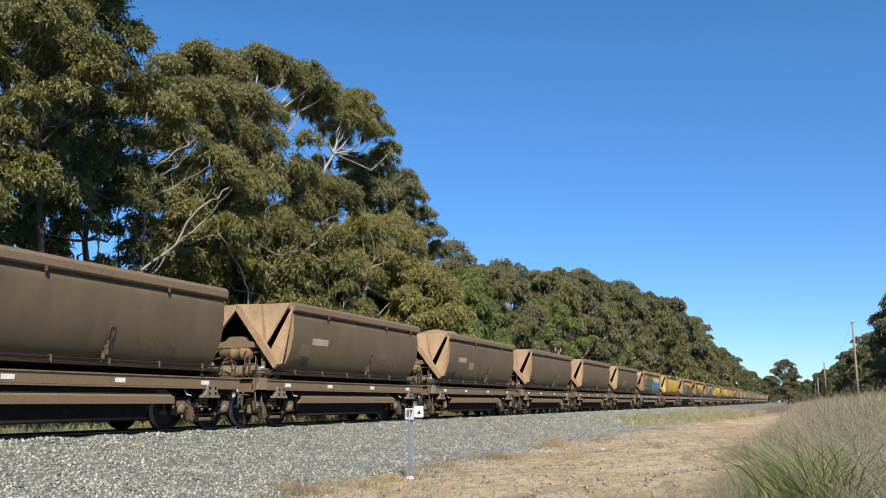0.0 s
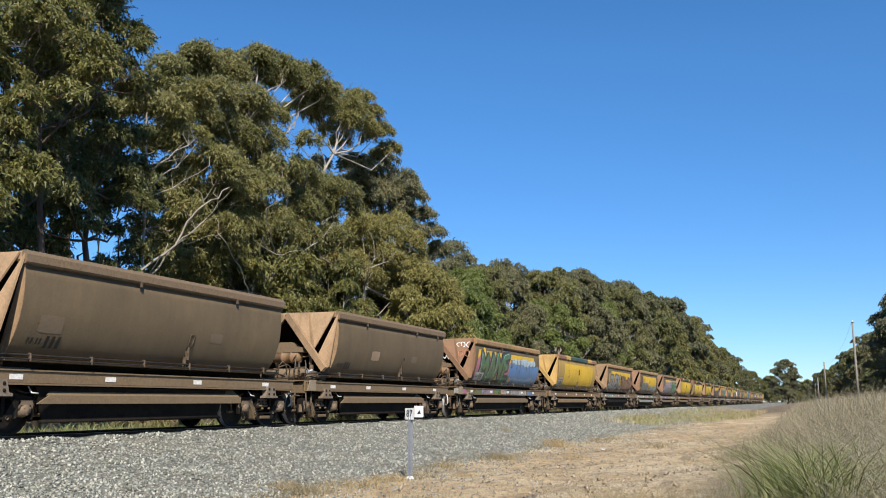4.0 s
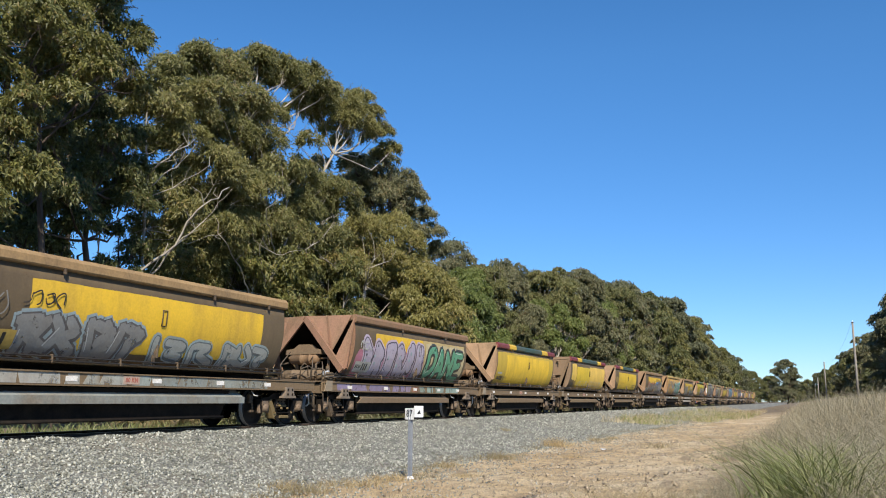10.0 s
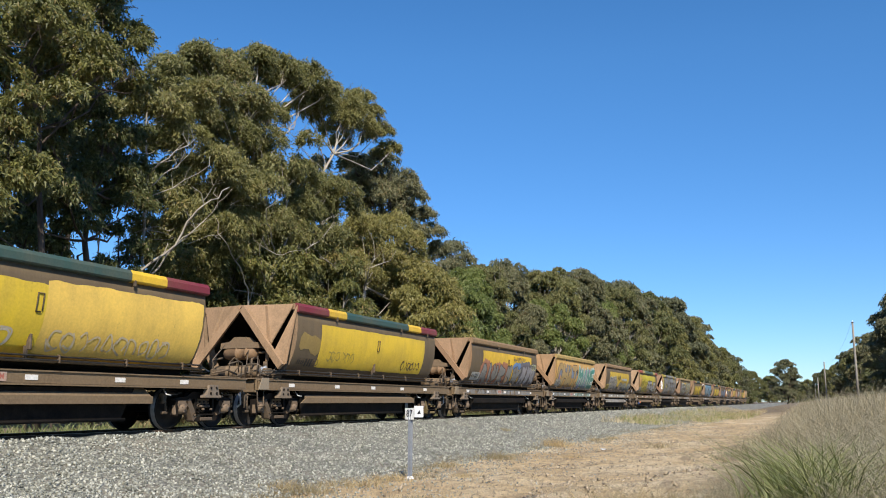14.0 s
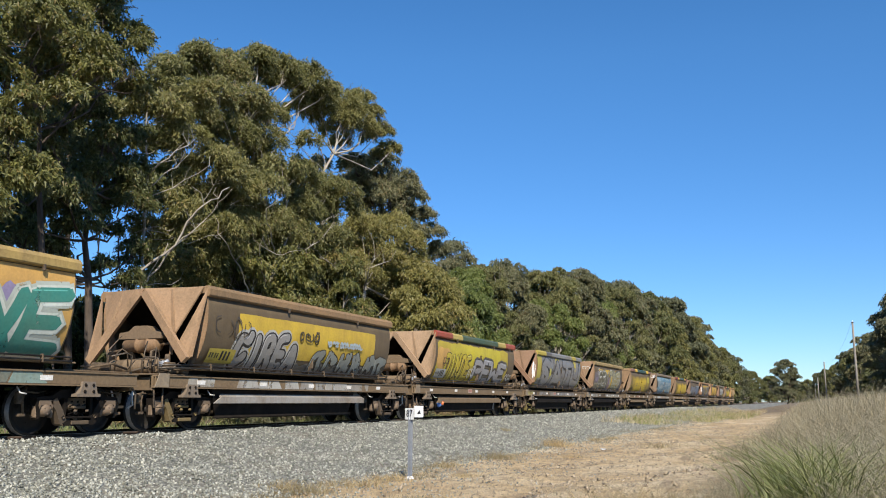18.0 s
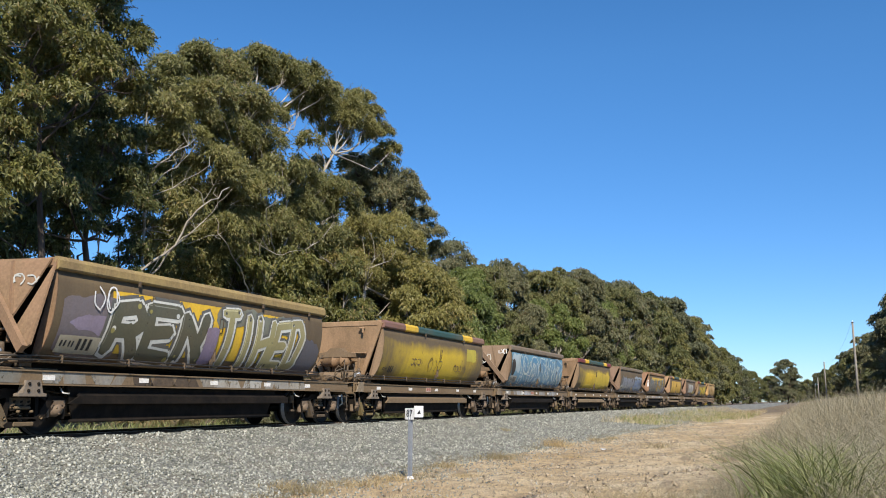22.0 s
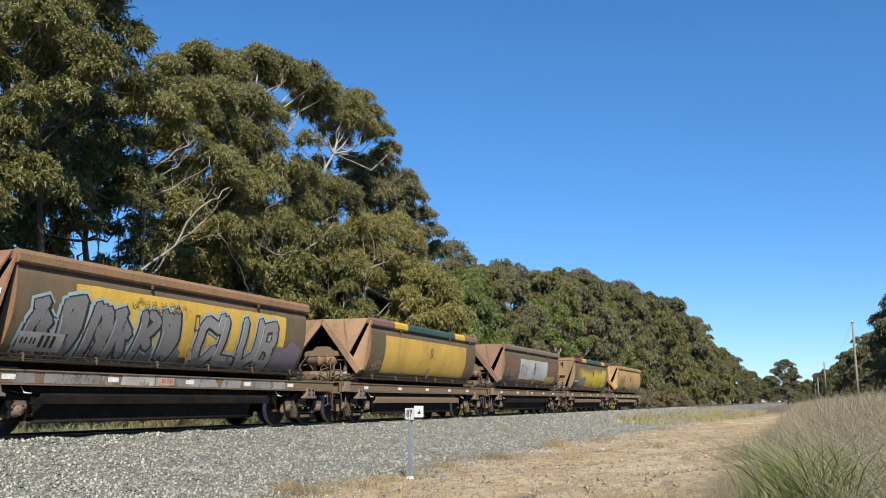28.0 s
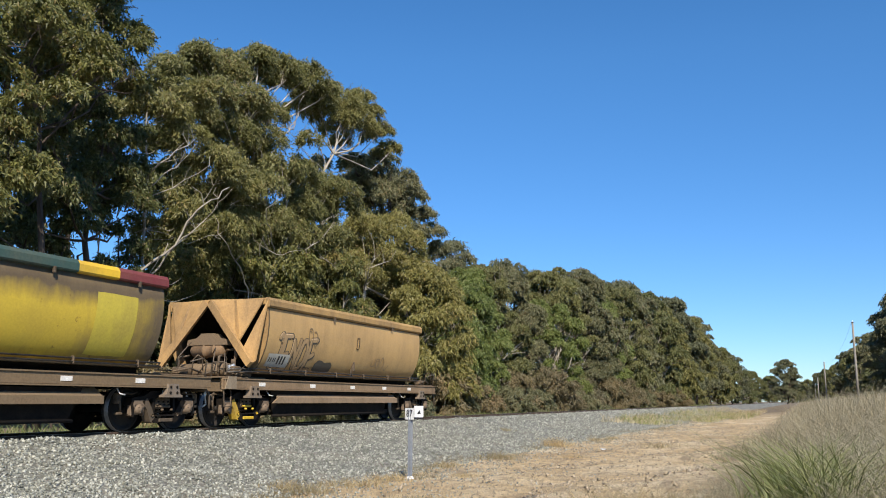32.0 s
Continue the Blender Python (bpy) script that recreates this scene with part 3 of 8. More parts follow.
def make_tree(seed, h, w, per, leaf=(0.34, 0.11), lobes=26, base=0.25, lean=0.0, bark=None, leaves=None, lobe_r=0.16, stems=1):
    """Meshes of one gum tree: bent trunk, limbs to every leaf mass, and the leaves."""
    rng = np.random.default_rng(seed)
    wood = Shape()
    cen, rad = [], []
    stems_at = []
    for k in range(stems):
        a = rng.uniform(0, 6.28)
        foot = np.array([math.cos(a), math.sin(a), 0]) * (0.0 if stems == 1 else 0.35)
        top = np.array([lean * h + rng.normal(0, 0.05) * h, rng.normal(0, 0.05) * h, h * (0.82 - 0.1 * k)]) + foot * w * 0.35
        bend = rng.normal(0, 0.035 * h, (4, 3)) * np.array([1, 1, 0.2])
        pts = [foot + (top - foot) * t + bend[i] * (t > 0) for i, t in enumerate((0, 0.3, 0.6, 1.0))]
        r0 = 0.0115 * h * (1 if stems == 1 else 0.75)
        wood.tube([tuple(p) for p in pts], [r0 * 1.25, r0, r0 * 0.7, r0 * 0.2], 8)
        stems_at.append(pts)
    for k in range(lobes):
        u = rng.random()
        zz = base + (1 - base) * (0.06 + 0.94 * (k + rng.random()) / lobes)
        t = (zz - base) / (1 - base)
        env = math.sin(math.pi * min(1, 0.18 + 0.76 * t)) ** 0.7
        a = k * 2.4 + rng.normal(0, 0.5)
        rr = 0.5 * w * env * (0.35 + 0.65 * u ** 0.5)
        r = lobe_r * w * rng.uniform(0.6, 1.15)
        c = np.array([lean * h * zz + rr * math.cos(a), rr * math.sin(a), h * zz - r * 0.7])
        cen.append(c)
        rad.append(r)
        pts = stems_at[k % stems]
        tt = max(0.22, min(0.95, zz - 0.22 - 0.1 * rng.random()))
        i = min(2, int(tt * 3))
        tk = (0, 0.3, 0.6, 1.0)
        i = 0 if tt < 0.3 else 1 if tt < 0.6 else 2
        s = pts[i] + (pts[i + 1] - pts[i]) * ((tt - tk[i]) / (tk[i + 1] - tk[i]))
        mid = (s + c) / 2 + np.array([rng.normal(0, 0.04), rng.normal(0, 0.04), 0.03 * rng.normal() - 0.02]) * h
        q3 = (mid + c) / 2 + rng.normal(0, 0.02, 3) * h
        rb = (0.0085 if k % 3 == 0 else 0.004) * h * (1.1 - 0.6 * tt)
        wood.tube([tuple(s), tuple(mid), tuple(q3), tuple(c)], [rb, rb * 0.75, rb * 0.5, rb * 0.25], 6, False)
        for _ in range(3):
            e = c + rng.normal(size=3) * r * 0.55
            wood.tube([tuple(q3), tuple((q3 + e) / 2 + rng.normal(0, 0.1, 3)), tuple(e)], [rb * 0.4, rb * 0.28, rb * 0.1], 5, False)
    cen, rad = np.array(cen), np.array(rad)
    v, f = leaf_sprays(rng, cen, rad * 1.08, per, leaf[0], leaf[1], reach=min(0.30, 0.32 * lobe_r * w))
    crown = mesh_np("crown", v, f)
    crown.materials.append(leaves or M_LEAF)
    trunk = wood.mesh("trunk")
    trunk.materials.append(bark or M_BARK)
    return trunk, crown


def plant_tree(meshes, x, y, turn, scale=1.0, name="gum_tree", label="tall gum tree with pale limbs and drooping olive leaves", group="gum trees along the line", cat="tree", sink=0.15):
    z = float(ground_z(x, y)) - sink
    t = thing(name, label, cat, group, at=Matrix.LocRotScale((x, y, z), Euler((0, 0, radians(turn))), (scale,) * 3))
    part("trunk", meshes[0], None, t)
    part("crown", meshes[1], None, t)
    return t


def blades(rng, x, y, z, h, wid, bend, segs=3):
    n = len(x)
    a = rng.uniform(0, 2 * math.pi, n)
    wx, wy = np.cos(a), np.sin(a)
    b = rng.uniform(0, 2 * math.pi, n)
    bl = bend * h * (0.3 + 0.9 * rng.random(n))
    v = np.zeros((n, 2 * (segs + 1), 3))
    for k in range(segs + 1):
        t = k / segs
        w = wid * (1 - 0.8 * t)
        cx, cy = x + np.cos(b) * bl * t ** 1.8, y + np.sin(b) * bl * t ** 1.8
        cz = z + h * t * (1 - 0.25 * bend * t)
        v[:, 2 * k] = np.stack([cx - wx * w, cy - wy * w, cz], -1)
        v[:, 2 * k + 1] = np.stack([cx + wx * w, cy + wy * w, cz], -1)
    f = np.concatenate([np.array([[2 * k, 2 * k + 1, 2 * k + 3, 2 * k + 2]]) for k in range(segs)])
    return v.reshape(-1, 3), ((np.arange(n) * 2 * (segs + 1))[:, None, None] + f[None]).reshape(-1, 4)


def seed_heads(rng, x, y, z, size):
    """Feathery seed heads: small leaning flakes round the top of each stem."""
    k = 5
    n = len(x) * k
    p = np.repeat(np.stack([x, y, z], -1), k, 0) + rng.normal(size=(n, 3)) * np.array([0.35, 0.35, 0.9]) * size
    ax = rng.normal(size=(n, 3)) * np.array([0.5, 0.5, 1.0])
    ax /= np.linalg.norm(ax, axis=1, keepdims=True)
    w = np.cross(ax, rng.normal(size=(n, 3)))
    w /= np.linalg.norm(w, axis=1, keepdims=True)
    v = np.stack([p - ax * size * 0.6, p + w * size * 0.09, p + ax * size * 0.6, p - w * size * 0.09], 1)
    return v.reshape(-1, 3), np.arange(4 * n).reshape(-1, 4)


def build_grass():
    rng = np.random.default_rng(11)

    def field(name, label, n, x0, x1, ylo, yhi, hlo, hhi, wid, bend, material, power=1.6, heads=0.0):
        x = x0 + (x1 - x0) * rng.random(n) ** power
        lo = np.maximum(ylo, -0.13 * x - 0.9)
        y = lo + (yhi - lo) * rng.random(n)
        edge = 1.25 + 0.4 * np.sin(x * 0.7) + 0.35 * np.sin(x * 1.9 + 1)
        drift = 0.5 + 0.5 * np.sin(x * 0.83 + 2.1 * np.sin(y * 0.9)) * np.sin(y * 1.1 - x * 0.31 + 0.7)
        clump = 0.5 + 0.5 * np.sin(x * 2.1 + 1.3 * np.sin(y * 1.7)) * np.sin(y * 2.6 + x * 0.4)
        open_spot = (np.abs(y + 0.01 * x) < 0.42) & (x < 9.2) & (rng.random(n) < 0.8)      # room for the green tufts
        keep = ~open_spot & (y < edge - 0.5 * rng.random(n)) & (rng.random(n) < (0.2 + 0.8 * clump) * (0.3 + 0.7 * drift))
        x, y, clump, drift = x[keep], y[keep], clump[keep], drift[keep]
        ramp_in = np.clip((edge[keep] - y) / 1.6, 0.25, 1.0)
        h = (hlo + (hhi - hlo) * rng.random(len(x))) * (0.5 + 0.35 * clump + 0.25 * drift) * ramp_in
        v, f = blades(rng, x, y, ground_z(x, y) - 0.02, h, wid, bend)
        if heads:
            pick = rng.random(len(x)) < heads
            tips = v.reshape(len(x), -1, 3)[pick, -1]
            v2, f2 = seed_heads(rng, tips[:, 0], tips[:, 1], tips[:, 2], 0.019 * np.ones((len(tips) * 5, 1)))
            f = np.concatenate([f, f2 + len(v)])
            v = np.concatenate([v, v2])
        solid(name, mesh_np(name, v, f), material, label, "grass", kind="stuff")

    field("dry_grass", "tall straw-coloured dry grass with feathery seed heads", 90000, 4.2, 24, -5.5, 3.2, 0.4, 1.2, 0.0026, 1.15, M_GRASS_DRY, 1.4, 0.22)
    field("dry_grass", "tall straw-coloured dry grass further along the verge", 75000, 20, 75, -12, 3.4, 0.6, 1.45, 0.006, 0.45, M_GRASS_DRY, 1.5, 0.15)
    field("dry_grass", "distant strip of dry grass beside the line", 24000, 70, 330, -22, 5.5, 0.7, 1.3, 0.03, 0.4, M_GRASS_DRY, 1.4)
    field("green_grass", "patches of green grass among the dry stems", 5000, 6.5, 30, -3.5, 0.9, 0.2, 0.6, 0.0035, 0.9, M_GRASS_GREEN, 1.4)
    field("dry_grass", "sparse long bent straw stems above the grass", 1800, 4.6, 20, -4.5, 2.0, 0.9, 1.45, 0.0032, 1.3, M_GRASS_DRY, 1.2, 0.3)
    # strip beyond the track
    n = 16000
    x = 8 + 220 * rng.random(n) ** 1.5
    y = 17.4 + 3.5 * rng.random(n)
    v, f = blades(rng, x, y, ground_z(x, y) - 0.02, 0.12 + 0.35 * rng.random(n), 0.02, 0.6)
    solid("green_grass", mesh_np("far_verge", v, f), M_GRASS_GREEN, "low green grass between the track and the trees", "grass", kind="stuff")


def far_woods():
    """A belt of woods far behind everything."""
    rng = np.random.default_rng(77)
    n = 420
    ang = rng.uniform(-0.35, 0.55, n)
    dist = rng.uniform(820, 1000, n)
    r = rng.uniform(4.0, 7.5, n)
    c = np.stack([dist * np.cos(ang), dist * np.sin(ang), r * rng.uniform(0.3, 1.6, n)], -1)
    v, f = leaf_sprays(rng, c, r, 5.0, 3.0, 1.3, 1.2)
    solid("far_woods", mesh_np("far_woods", v, f), M_LEAF_GREY, "distant belt of grey-green woods at the horizon", "woods", kind="stuff")


def tuft(x, y, r, n, h, material, label, seed, wid=0.004):
    rng = np.random.default_rng(seed)
    px, py = rng.normal(0, r * 0.45, n), rng.normal(0, r * 0.45, n)
    v, f = blades(rng, px, py, np.zeros(n), h * (0.4 + 0.6 * rng.random(n)), wid, 1.0)
    solid("grass_tuft", mesh_np("grass_tuft", v, f), material, label, "grass tuft", "grass tufts beside the track", kind="stuff", at=pose(x, y, float(max(ground_z(x, y), bed_z(y) if 7.2 < y < 18 else -9)) - 0.01))


def near_gums():
    """The tall gums that close the view behind the train: foot, leaves, bark, leaf masses, limbs."""
    near_gum(19.1, 20.5, M_LEAF_SHADED, M_BARK_DARK, [(-1.7, 0, 12.1, 0.87), (-0.1, 0, 13.0, 0.92), (2.1, 0.5, 14.2, 0.92), (2.7, 0, 13.5, 0.74), (0.2, -0.5, 12.0, 0.85), (2.6, 0.3, 12.2, 0.77), (-0.8, 0, 11.3, 0.65), (3.8, 0.5, 12.1, 0.44), (-2.1, 0, 10.4, 0.62), (-2.1, -0.5, 8.6, 0.67), (-2.1, -0.5, 7.3, 0.55), (-1.0, 0.5, 14.2, 1.04), (0.9, 0.5, 15.2, 1.12), (2.4, 0.3, 15.1, 0.78), (-3.5, 0, 10.9, 0.93), (-3.4, 0, 8.6, 0.92), (-3.0, 0, 6.7, 0.92), (-1.0, -1, 10.2, 0.5), (-2.2, -1, 9.5, 0.44), (-2.2, -1.2, 11.9, 0.64), (-1.4, -0.8, 7.7, 0.55), (0.2, -1.2, 11.2, 0.52)],
             [(0.075, [(-0.2, 0, 4.8), (-0.3, 0.3, 7.3), (-0.5, 0.3, 9.3), (-1.0, 0.2, 10.7), (-0.9, 0, 11.7)]), (0.045, [(-0.6, 0, 8.8), (-0.2, -0.5, 9.8), (0.5, -0.7, 10.5), (2.5, -0.4, 12.0)]), (0.05, [(-1.4, -0.4, 10.1), (-0.8, -0.8, 10.4), (-0.2, -1, 11.3)]), (0.04, [(-3.0, -0.8, 10.8), (-2.3, -0.9, 11.0), (-1.8, -0.9, 11.9)])])
    near_gum(22.9, 22.3, M_LEAF_SHADED, M_BARK_DARK, [(-2.6, -1, 7.7, 0.83), (-2.4, 0, 9.9, 0.67), (-0.3, 0.5, 11.4, 0.73), (-2.9, 0, 7.1, 0.69), (-3.6, 0, 6.3, 0.67), (-1.3, -0.5, 7.0, 0.61), (1.2, 0.5, 9.3, 0.84), (0.1, 0, 10.3, 0.77), (1.3, 0, 8.3, 0.7), (-0.4, 0.3, 9.2, 0.64), (-1.8, 0.5, 6.2, 0.6), (-4.8, 0, 5.8, 0.84), (-3.6, 0, 5.2, 0.63), (-2.4, 0, 5.1, 0.55), (-1.0, 0.6, 5.7, 0.42), (0.8, 0.6, 6.0, 0.41), (2.4, 0.6, 6.7, 0.55), (1.6, 0.8, 7.4, 0.42), (1.9, 0.4, 5.6, 0.5), (1.9, 0.8, 11.1, 0.65), (1.9, 0.9, 9.1, 0.6), (2.4, 0.9, 10.1, 0.57), (1.1, 0.9, 8.4, 0.54)],
             [(0.1, [(-0.4, 0, 5.2), (-0.7, 0, 6.5), (-0.5, 0, 8.3), (0.1, 0.2, 10.4)]), (0.07, [(-3.1, 0, 4.8), (-3.1, 0, 6.1), (-2.9, 0, 7.2)]), (0.05, [(-1.8, 0, 5.0), (-1.6, 0, 6.1), (-2.0, -0.5, 7.5)]), (0.06, [(1.7, 0.5, 5.5), (1.4, 0.5, 6.9), (1.4, 0.5, 8.8)])])
    near_gum(26.0, 23.2, M_LEAF, M_BARK, [(0.8, 0, 12.9, 0.92), (2.3, 0, 12.0, 1.0), (1.3, 0.5, 11.9, 0.51), (3.1, 0.5, 14.2, 0.89), (1.4, 0, 9.2, 0.64), (1.9, -0.8, 8.6, 0.97), (4.4, -0.5, 8.5, 0.88), (1.9, 0, 7.9, 0.56), (3.9, -0.5, 11.1, 1.18), (0.8, 0.5, 8.0, 0.54), (6.2, 0, 10.6, 1.04), (1.7, 0.6, 7.1, 0.55), (-0.1, 0.4, 12.9, 0.54), (4.1, 1.2, 7.2, 0.79), (2.2, 1.2, 6.3, 0.61), (6.2, 1.5, 6.6, 0.83)],
             [(0.045, [(0.1, 0, 5.5), (0.3, 0.2, 7.8), (0.3, 0.2, 10.0), (0.0, 0.2, 11.8), (0.1, 0.2, 13.4)]), (0.085, [(-1.0, -0.3, 5.5), (-0.3, -0.9, 6.4), (0.5, -1.2, 7.1), (0.6, -1.6, 8.0), (0.9, -1.8, 8.5), (2.9, -1.8, 9.9)]), (0.045, [(0.5, -1.2, 7.1), (1.0, -1.7, 7.8), (2.2, -1.8, 9.1)]), (0.045, [(0.1, 0, 9.9), (0.2, -0.5, 10.4), (0.5, -0.9, 10.9), (1.4, -1.1, 11.6)]), (0.04, [(-0.2, -0.2, 9.2), (0.1, -0.8, 9.9), (0.5, -1, 10.2), (1.1, -1.1, 10.9)]), (0.032, [(-0.2, -0.2, 8.9), (0.5, -0.9, 9.4), (1.5, -1.3, 10.2), (2.2, -1.3, 10.7)])])
    near_gum(37.5, 26.0, M_LEAF, M_BARK, [(-7.3, 0, 16.2, 0.84), (-5.2, 0, 17.3, 1.1), (-3.0, 0, 17.6, 1.21), (-0.4, 0, 18.9, 1.22), (2.4, 0, 19.5, 1.16), (5.1, 0, 20.0, 1.15), (7.2, 0, 20.1, 0.84), (-5.2, -1, 15.4, 1.24), (-2.4, -1, 16.0, 1.32), (0.2, -0.5, 16.3, 1.04), (-5.9, -0.5, 14.3, 1.12), (-1.3, -1, 14.4, 1.23), (-7.1, -0.5, 15.2, 0.83), (-3.3, -0.7, 14.1, 1.18), (-7.8, 0.3, 15.7, 0.57), (-0.0, -0.5, 13.4, 1.08), (-0.4, 0, 19.4, 0.79), (2.2, 0, 19.9, 0.84), (4.8, 0, 20.5, 0.88), (-5.3, 0, 17.7, 0.77), (-2.2, 0.5, 18.6, 0.77)],
             [(0.16, [(-0.3, 0, 5.3), (-0.3, 0, 9.1), (-0.8, 0, 13.0), (-1.5, 0, 15.8)]), (0.07, [(-0.7, 0, 12.1), (1.7, -0.4, 15.5), (4.3, 0, 18.0)]), (0.05, [(3.4, 0, 16.5), (3.9, 0, 18.2), (4.8, 0, 19.6)])])
    near_gum(45.2, 26.6, M_LEAF, M_BARK, [(-0.1, 0, 19.1, 1.13), (2.7, 0, 20.3, 1.34), (5.1, 0, 21.6, 0.93), (2.4, 0, 19.0, 0.96), (5.2, 0, 19.6, 1.16), (7.9, 0, 20.2, 0.81), (9.6, 0, 19.2, 0.83), (-2.0, 0.3, 18.9, 0.62), (6.4, 0, 20.9, 0.95)],
             [(0.13, [(-0.2, 0, 6.0), (0.2, 0, 11.6), (0.2, 0, 15.2), (0.9, -0.3, 16.5)]), (0.05, [(0.4, 0, 15.8), (-0.7, 0, 17.0), (-1.1, 0, 18.3)]), (0.05, [(1.0, 0, 16.4), (2.5, 0, 18.1), (3.2, 0, 19.8)]), (0.045, [(1.4, 0, 16.6), (4.0, 0, 18.1), (5.6, 0, 19.6)]), (0.03, [(0.2, 0, 14.9), (-2.0, 0.2, 16.1), (-3.5, 0.3, 16.9), (-4.6, 0.2, 17.2)]), (0.022, [(-2.3, 0.2, 16.2), (-1.8, 0.2, 17.4), (-1.3, 0.2, 18.3)]), (0.018, [(-3.2, 0.2, 14.9), (-2.4, 0.2, 15.8), (-2.2, 0.2, 16.7)])])
    near_gum(35.4, 23.6, M_LEAF, M_BARK, [(3.0, 0, 12.6, 1.2), (5.5, 0, 12.8, 1.07), (0.8, 0, 12.6, 1.09), (-0.6, 0, 11.2, 1.16), (6.7, 0, 12.0, 1.29), (3.1, 0, 11.1, 1.26), (-2.4, 0, 9.1, 1.11), (0.1, 0, 9.6, 1.17), (-3.7, 0.5, 7.4, 0.77), (2.7, 0, 9.4, 1.12), (5.5, 0, 9.9, 1.25), (-0.4, 0.5, 8.1, 0.83), (-3.0, 0, 11.4, 0.89)],
             [(0.1, [(-0.3, 0, 6.1), (0.6, 0, 7.9), (1.8, 0, 9.8)]), (0.075, [(-1.7, 0, 5.9), (-3.0, -0.4, 7.1), (-4.5, -0.8, 7.8), (-5.4, -0.9, 8.2)]), (0.04, [(3.1, -0.6, 7.9), (1.6, -1, 8.6), (2.6, -1.2, 9.2), (3.7, -1.4, 10.4)]), (0.035, [(-2.4, -1, 8.2), (-1.3, -1.2, 7.9), (0.7, -1.4, 8.4)]), (0.035, [(-2.3, -1.2, 9.9), (-1.7, -1.4, 10.4), (-1.3, -1.4, 10.9)])])
    near_gum(46.4, 24.2, M_LEAF, M_BARK, [(-0.3, 0, 11.6, 1.32), (3.6, 0, 11.9, 1.48), (7.2, 0, 11.8, 1.18), (1.2, 0, 10.4, 1.28), (-2.4, 0, 9.1, 1.19), (4.5, 0, 10.0, 1.42), (8.2, 0, 10.0, 1.11), (-5.6, 0, 8.3, 1.06), (0.5, 0, 8.5, 1.11), (-7.9, 0, 7.7, 0.77), (9.0, 0, 9.1, 0.96), (-3.0, 0, 7.6, 0.91), (4.6, 0, 8.3, 1.12)],
             [(0.1, [(-0.1, 0, 6.0), (0.2, 0, 8.1), (0.8, 0, 10.7)]), (0.05, [(-1.0, -0.8, 8.6), (-1.2, -1.3, 9.4), (-1.7, -1.5, 10.5)]), (0.04, [(-1.5, -1.2, 8.9), (0.4, -1.6, 9.6), (1.2, -1.6, 10.3)]), (0.035, [(-5.2, -1.2, 8.0), (-6.3, -1.3, 8.5), (-7.7, -1.4, 8.6)])])
    near_gum(59.6, 28.2, M_LEAF_GREY, M_BARK_DARK, [(-7.1, 0, 17.6, 1.2), (-3.8, 0, 17.9, 1.52), (0.1, 0, 18.0, 1.42), (2.9, 0, 17.4, 1.15), (-4.2, 0, 16.0, 1.5), (0.7, 0, 15.8, 1.52), (5.4, 0, 16.3, 1.23), (6.9, 0, 15.2, 1.06), (3.8, 0, 14.6, 1.2), (-1.4, 0, 19.5, 0.66), (8.7, 0, 14.1, 0.98), (-0.5, 0.4, 16.8, 1.32), (-5.1, 0.5, 16.9, 1.08)],
             [(0.13, [(-0.1, 0, 7.4), (0.3, 0, 11.8), (-1.3, 0, 16.0)])])
    near_gum(74.4, 29.5, M_LEAF_GREY, M_BARK, [(0.1, 0, 15.1, 1.33), (3.1, 0, 14.6, 1.1), (-0.7, 0, 13.2, 1.37), (3.7, 0, 13.0, 1.05), (-3.4, 0, 12.4, 1.12), (0.1, 0, 11.4, 1.27)],
             [(0.1, [(0.0, 0, 6.7), (0.1, 0, 12.0), (0.8, 0, 14.8)]), (0.05, [(-11.2, -2, 10.4), (-9.9, -2.2, 11.3), (-8.1, -2.3, 12.3)]), (0.04, [(-10.3, -2, 10.5), (-9.2, -2.4, 11.7), (-8.6, -2.4, 12.4)])])
    near_gum(84.7, 28.0, M_LEAF_GREY, M_BARK, [(-6.2, 0, 13.6, 0.83), (-0.5, 0, 14.9, 1.06), (5.4, 0, 15.2, 1.06), (12.0, 0, 15.4, 1.06), (-3.6, 0, 12.0, 0.96), (13.6, 0, 13.9, 1.01), (3.2, 0, 12.1, 0.97), (-5.0, 0, 10.0, 1.11), (10.6, 0, 11.6, 1.17)],
             [(0.1, [(0.1, 0, 5.0), (1.2, 0, 9.8), (3.3, 0, 13.6), (5.4, 0, 15.1)]), (0.05, [(1.4, 0, 10.4), (-1.5, 0, 13.0), (-2.3, 0, 14.3)]), (0.05, [(2.2, 0, 11.0), (8.6, 0, 14.3), (12.0, 0, 15.4)])])
    near_gum(28.1, 28.5, M_LEAF_SHADED, M_BARK_DARK, [(-3.0, 0, 13.2, 1.31), (-0.8, 0, 12.1, 1.37), (-3.4, 0, 10.2, 1.37), (0.9, 0, 14.3, 1.13), (3.0, 0, 13.2, 1.08), (4.0, 0, 11.5, 0.98), (-1.2, 0, 10.2, 1.2), (-3.3, 0, 8.3, 0.99), (-1.0, 0, 14.6, 1.23), (-5.4, 0, 10.8, 1.3), (-3.3, 0, 15.8, 1.41), (0.2, 0, 16.1, 1.28)],
             [(0.12, [(-0.5, 0, 6.0), (-0.7, 0, 7.9), (-0.7, 0, 10.1), (-1.2, 0, 12.8)]), (0.06, [(1.4, 0, 6.4), (1.1, 0, 7.9), (0.7, 0, 10.2)]), (0.05, [(-2.0, 0, 6.0), (-2.1, 0, 7.4), (-2.3, 0, 9.5)]), (0.05, [(3.9, 0, 6.5), (3.5, 0, 8.3), (3.5, 0, 11.1)])])
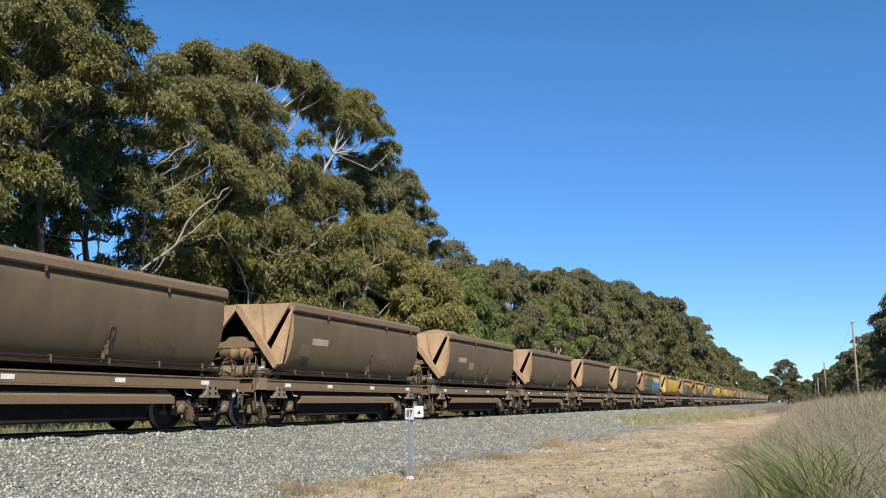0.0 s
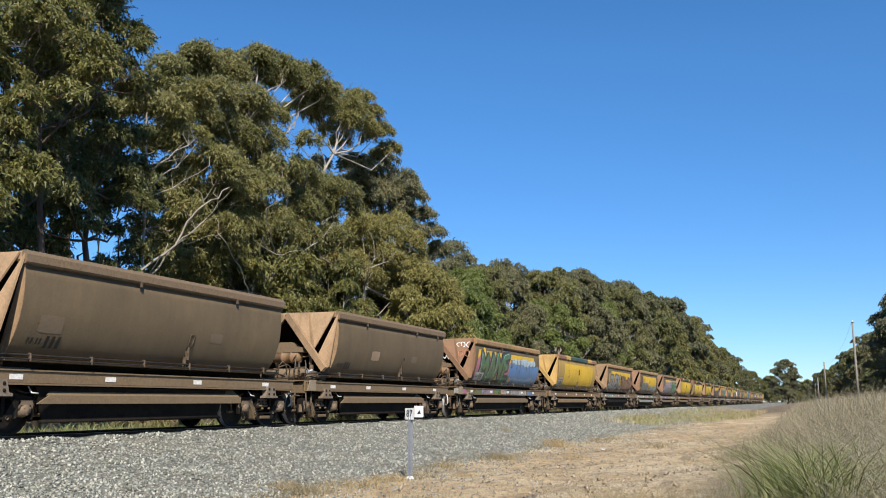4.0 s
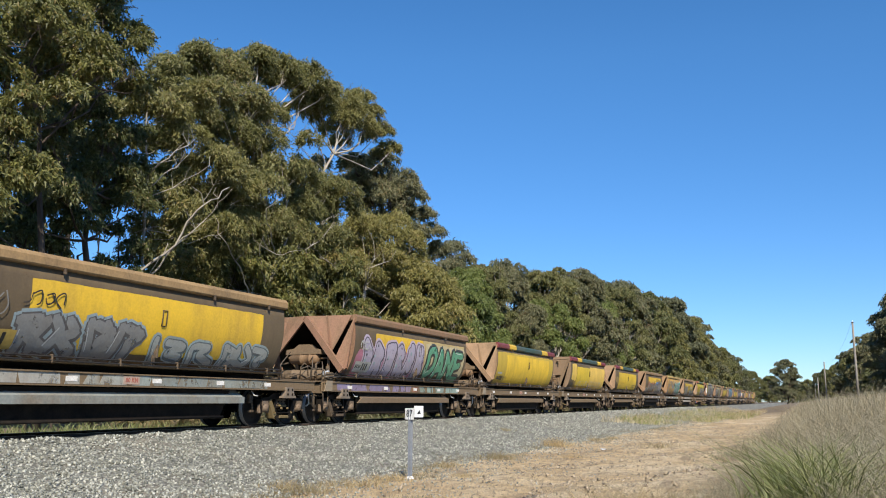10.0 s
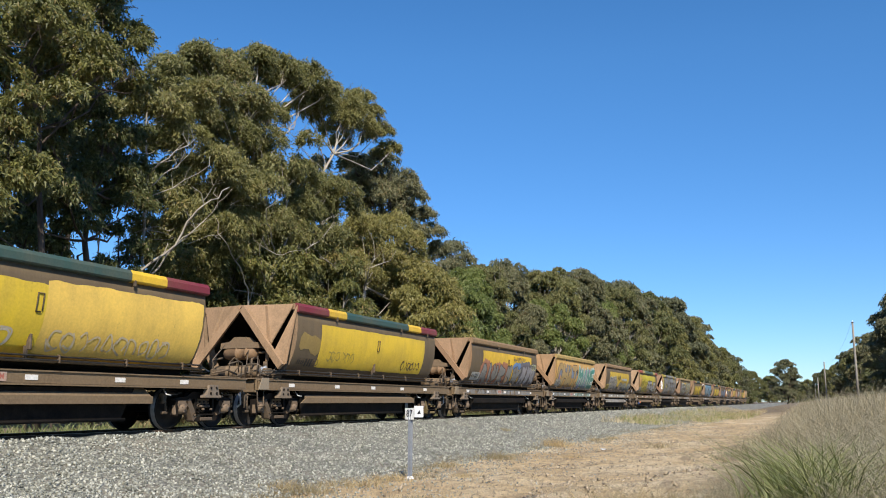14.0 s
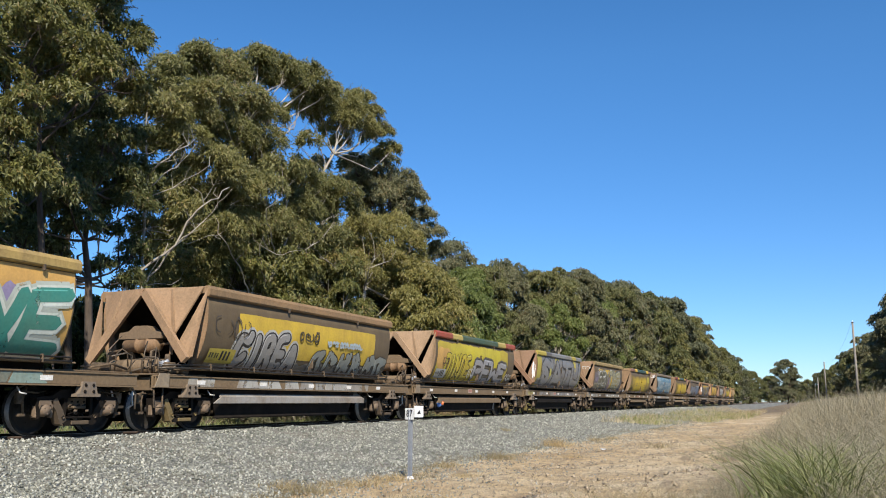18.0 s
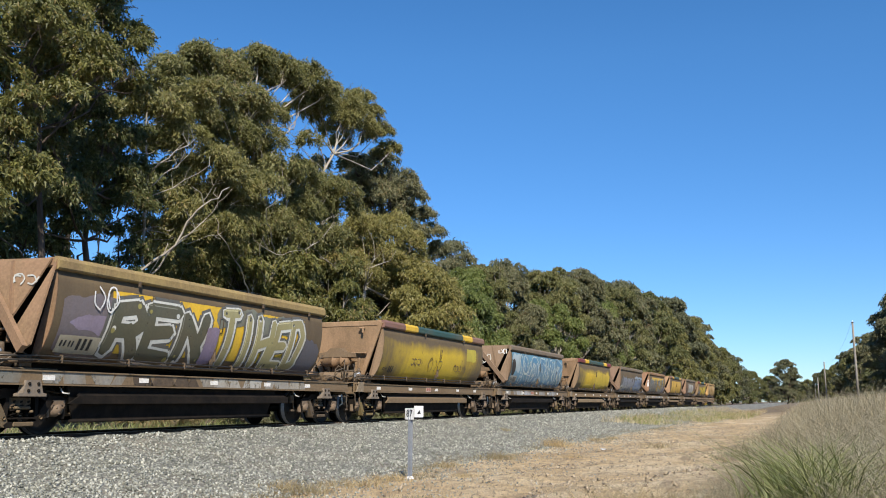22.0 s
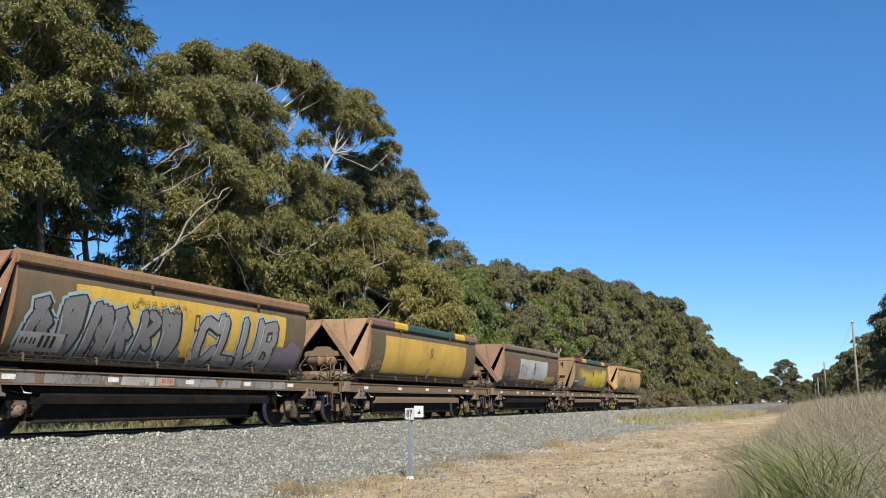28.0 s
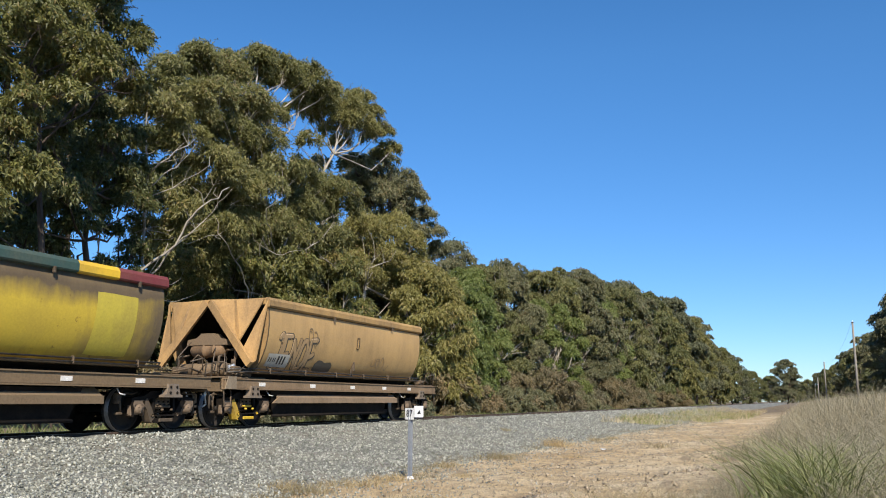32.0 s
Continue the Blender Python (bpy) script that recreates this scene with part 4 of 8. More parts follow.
    near_gum(38.4, 28.8, M_LEAF_SHADED, M_BARK_DARK, [(-3.6, 0, 12.7, 1.28), (-1.7, 0, 11.4, 1.33), (-4.2, 0, 9.1, 0.96), (1.4, 0, 10.1, 1.4), (-1.5, 0, 9.0, 1.2), (4.9, 0, 9.0, 1.35), (8.8, 0, 8.8, 1.3), (1.6, 0, 7.5, 1.14), (13.1, 0, 11.4, 1.4), (10.0, 0, 13.1, 1.49), (-2.7, 0, 7.3, 0.87), (5.4, 0, 11.8, 1.51)],
             [(0.12, [(0.7, 0, 5.6), (0.3, 0, 8.3), (-0.7, 0, 11.0), (-1.3, 0, 13.3)]), (0.07, [(5.1, 0, 6.0), (5.3, 0, 8.3), (6.0, 0, 11.6)]), (0.05, [(-2.7, 0, 6.4), (-3.1, 0, 8.4), (-3.1, 0, 11.1)])])


def build_plants():
    mid = [make_tree(5, 14, 9, 2000, (0.235, 0.082), 74, 0.04, leaves=M_LEAF_ROW, lobe_r=0.115), make_tree(6, 13, 9, 2000, (0.235, 0.082), 74, 0.03, stems=2, leaves=M_LEAF_FRESH, lobe_r=0.115),
           make_tree(7, 15, 10, 1800, (0.245, 0.085), 74, 0.05, leaves=M_LEAF_GREY, bark=M_BARK_DARK, lobe_r=0.115)]
    far = [make_tree(15, 14, 9, 900, (0.36, 0.135), 70, 0.12, leaves=M_LEAF_ROW, lobe_r=0.12), make_tree(16, 13, 9, 900, (0.36, 0.135), 70, 0.03, stems=2, leaves=M_LEAF_ROW, lobe_r=0.12),
           make_tree(17, 15, 10, 850, (0.36, 0.135), 70, 0.15, leaves=M_LEAF_GREY, bark=M_BARK_DARK, lobe_r=0.12)]
    bush = [make_tree(8, 3.2, 4.2, 1900, (0.19, 0.06), 18, 0.1, leaves=M_LEAF_DRY, stems=2, bark=M_BARK_DARK, lobe_r=0.2),
            make_tree(9, 2.6, 3.6, 1900, (0.19, 0.06), 18, 0.1, leaves=M_LEAF_GREY, stems=2, bark=M_BARK_DARK, lobe_r=0.2)]
    near_gums()
    # Backdrop in the shade-dark leaves, added to close sky gaps under the gums.
    under = [make_tree(30 + k, 6.0, 6.0, 900, (0.34, 0.12), 30, 0.02, leaves=M_LEAF_SHADED, stems=2, bark=M_BARK_DARK, lobe_r=0.17) for k in range(2)]
    for i in range(16):
        plant_tree(under[1 - i % 2], 14.0 + 4.0 * i, 37.0 + 1.5 * (i % 2), 53 * i, 1.15, "understorey_tree", "low dark shrubby tree in the shade of the gums", "understorey behind the gums", "small tree")
        plant_tree(under[i % 2], 12.0 + 4.0 * i, 31.0 + 2.0 * (i % 3), 77 * i, 0.8 + 0.1 * (i % 4), "understorey_tree", "low dark shrubby tree in the shade of the gums", "understorey behind the gums", "small tree")
    for i, (x, y, h, w, base, leaves, bark) in enumerate(NEAR_TREES):
        m = make_tree(100 + i, h, w, 1800, (0.25, 0.075), int(15 + 3.7 * w), base, leaves=(M_LEAF, M_LEAF_GREY, M_LEAF_FRESH, M_LEAF_SHADED)[leaves], bark=(M_BARK, M_BARK_DARK)[bark], lobe_r=1.15 / w, stems=1 + i % 2)
        plant_tree(m, x, y, 0)
    for k, x, y, s, turn in ROW_NEAR + ROW_MIDDLE + ROW_FAR:
        plant_tree(mid[k] if x < 130 else far[k], x, y, turn, s, label="gum tree with a dense olive crown beside the line")
    for k, x, y, s, turn in RIGHT_TREES:
        plant_tree(mid[k] if x < 130 else far[k], x, y, turn, s, label="dark grey-green gum tree beyond the dry grass", group="trees beyond the grass")
    rng = np.random.default_rng(21)
    for i in range(34):
        x = 24 + i * 4.2 + rng.normal(0, 1.0)
        plant_tree(bush[i % 2], x, 19.8 + rng.normal(0, 0.8) + 0.01 * x, rng.uniform(0, 360), rng.uniform(0.7, 1.25), "scrub_bush", "low dry olive-brown scrub bush under the trees", "scrub along the line", "bush", 0.1)
    build_grass()
    far_woods()
    for i, (x, y, r, h, n) in enumerate([(28.9, 9.5, 0.3, 0.2, 110), (26.2, 7.0, 0.5, 0.42, 300), (19.9, 6.7, 0.55, 0.3, 260), (30.5, 6.8, 0.35, 0.2, 120), (31.7, 6.4, 0.3, 0.2, 110), (17.0, 6.9, 0.35, 0.26, 170), (11.5, 6.9, 0.5, 0.26, 260), (12.7, 6.8, 0.6, 0.22, 260), (13.9, 6.7, 0.5, 0.2, 200), (11.8, 7.5, 0.4, 0.2, 140), (11.9, 5.2, 0.5, 0.14, 120), (15.3, 5.8, 0.4, 0.16, 120), (26.7, 3.9, 0.7, 0.3, 200), (21.4, 5.3, 0.4, 0.12, 90)]):
        tuft(x, y, r, n, h, M_GRASS_BROWN, "small dry brown grass tuft on the gravel edge", 50 + i, 0.006)
    tuft(7.5, -0.10, 0.36, 420, 1.1, M_GRASS_GREEN, "tall green grass tuft among dry stems", 70, 0.008)
    tuft(7.0, 0.75, 0.5, 420, 0.6, M_GRASS_BROWN, "grey-brown twiggy dead grass at the edge of the sand", 73, 0.004)
    tuft(8.0, 1.25, 0.7, 420, 0.55, M_GRASS_BROWN, "low dead grass at the edge of the sand", 74, 0.004)
    tuft(9.4, 1.7, 0.8, 420, 0.5, M_GRASS_BROWN, "low dead grass at the edge of the sand", 75, 0.004)
    tuft(8.6, 0.08, 0.4, 260, 0.85, M_GRASS_GREEN, "green grass tuft at the edge of the sand", 71, 0.008)
    tuft(9.6, -0.12, 0.6, 420, 0.85, M_GRASS_GREEN, "green grass tuft among dry stems", 72, 0.005)
    solid("paper_scrap", Shape().plate([(-0.16, -0.05, 0.03), (0.02, -0.07, 0.05), (0.17, -0.02, 0.02), (0.12, 0.07, 0.06), (-0.1, 0.06, 0.02)], 0.012, (0, 0, 1)), M_SIGN, "crumpled white paper scrap on the sand", "litter", at=pose(24.6, 5.2, float(ground_z(24.6, 5.2)), 4, 6, 20))
    # the verge between gravel and sand further along
    for name, material, label, n, x0, x1, h0 in (("dry_grass", M_GRASS_DRY, "low straw-coloured grass at the toe of the gravel", 9000, 44, 130, 0.26), ("green_grass", M_GRASS_GREEN, "low green grass at the toe of the gravel", 6500, 48, 100, 0.22)):
        rng = np.random.default_rng(n)
        x = x0 + (x1 - x0) * rng.random(n) ** 1.5
        y = 3.4 + 6.0 * rng.random(n) + 0.012 * (x - 45)
        keep = (np.sin(x * 0.55 + 2 * np.sin(y * 0.7)) + 0.6 * np.sin(y * 1.7 + x * 0.21) > -0.55) & (y > 8.3 - 0.16 * (x - 45))
        x, y = x[keep], y[keep]
        v, f = blades(rng, x, y, np.maximum(ground_z(x, y), np.where(y > 7.1, bed_z(y), -9)) - 0.02, h0 + 0.42 * rng.random(len(x)) * (0.6 + 0.4 * np.sin(x * 0.9)), 0.013, 0.7)
        solid(name, mesh_np(name, v, f), material, label, "grass", kind="stuff")
    # low dead grass where the gravel meets the sand, and loose pebbles on the track
    rng = np.random.default_rng(33)
    n = 9000
    x = 8 + 62 * rng.random(n) ** 1.6
    y = 6.95 + 0.6 * np.sin(x * 0.6) * np.sin(x * 0.23 + 1) + rng.normal(0, 0.28, n)
    keep = np.sin(x * 1.3 + 0.5) + 0.7 * np.sin(x * 3.1) > -0.1
    x, y = x[keep], y[keep]
    v, f = blades(rng, x, y, np.maximum(ground_z(x, y), np.where(y > 7.1, bed_z(y), -9)) - 0.01, 0.05 + 0.12 * rng.random(len(x)), 0.004, 1.2)
    solid("dead_grass", mesh_np("dead_grass", v, f), M_LEAF_DRY, "flattened dead brown grass along the gravel edge", "grass", kind="stuff")
    n = 17000
    x, y = 6 + 45 * rng.random(n) ** 1.8, 1.4 + 5.4 * rng.random(n)
    c = np.stack([x, y, ground_z(x, y)], -1)
    tet = rng.normal(size=(n, 4, 3)) * (0.008 + 0.026 * rng.random((n, 1, 1)) ** 3)
    f = (np.arange(n) * 4)[:, None, None] + np.array([[0, 1, 2], [0, 2, 3], [0, 3, 1], [1, 3, 2]])[None]
    solid("pebbles", mesh_np("pebbles", (c[:, None] + tet).reshape(-1, 3), f.reshape(-1, 3)), plain("tan pebbles", (0.17, 0.13, 0.085), (0.52, 0.43, 0.31), 9, 0.9), "scattered small tan pebbles on the sandy track", "pebbles", kind="stuff")


# x, y, height, crown width, where the crown starts, leaves, bark
NEAR_TREES = [(35.0, 25.5, 10.5, 6.5, 0.45, 3, 0), (41.5, 25.5, 10.5, 6.5, 0.4, 3, 0), (50.0, 22.0, 9.6, 6.0, 0.15, 0, 0), (57.5, 22.5, 9.5, 5.5, 0.1, 2, 0), (54.0, 26.0, 12.0, 5.0, 0.2, 1, 1), (39.0, 30.0, 13, 7, 0.2, 3, 1)]
# which tree, x, y, size, turn
ROW_NEAR = [(1, 56, 44, 1.0, 45), (2, 70, 42, 1.0, 125), (0, 86, 42, 1.0, 205), (1, 62, 24, 0.86, 0), (0, 69, 25, 0.9, 60), (2, 77, 26, 0.92, 130), (1, 84, 23, 0.85, 200), (0, 92, 25, 1.1, 280), (2, 101, 24, 1.1, 330), (1, 111, 25, 1.15, 50)]
ROW_MIDDLE = [(0, 122, 24, 1.25, 100), (2, 133, 25, 1.3, 150), (0, 146, 24, 1.35, 210), (1, 160, 23, 1.35, 260), (2, 176, 24, 1.45, 310), (0, 195, 23, 1.4, 15), (2, 215, 23, 1.4, 75), (1, 240, 22, 1.2, 140), (0, 270, 22, 1.2, 190), (2, 305, 21, 1.1, 250), (1, 345, 20, 1.0, 300), (0, 390, 19, 1.0, 350)]
ROW_FAR = [(2, 520, 6.8, 1.65, 40), (0, 560, 16, 1.2, 90), (1, 620, 30, 1.2, 20), (2, 700, 22, 1.3, 120), (0, 690, 6, 1.2, 220), (1, 720, -3, 1.2, 300)]
RIGHT_TREES = [(2, 105, -11.4, 0.88, 20), (0, 122, -13, 0.95, 120), (2, 140, -14, 0.95, 220), (1, 160, -14, 0.9, 300), (2, 185, -13, 0.9, 60), (0, 215, -13, 0.9, 160), (2, 250, -12, 0.9, 250), (1, 300, -11, 0.9, 340),
               (2, 92, -16, 0.95, 70), (0, 360, -10, 0.9, 10), (2, 430, -8, 0.9, 100), (1, 480, -4, 0.9, 200)]


# ---- trackside furniture ----
def glyphs(text, size, extrude=0.002, bold=0.0):
    """A mesh of letters in the built-in font, in the local xy plane, centred."""
    cu = bpy.data.curves.new("letters", "FONT")
    cu.body, cu.size, cu.extrude, cu.offset = text, size, extrude, bold
    cu.align_x, cu.align_y = "CENTER", "CENTER"
    cu.resolution_u = 3
    ob = bpy.data.objects.new("letters", cu)
    scene.collection.objects.link(ob)
    me = bpy.data.meshes.new_from_object(ob.evaluated_get(bpy.context.evaluated_depsgraph_get()))
    bpy.data.objects.remove(ob)
    return me


def build_marker():
    x, y = MARKER
    z = float(ground_z(x, y))
    post = thing("distance_marker", "grey steel post with two white plates reading 87, beside the track", "marker post", at=pose(x, y, z, 0, 0.6, 0))
    part("post", Shape().prism([(-0.042, -0.004), (0.042, -0.004), (0.042, 0.004), (0.004, 0.004), (0.004, 0.045), (-0.004, 0.045), (-0.004, 0.004), (-0.042, 0.004)], -0.25, 1.22, "z"), M_POST, post, at=pose(0.11, 0.0, 0, 0, 0, 115))
    part("footing", Shape().lathe([(0.0, 0.05), (0.05, 0.045), (0.085, 0.01), (0.10, -0.08)], pose(0.11, 0, 0), 9), M_SIGN, post, "whitened footing stone")
    front = part("plate", Shape().box((0, 0, 0), (0.235, 0.205, 0.004), 0.0015), M_SIGN, post, "white enamelled number plate", at=pose(0.093, 0.008, 1.14, 0, 0, -113.5) @ pose(0, -0.006, 0, 90, 0, 0))
    part("numerals", glyphs("87", 0.16, 0.001, 0.004), M_BLACK, front, "black numerals", at=pose(0, 0, 0.0035))
    flank = part("plate", Shape().box((0, 0, 0), (0.235, 0.205, 0.004), 0.0015), M_SIGN, post, "white enamelled plate with an arrow mark", at=pose(0.156, -0.141, 1.18, 0, 0, -20.5) @ pose(0, -0.006, 0, 90, 0, 0))
    part("mark", Shape().prism([(-0.05, -0.045), (0.05, -0.045), (0.01, 0.03)], 0.0025, 0.0045, "z"), M_BLACK, flank, "small black arrowhead")
    for up in (1.09, 1.19):
        part("bolt", Shape().lathe([(0.0, 0.012), (0.014, 0.01), (0.016, 0.0)], pose(0.10, -0.008, up, 90), 8), M_GALV, post)


MARKER = (14.38, 6.56)


def build_poles():
    tops = []
    for x, y, h, r in ((92, -5.1, 8.35, 0.10), (190, -4.8, 8.6, 0.13), (290, -5.2, 7.7, 0.14), (400, -6, 8.0, 0.15)):
        z = float(ground_z(x, y))
        p = thing("utility_pole", "weathered grey timber power pole in dry grass", "power pole", "line of power poles", at=pose(x, y, z - 0.3))
        part("pole", Shape().tube([(0, 0, 0), (0, 0, h * 0.5), (0, 0, h)], [r * 1.25, r * 1.1, r * 0.9], 12), M_POLE, p)
        part("pole_cap", Shape().box((0, 0, h + 0.02), (0.3, 0.3, 0.05), 0.01), M_GALV, p)
        part("insulator", Shape().lathe([(0.02, 0), (0.06, 0.02), (0.035, 0.06), (0.05, 0.1), (0.0, 0.14)], pose(0, 0, h + 0.05), 10), M_SIGN, p)
        tops.append(Vector((x, y, z - 0.3 + h + 0.15)))
    tops.sort(key=lambda q: q.x)
    for a, b in zip(tops, tops[1:]):
        pts = [a.lerp(b, t / 12) - Vector((0, 0, 1.6 * 4 * (t / 12) * (1 - t / 12))) for t in range(13)]
        solid("overhead_wire", Shape().tube(pts, 0.007, 5), M_WIRE, "thin sagging overhead wire between poles", "wire", "overhead wires")
    x, y = 140, -11.6
    p = thing("utility_pole", "thin leaning grey pole in front of dark trees", "power pole", "line of power poles", at=pose(x, y, float(ground_z(x, y)) - 0.3, 0, -5, 0))
    part("pole", Shape().tube([(0, 0, 0), (0, 0, 4.5), (0, 0, 9.0)], [0.16, 0.14, 0.12], 10), M_POLE, p)


# ---- the train ----
# Local frame of a wagon: x = 0 at the trailing end of the top rim, x falls towards the leading end, y < 0 faces the near side, z = 0 on the rails.
SIDE = [(0.97, 1.22), (1.08, 1.32), (1.175, 1.45), (1.255, 1.62), (1.325, 1.82), (1.37, 2.05), (1.39, 2.30), (1.385, 2.52), (1.36, 2.72)]
RIM_TOP = 2.93
WHEEL_R = 0.42
YELLOW, ORANGE, BROWN, GREEN, MAROON, TEAL, BLUE = (0.70, 0.44, 0.028), (0.60, 0.35, 0.095), (0.13, 0.085, 0.045), (0.025, 0.07, 0.06), (0.17, 0.02, 0.03), (0.05, 0.28, 0.22), (0.10, 0.22, 0.42)
GREY, PALE, BLACK, WHITE, PINK, LILAC, LEAFGREEN, SALMON = (0.20, 0.20, 0.19), (0.42, 0.42, 0.38), (0.012, 0.012, 0.014), (0.7, 0.7, 0.68), (0.42, 0.16, 0.22), (0.26, 0.22, 0.36), (0.05, 0.13, 0.05), (0.36, 0.15, 0.08)
DUST = (0.18, 0.126, 0.07)
CAST = (0.075, 0.055, 0.036)
CASTS = (CAST, (0.12, 0.085, 0.045), (0.17, 0.125, 0.045), (0.085, 0.062, 0.043))


def side_y(z):
    return float(np.interp(z, [p[1] for p in SIDE], [p[0] for p in SIDE]))


shared = {}


def once(key, make):
    if key not in shared:
        shared[key] = make()
    return shared[key]


def side_sheet(rim, hand):
    out = [(hand * y, z) for y, z in SIDE]
    inn = [(hand * (y - 0.03), z) for y, z in reversed(SIDE)]
    s = Shape()
    n = 8
    prof = out + inn
    m = len(prof)
    verts = [(-rim + 0.06 + (rim - 0.1) * i / n, *p) for i in range(n + 1) for p in prof]
    faces = [(i * m + j, i * m + (j + 1) % m, (i + 1) * m + (j + 1) % m, (i + 1) * m + j) for i in range(n) for j in range(m)]
    s.add(verts, faces, True)
    s.add(verts[:m], [(j, j + 1, m - 2 - j, m - 1 - j) for j in range(len(SIDE) - 1)])
    s.add(verts[-m:], [(j, j + 1, m - 2 - j, m - 1 - j) for j in range(len(SIDE) - 1)])
    return s.mesh("side_sheet")


def rim_bar(x0, x1, hand):
    return Shape().prism([(hand * 1.345, 2.70), (hand * 1.43, 2.715), (hand * 1.45, 2.74), (hand * 1.45, 2.86), (hand * 1.40, RIM_TOP), (hand * 1.33, RIM_TOP)], x0, x1).mesh("rim_bar")


def end_plates(rim, kind):
    """The leading end: one trapezoid sheet, or two triangles beside an open A-shaped bay."""
    x = -rim
    if kind == "closed":
        return [Shape().plate([(x, -1.38, 2.90), (x + 0.22, -0.62, 1.45), (x + 0.22, 0.62, 1.45), (x, 1.38, 2.90)], 0.03, (-1, 0, -0.15)).mesh("end_sheet")]
    out = []
    for s in (-1, 1):
        nrm = (-1, -0.21 * s, 0.26)
        out.append(Shape().plate([(x - 0.03, s * 1.30, 2.90), (x - 0.375, s * 0.85, 1.84), (x - 0.35, s * 0.10, 2.70), (x - 0.30, s * 0.0, 2.90)], 0.03, nrm).mesh("end_sheet"))
        out.append(Shape().plate([(x - 0.01, s * 1.40, 2.88), (x - 0.385, s * 1.36, 1.45), (x - 0.40, s * 1.24, 1.38), (x - 0.395, s * 0.98, 1.66)], 0.03, nrm).mesh("end_sheet"))
    return out


def flat_bar(a, b, wide, thick, normal):
    """A flat bar from a to b, its broad face along the normal."""
    a, b, n = Vector(a), Vector(b), Vector(normal).normalized()
    w = (b - a).cross(n).normalized() * wide / 2
    return Shape().plate([a - w, a + w, b + w, b - w], thick, n)


def wing(rim, s):
    pts = [(-rim + 0.05, s * y, z) for y, z in SIDE] + [(-rim + 0.05, s * 1.33, 2.72), (-rim + 0.10, s * 0.86, 1.25)]
    return Shape().plate(pts[::s], 0.02, (-1, 0, 0)).mesh("corner_plate")


def load_mesh(rim, seed, heap):
    rng = np.random.default_rng(seed)
    nx, ny = 26, 10
    v, f = [], []
    peaks = [(rng.uniform(-rim * 0.8, -rim * 0.2), rng.uniform(1.5, 2.6), heap * rng.uniform(0.34, 0.62)) for _ in range(2)]
    for i in range(nx + 1):
        for j in range(ny + 1):
            x = -rim + 0.12 + (rim - 0.24) * i / nx
            y = -1.3 + 2.6 * j / ny
            z = 2.70 + sum(h * max(0, 1 - abs(x - c) / w) for c, w, h in peaks) * (1 - (y / 1.3) ** 2) + rng.normal(0, 0.012)
            v.append((x, y, min(z, 3.30)))
    for i in range(nx):
        for j in range(ny):
            a = i * (ny + 1) + j
            f.append((a, a + 1, a + ny + 2, a + ny + 1))
    return Shape().add(v, f, True).mesh("load")


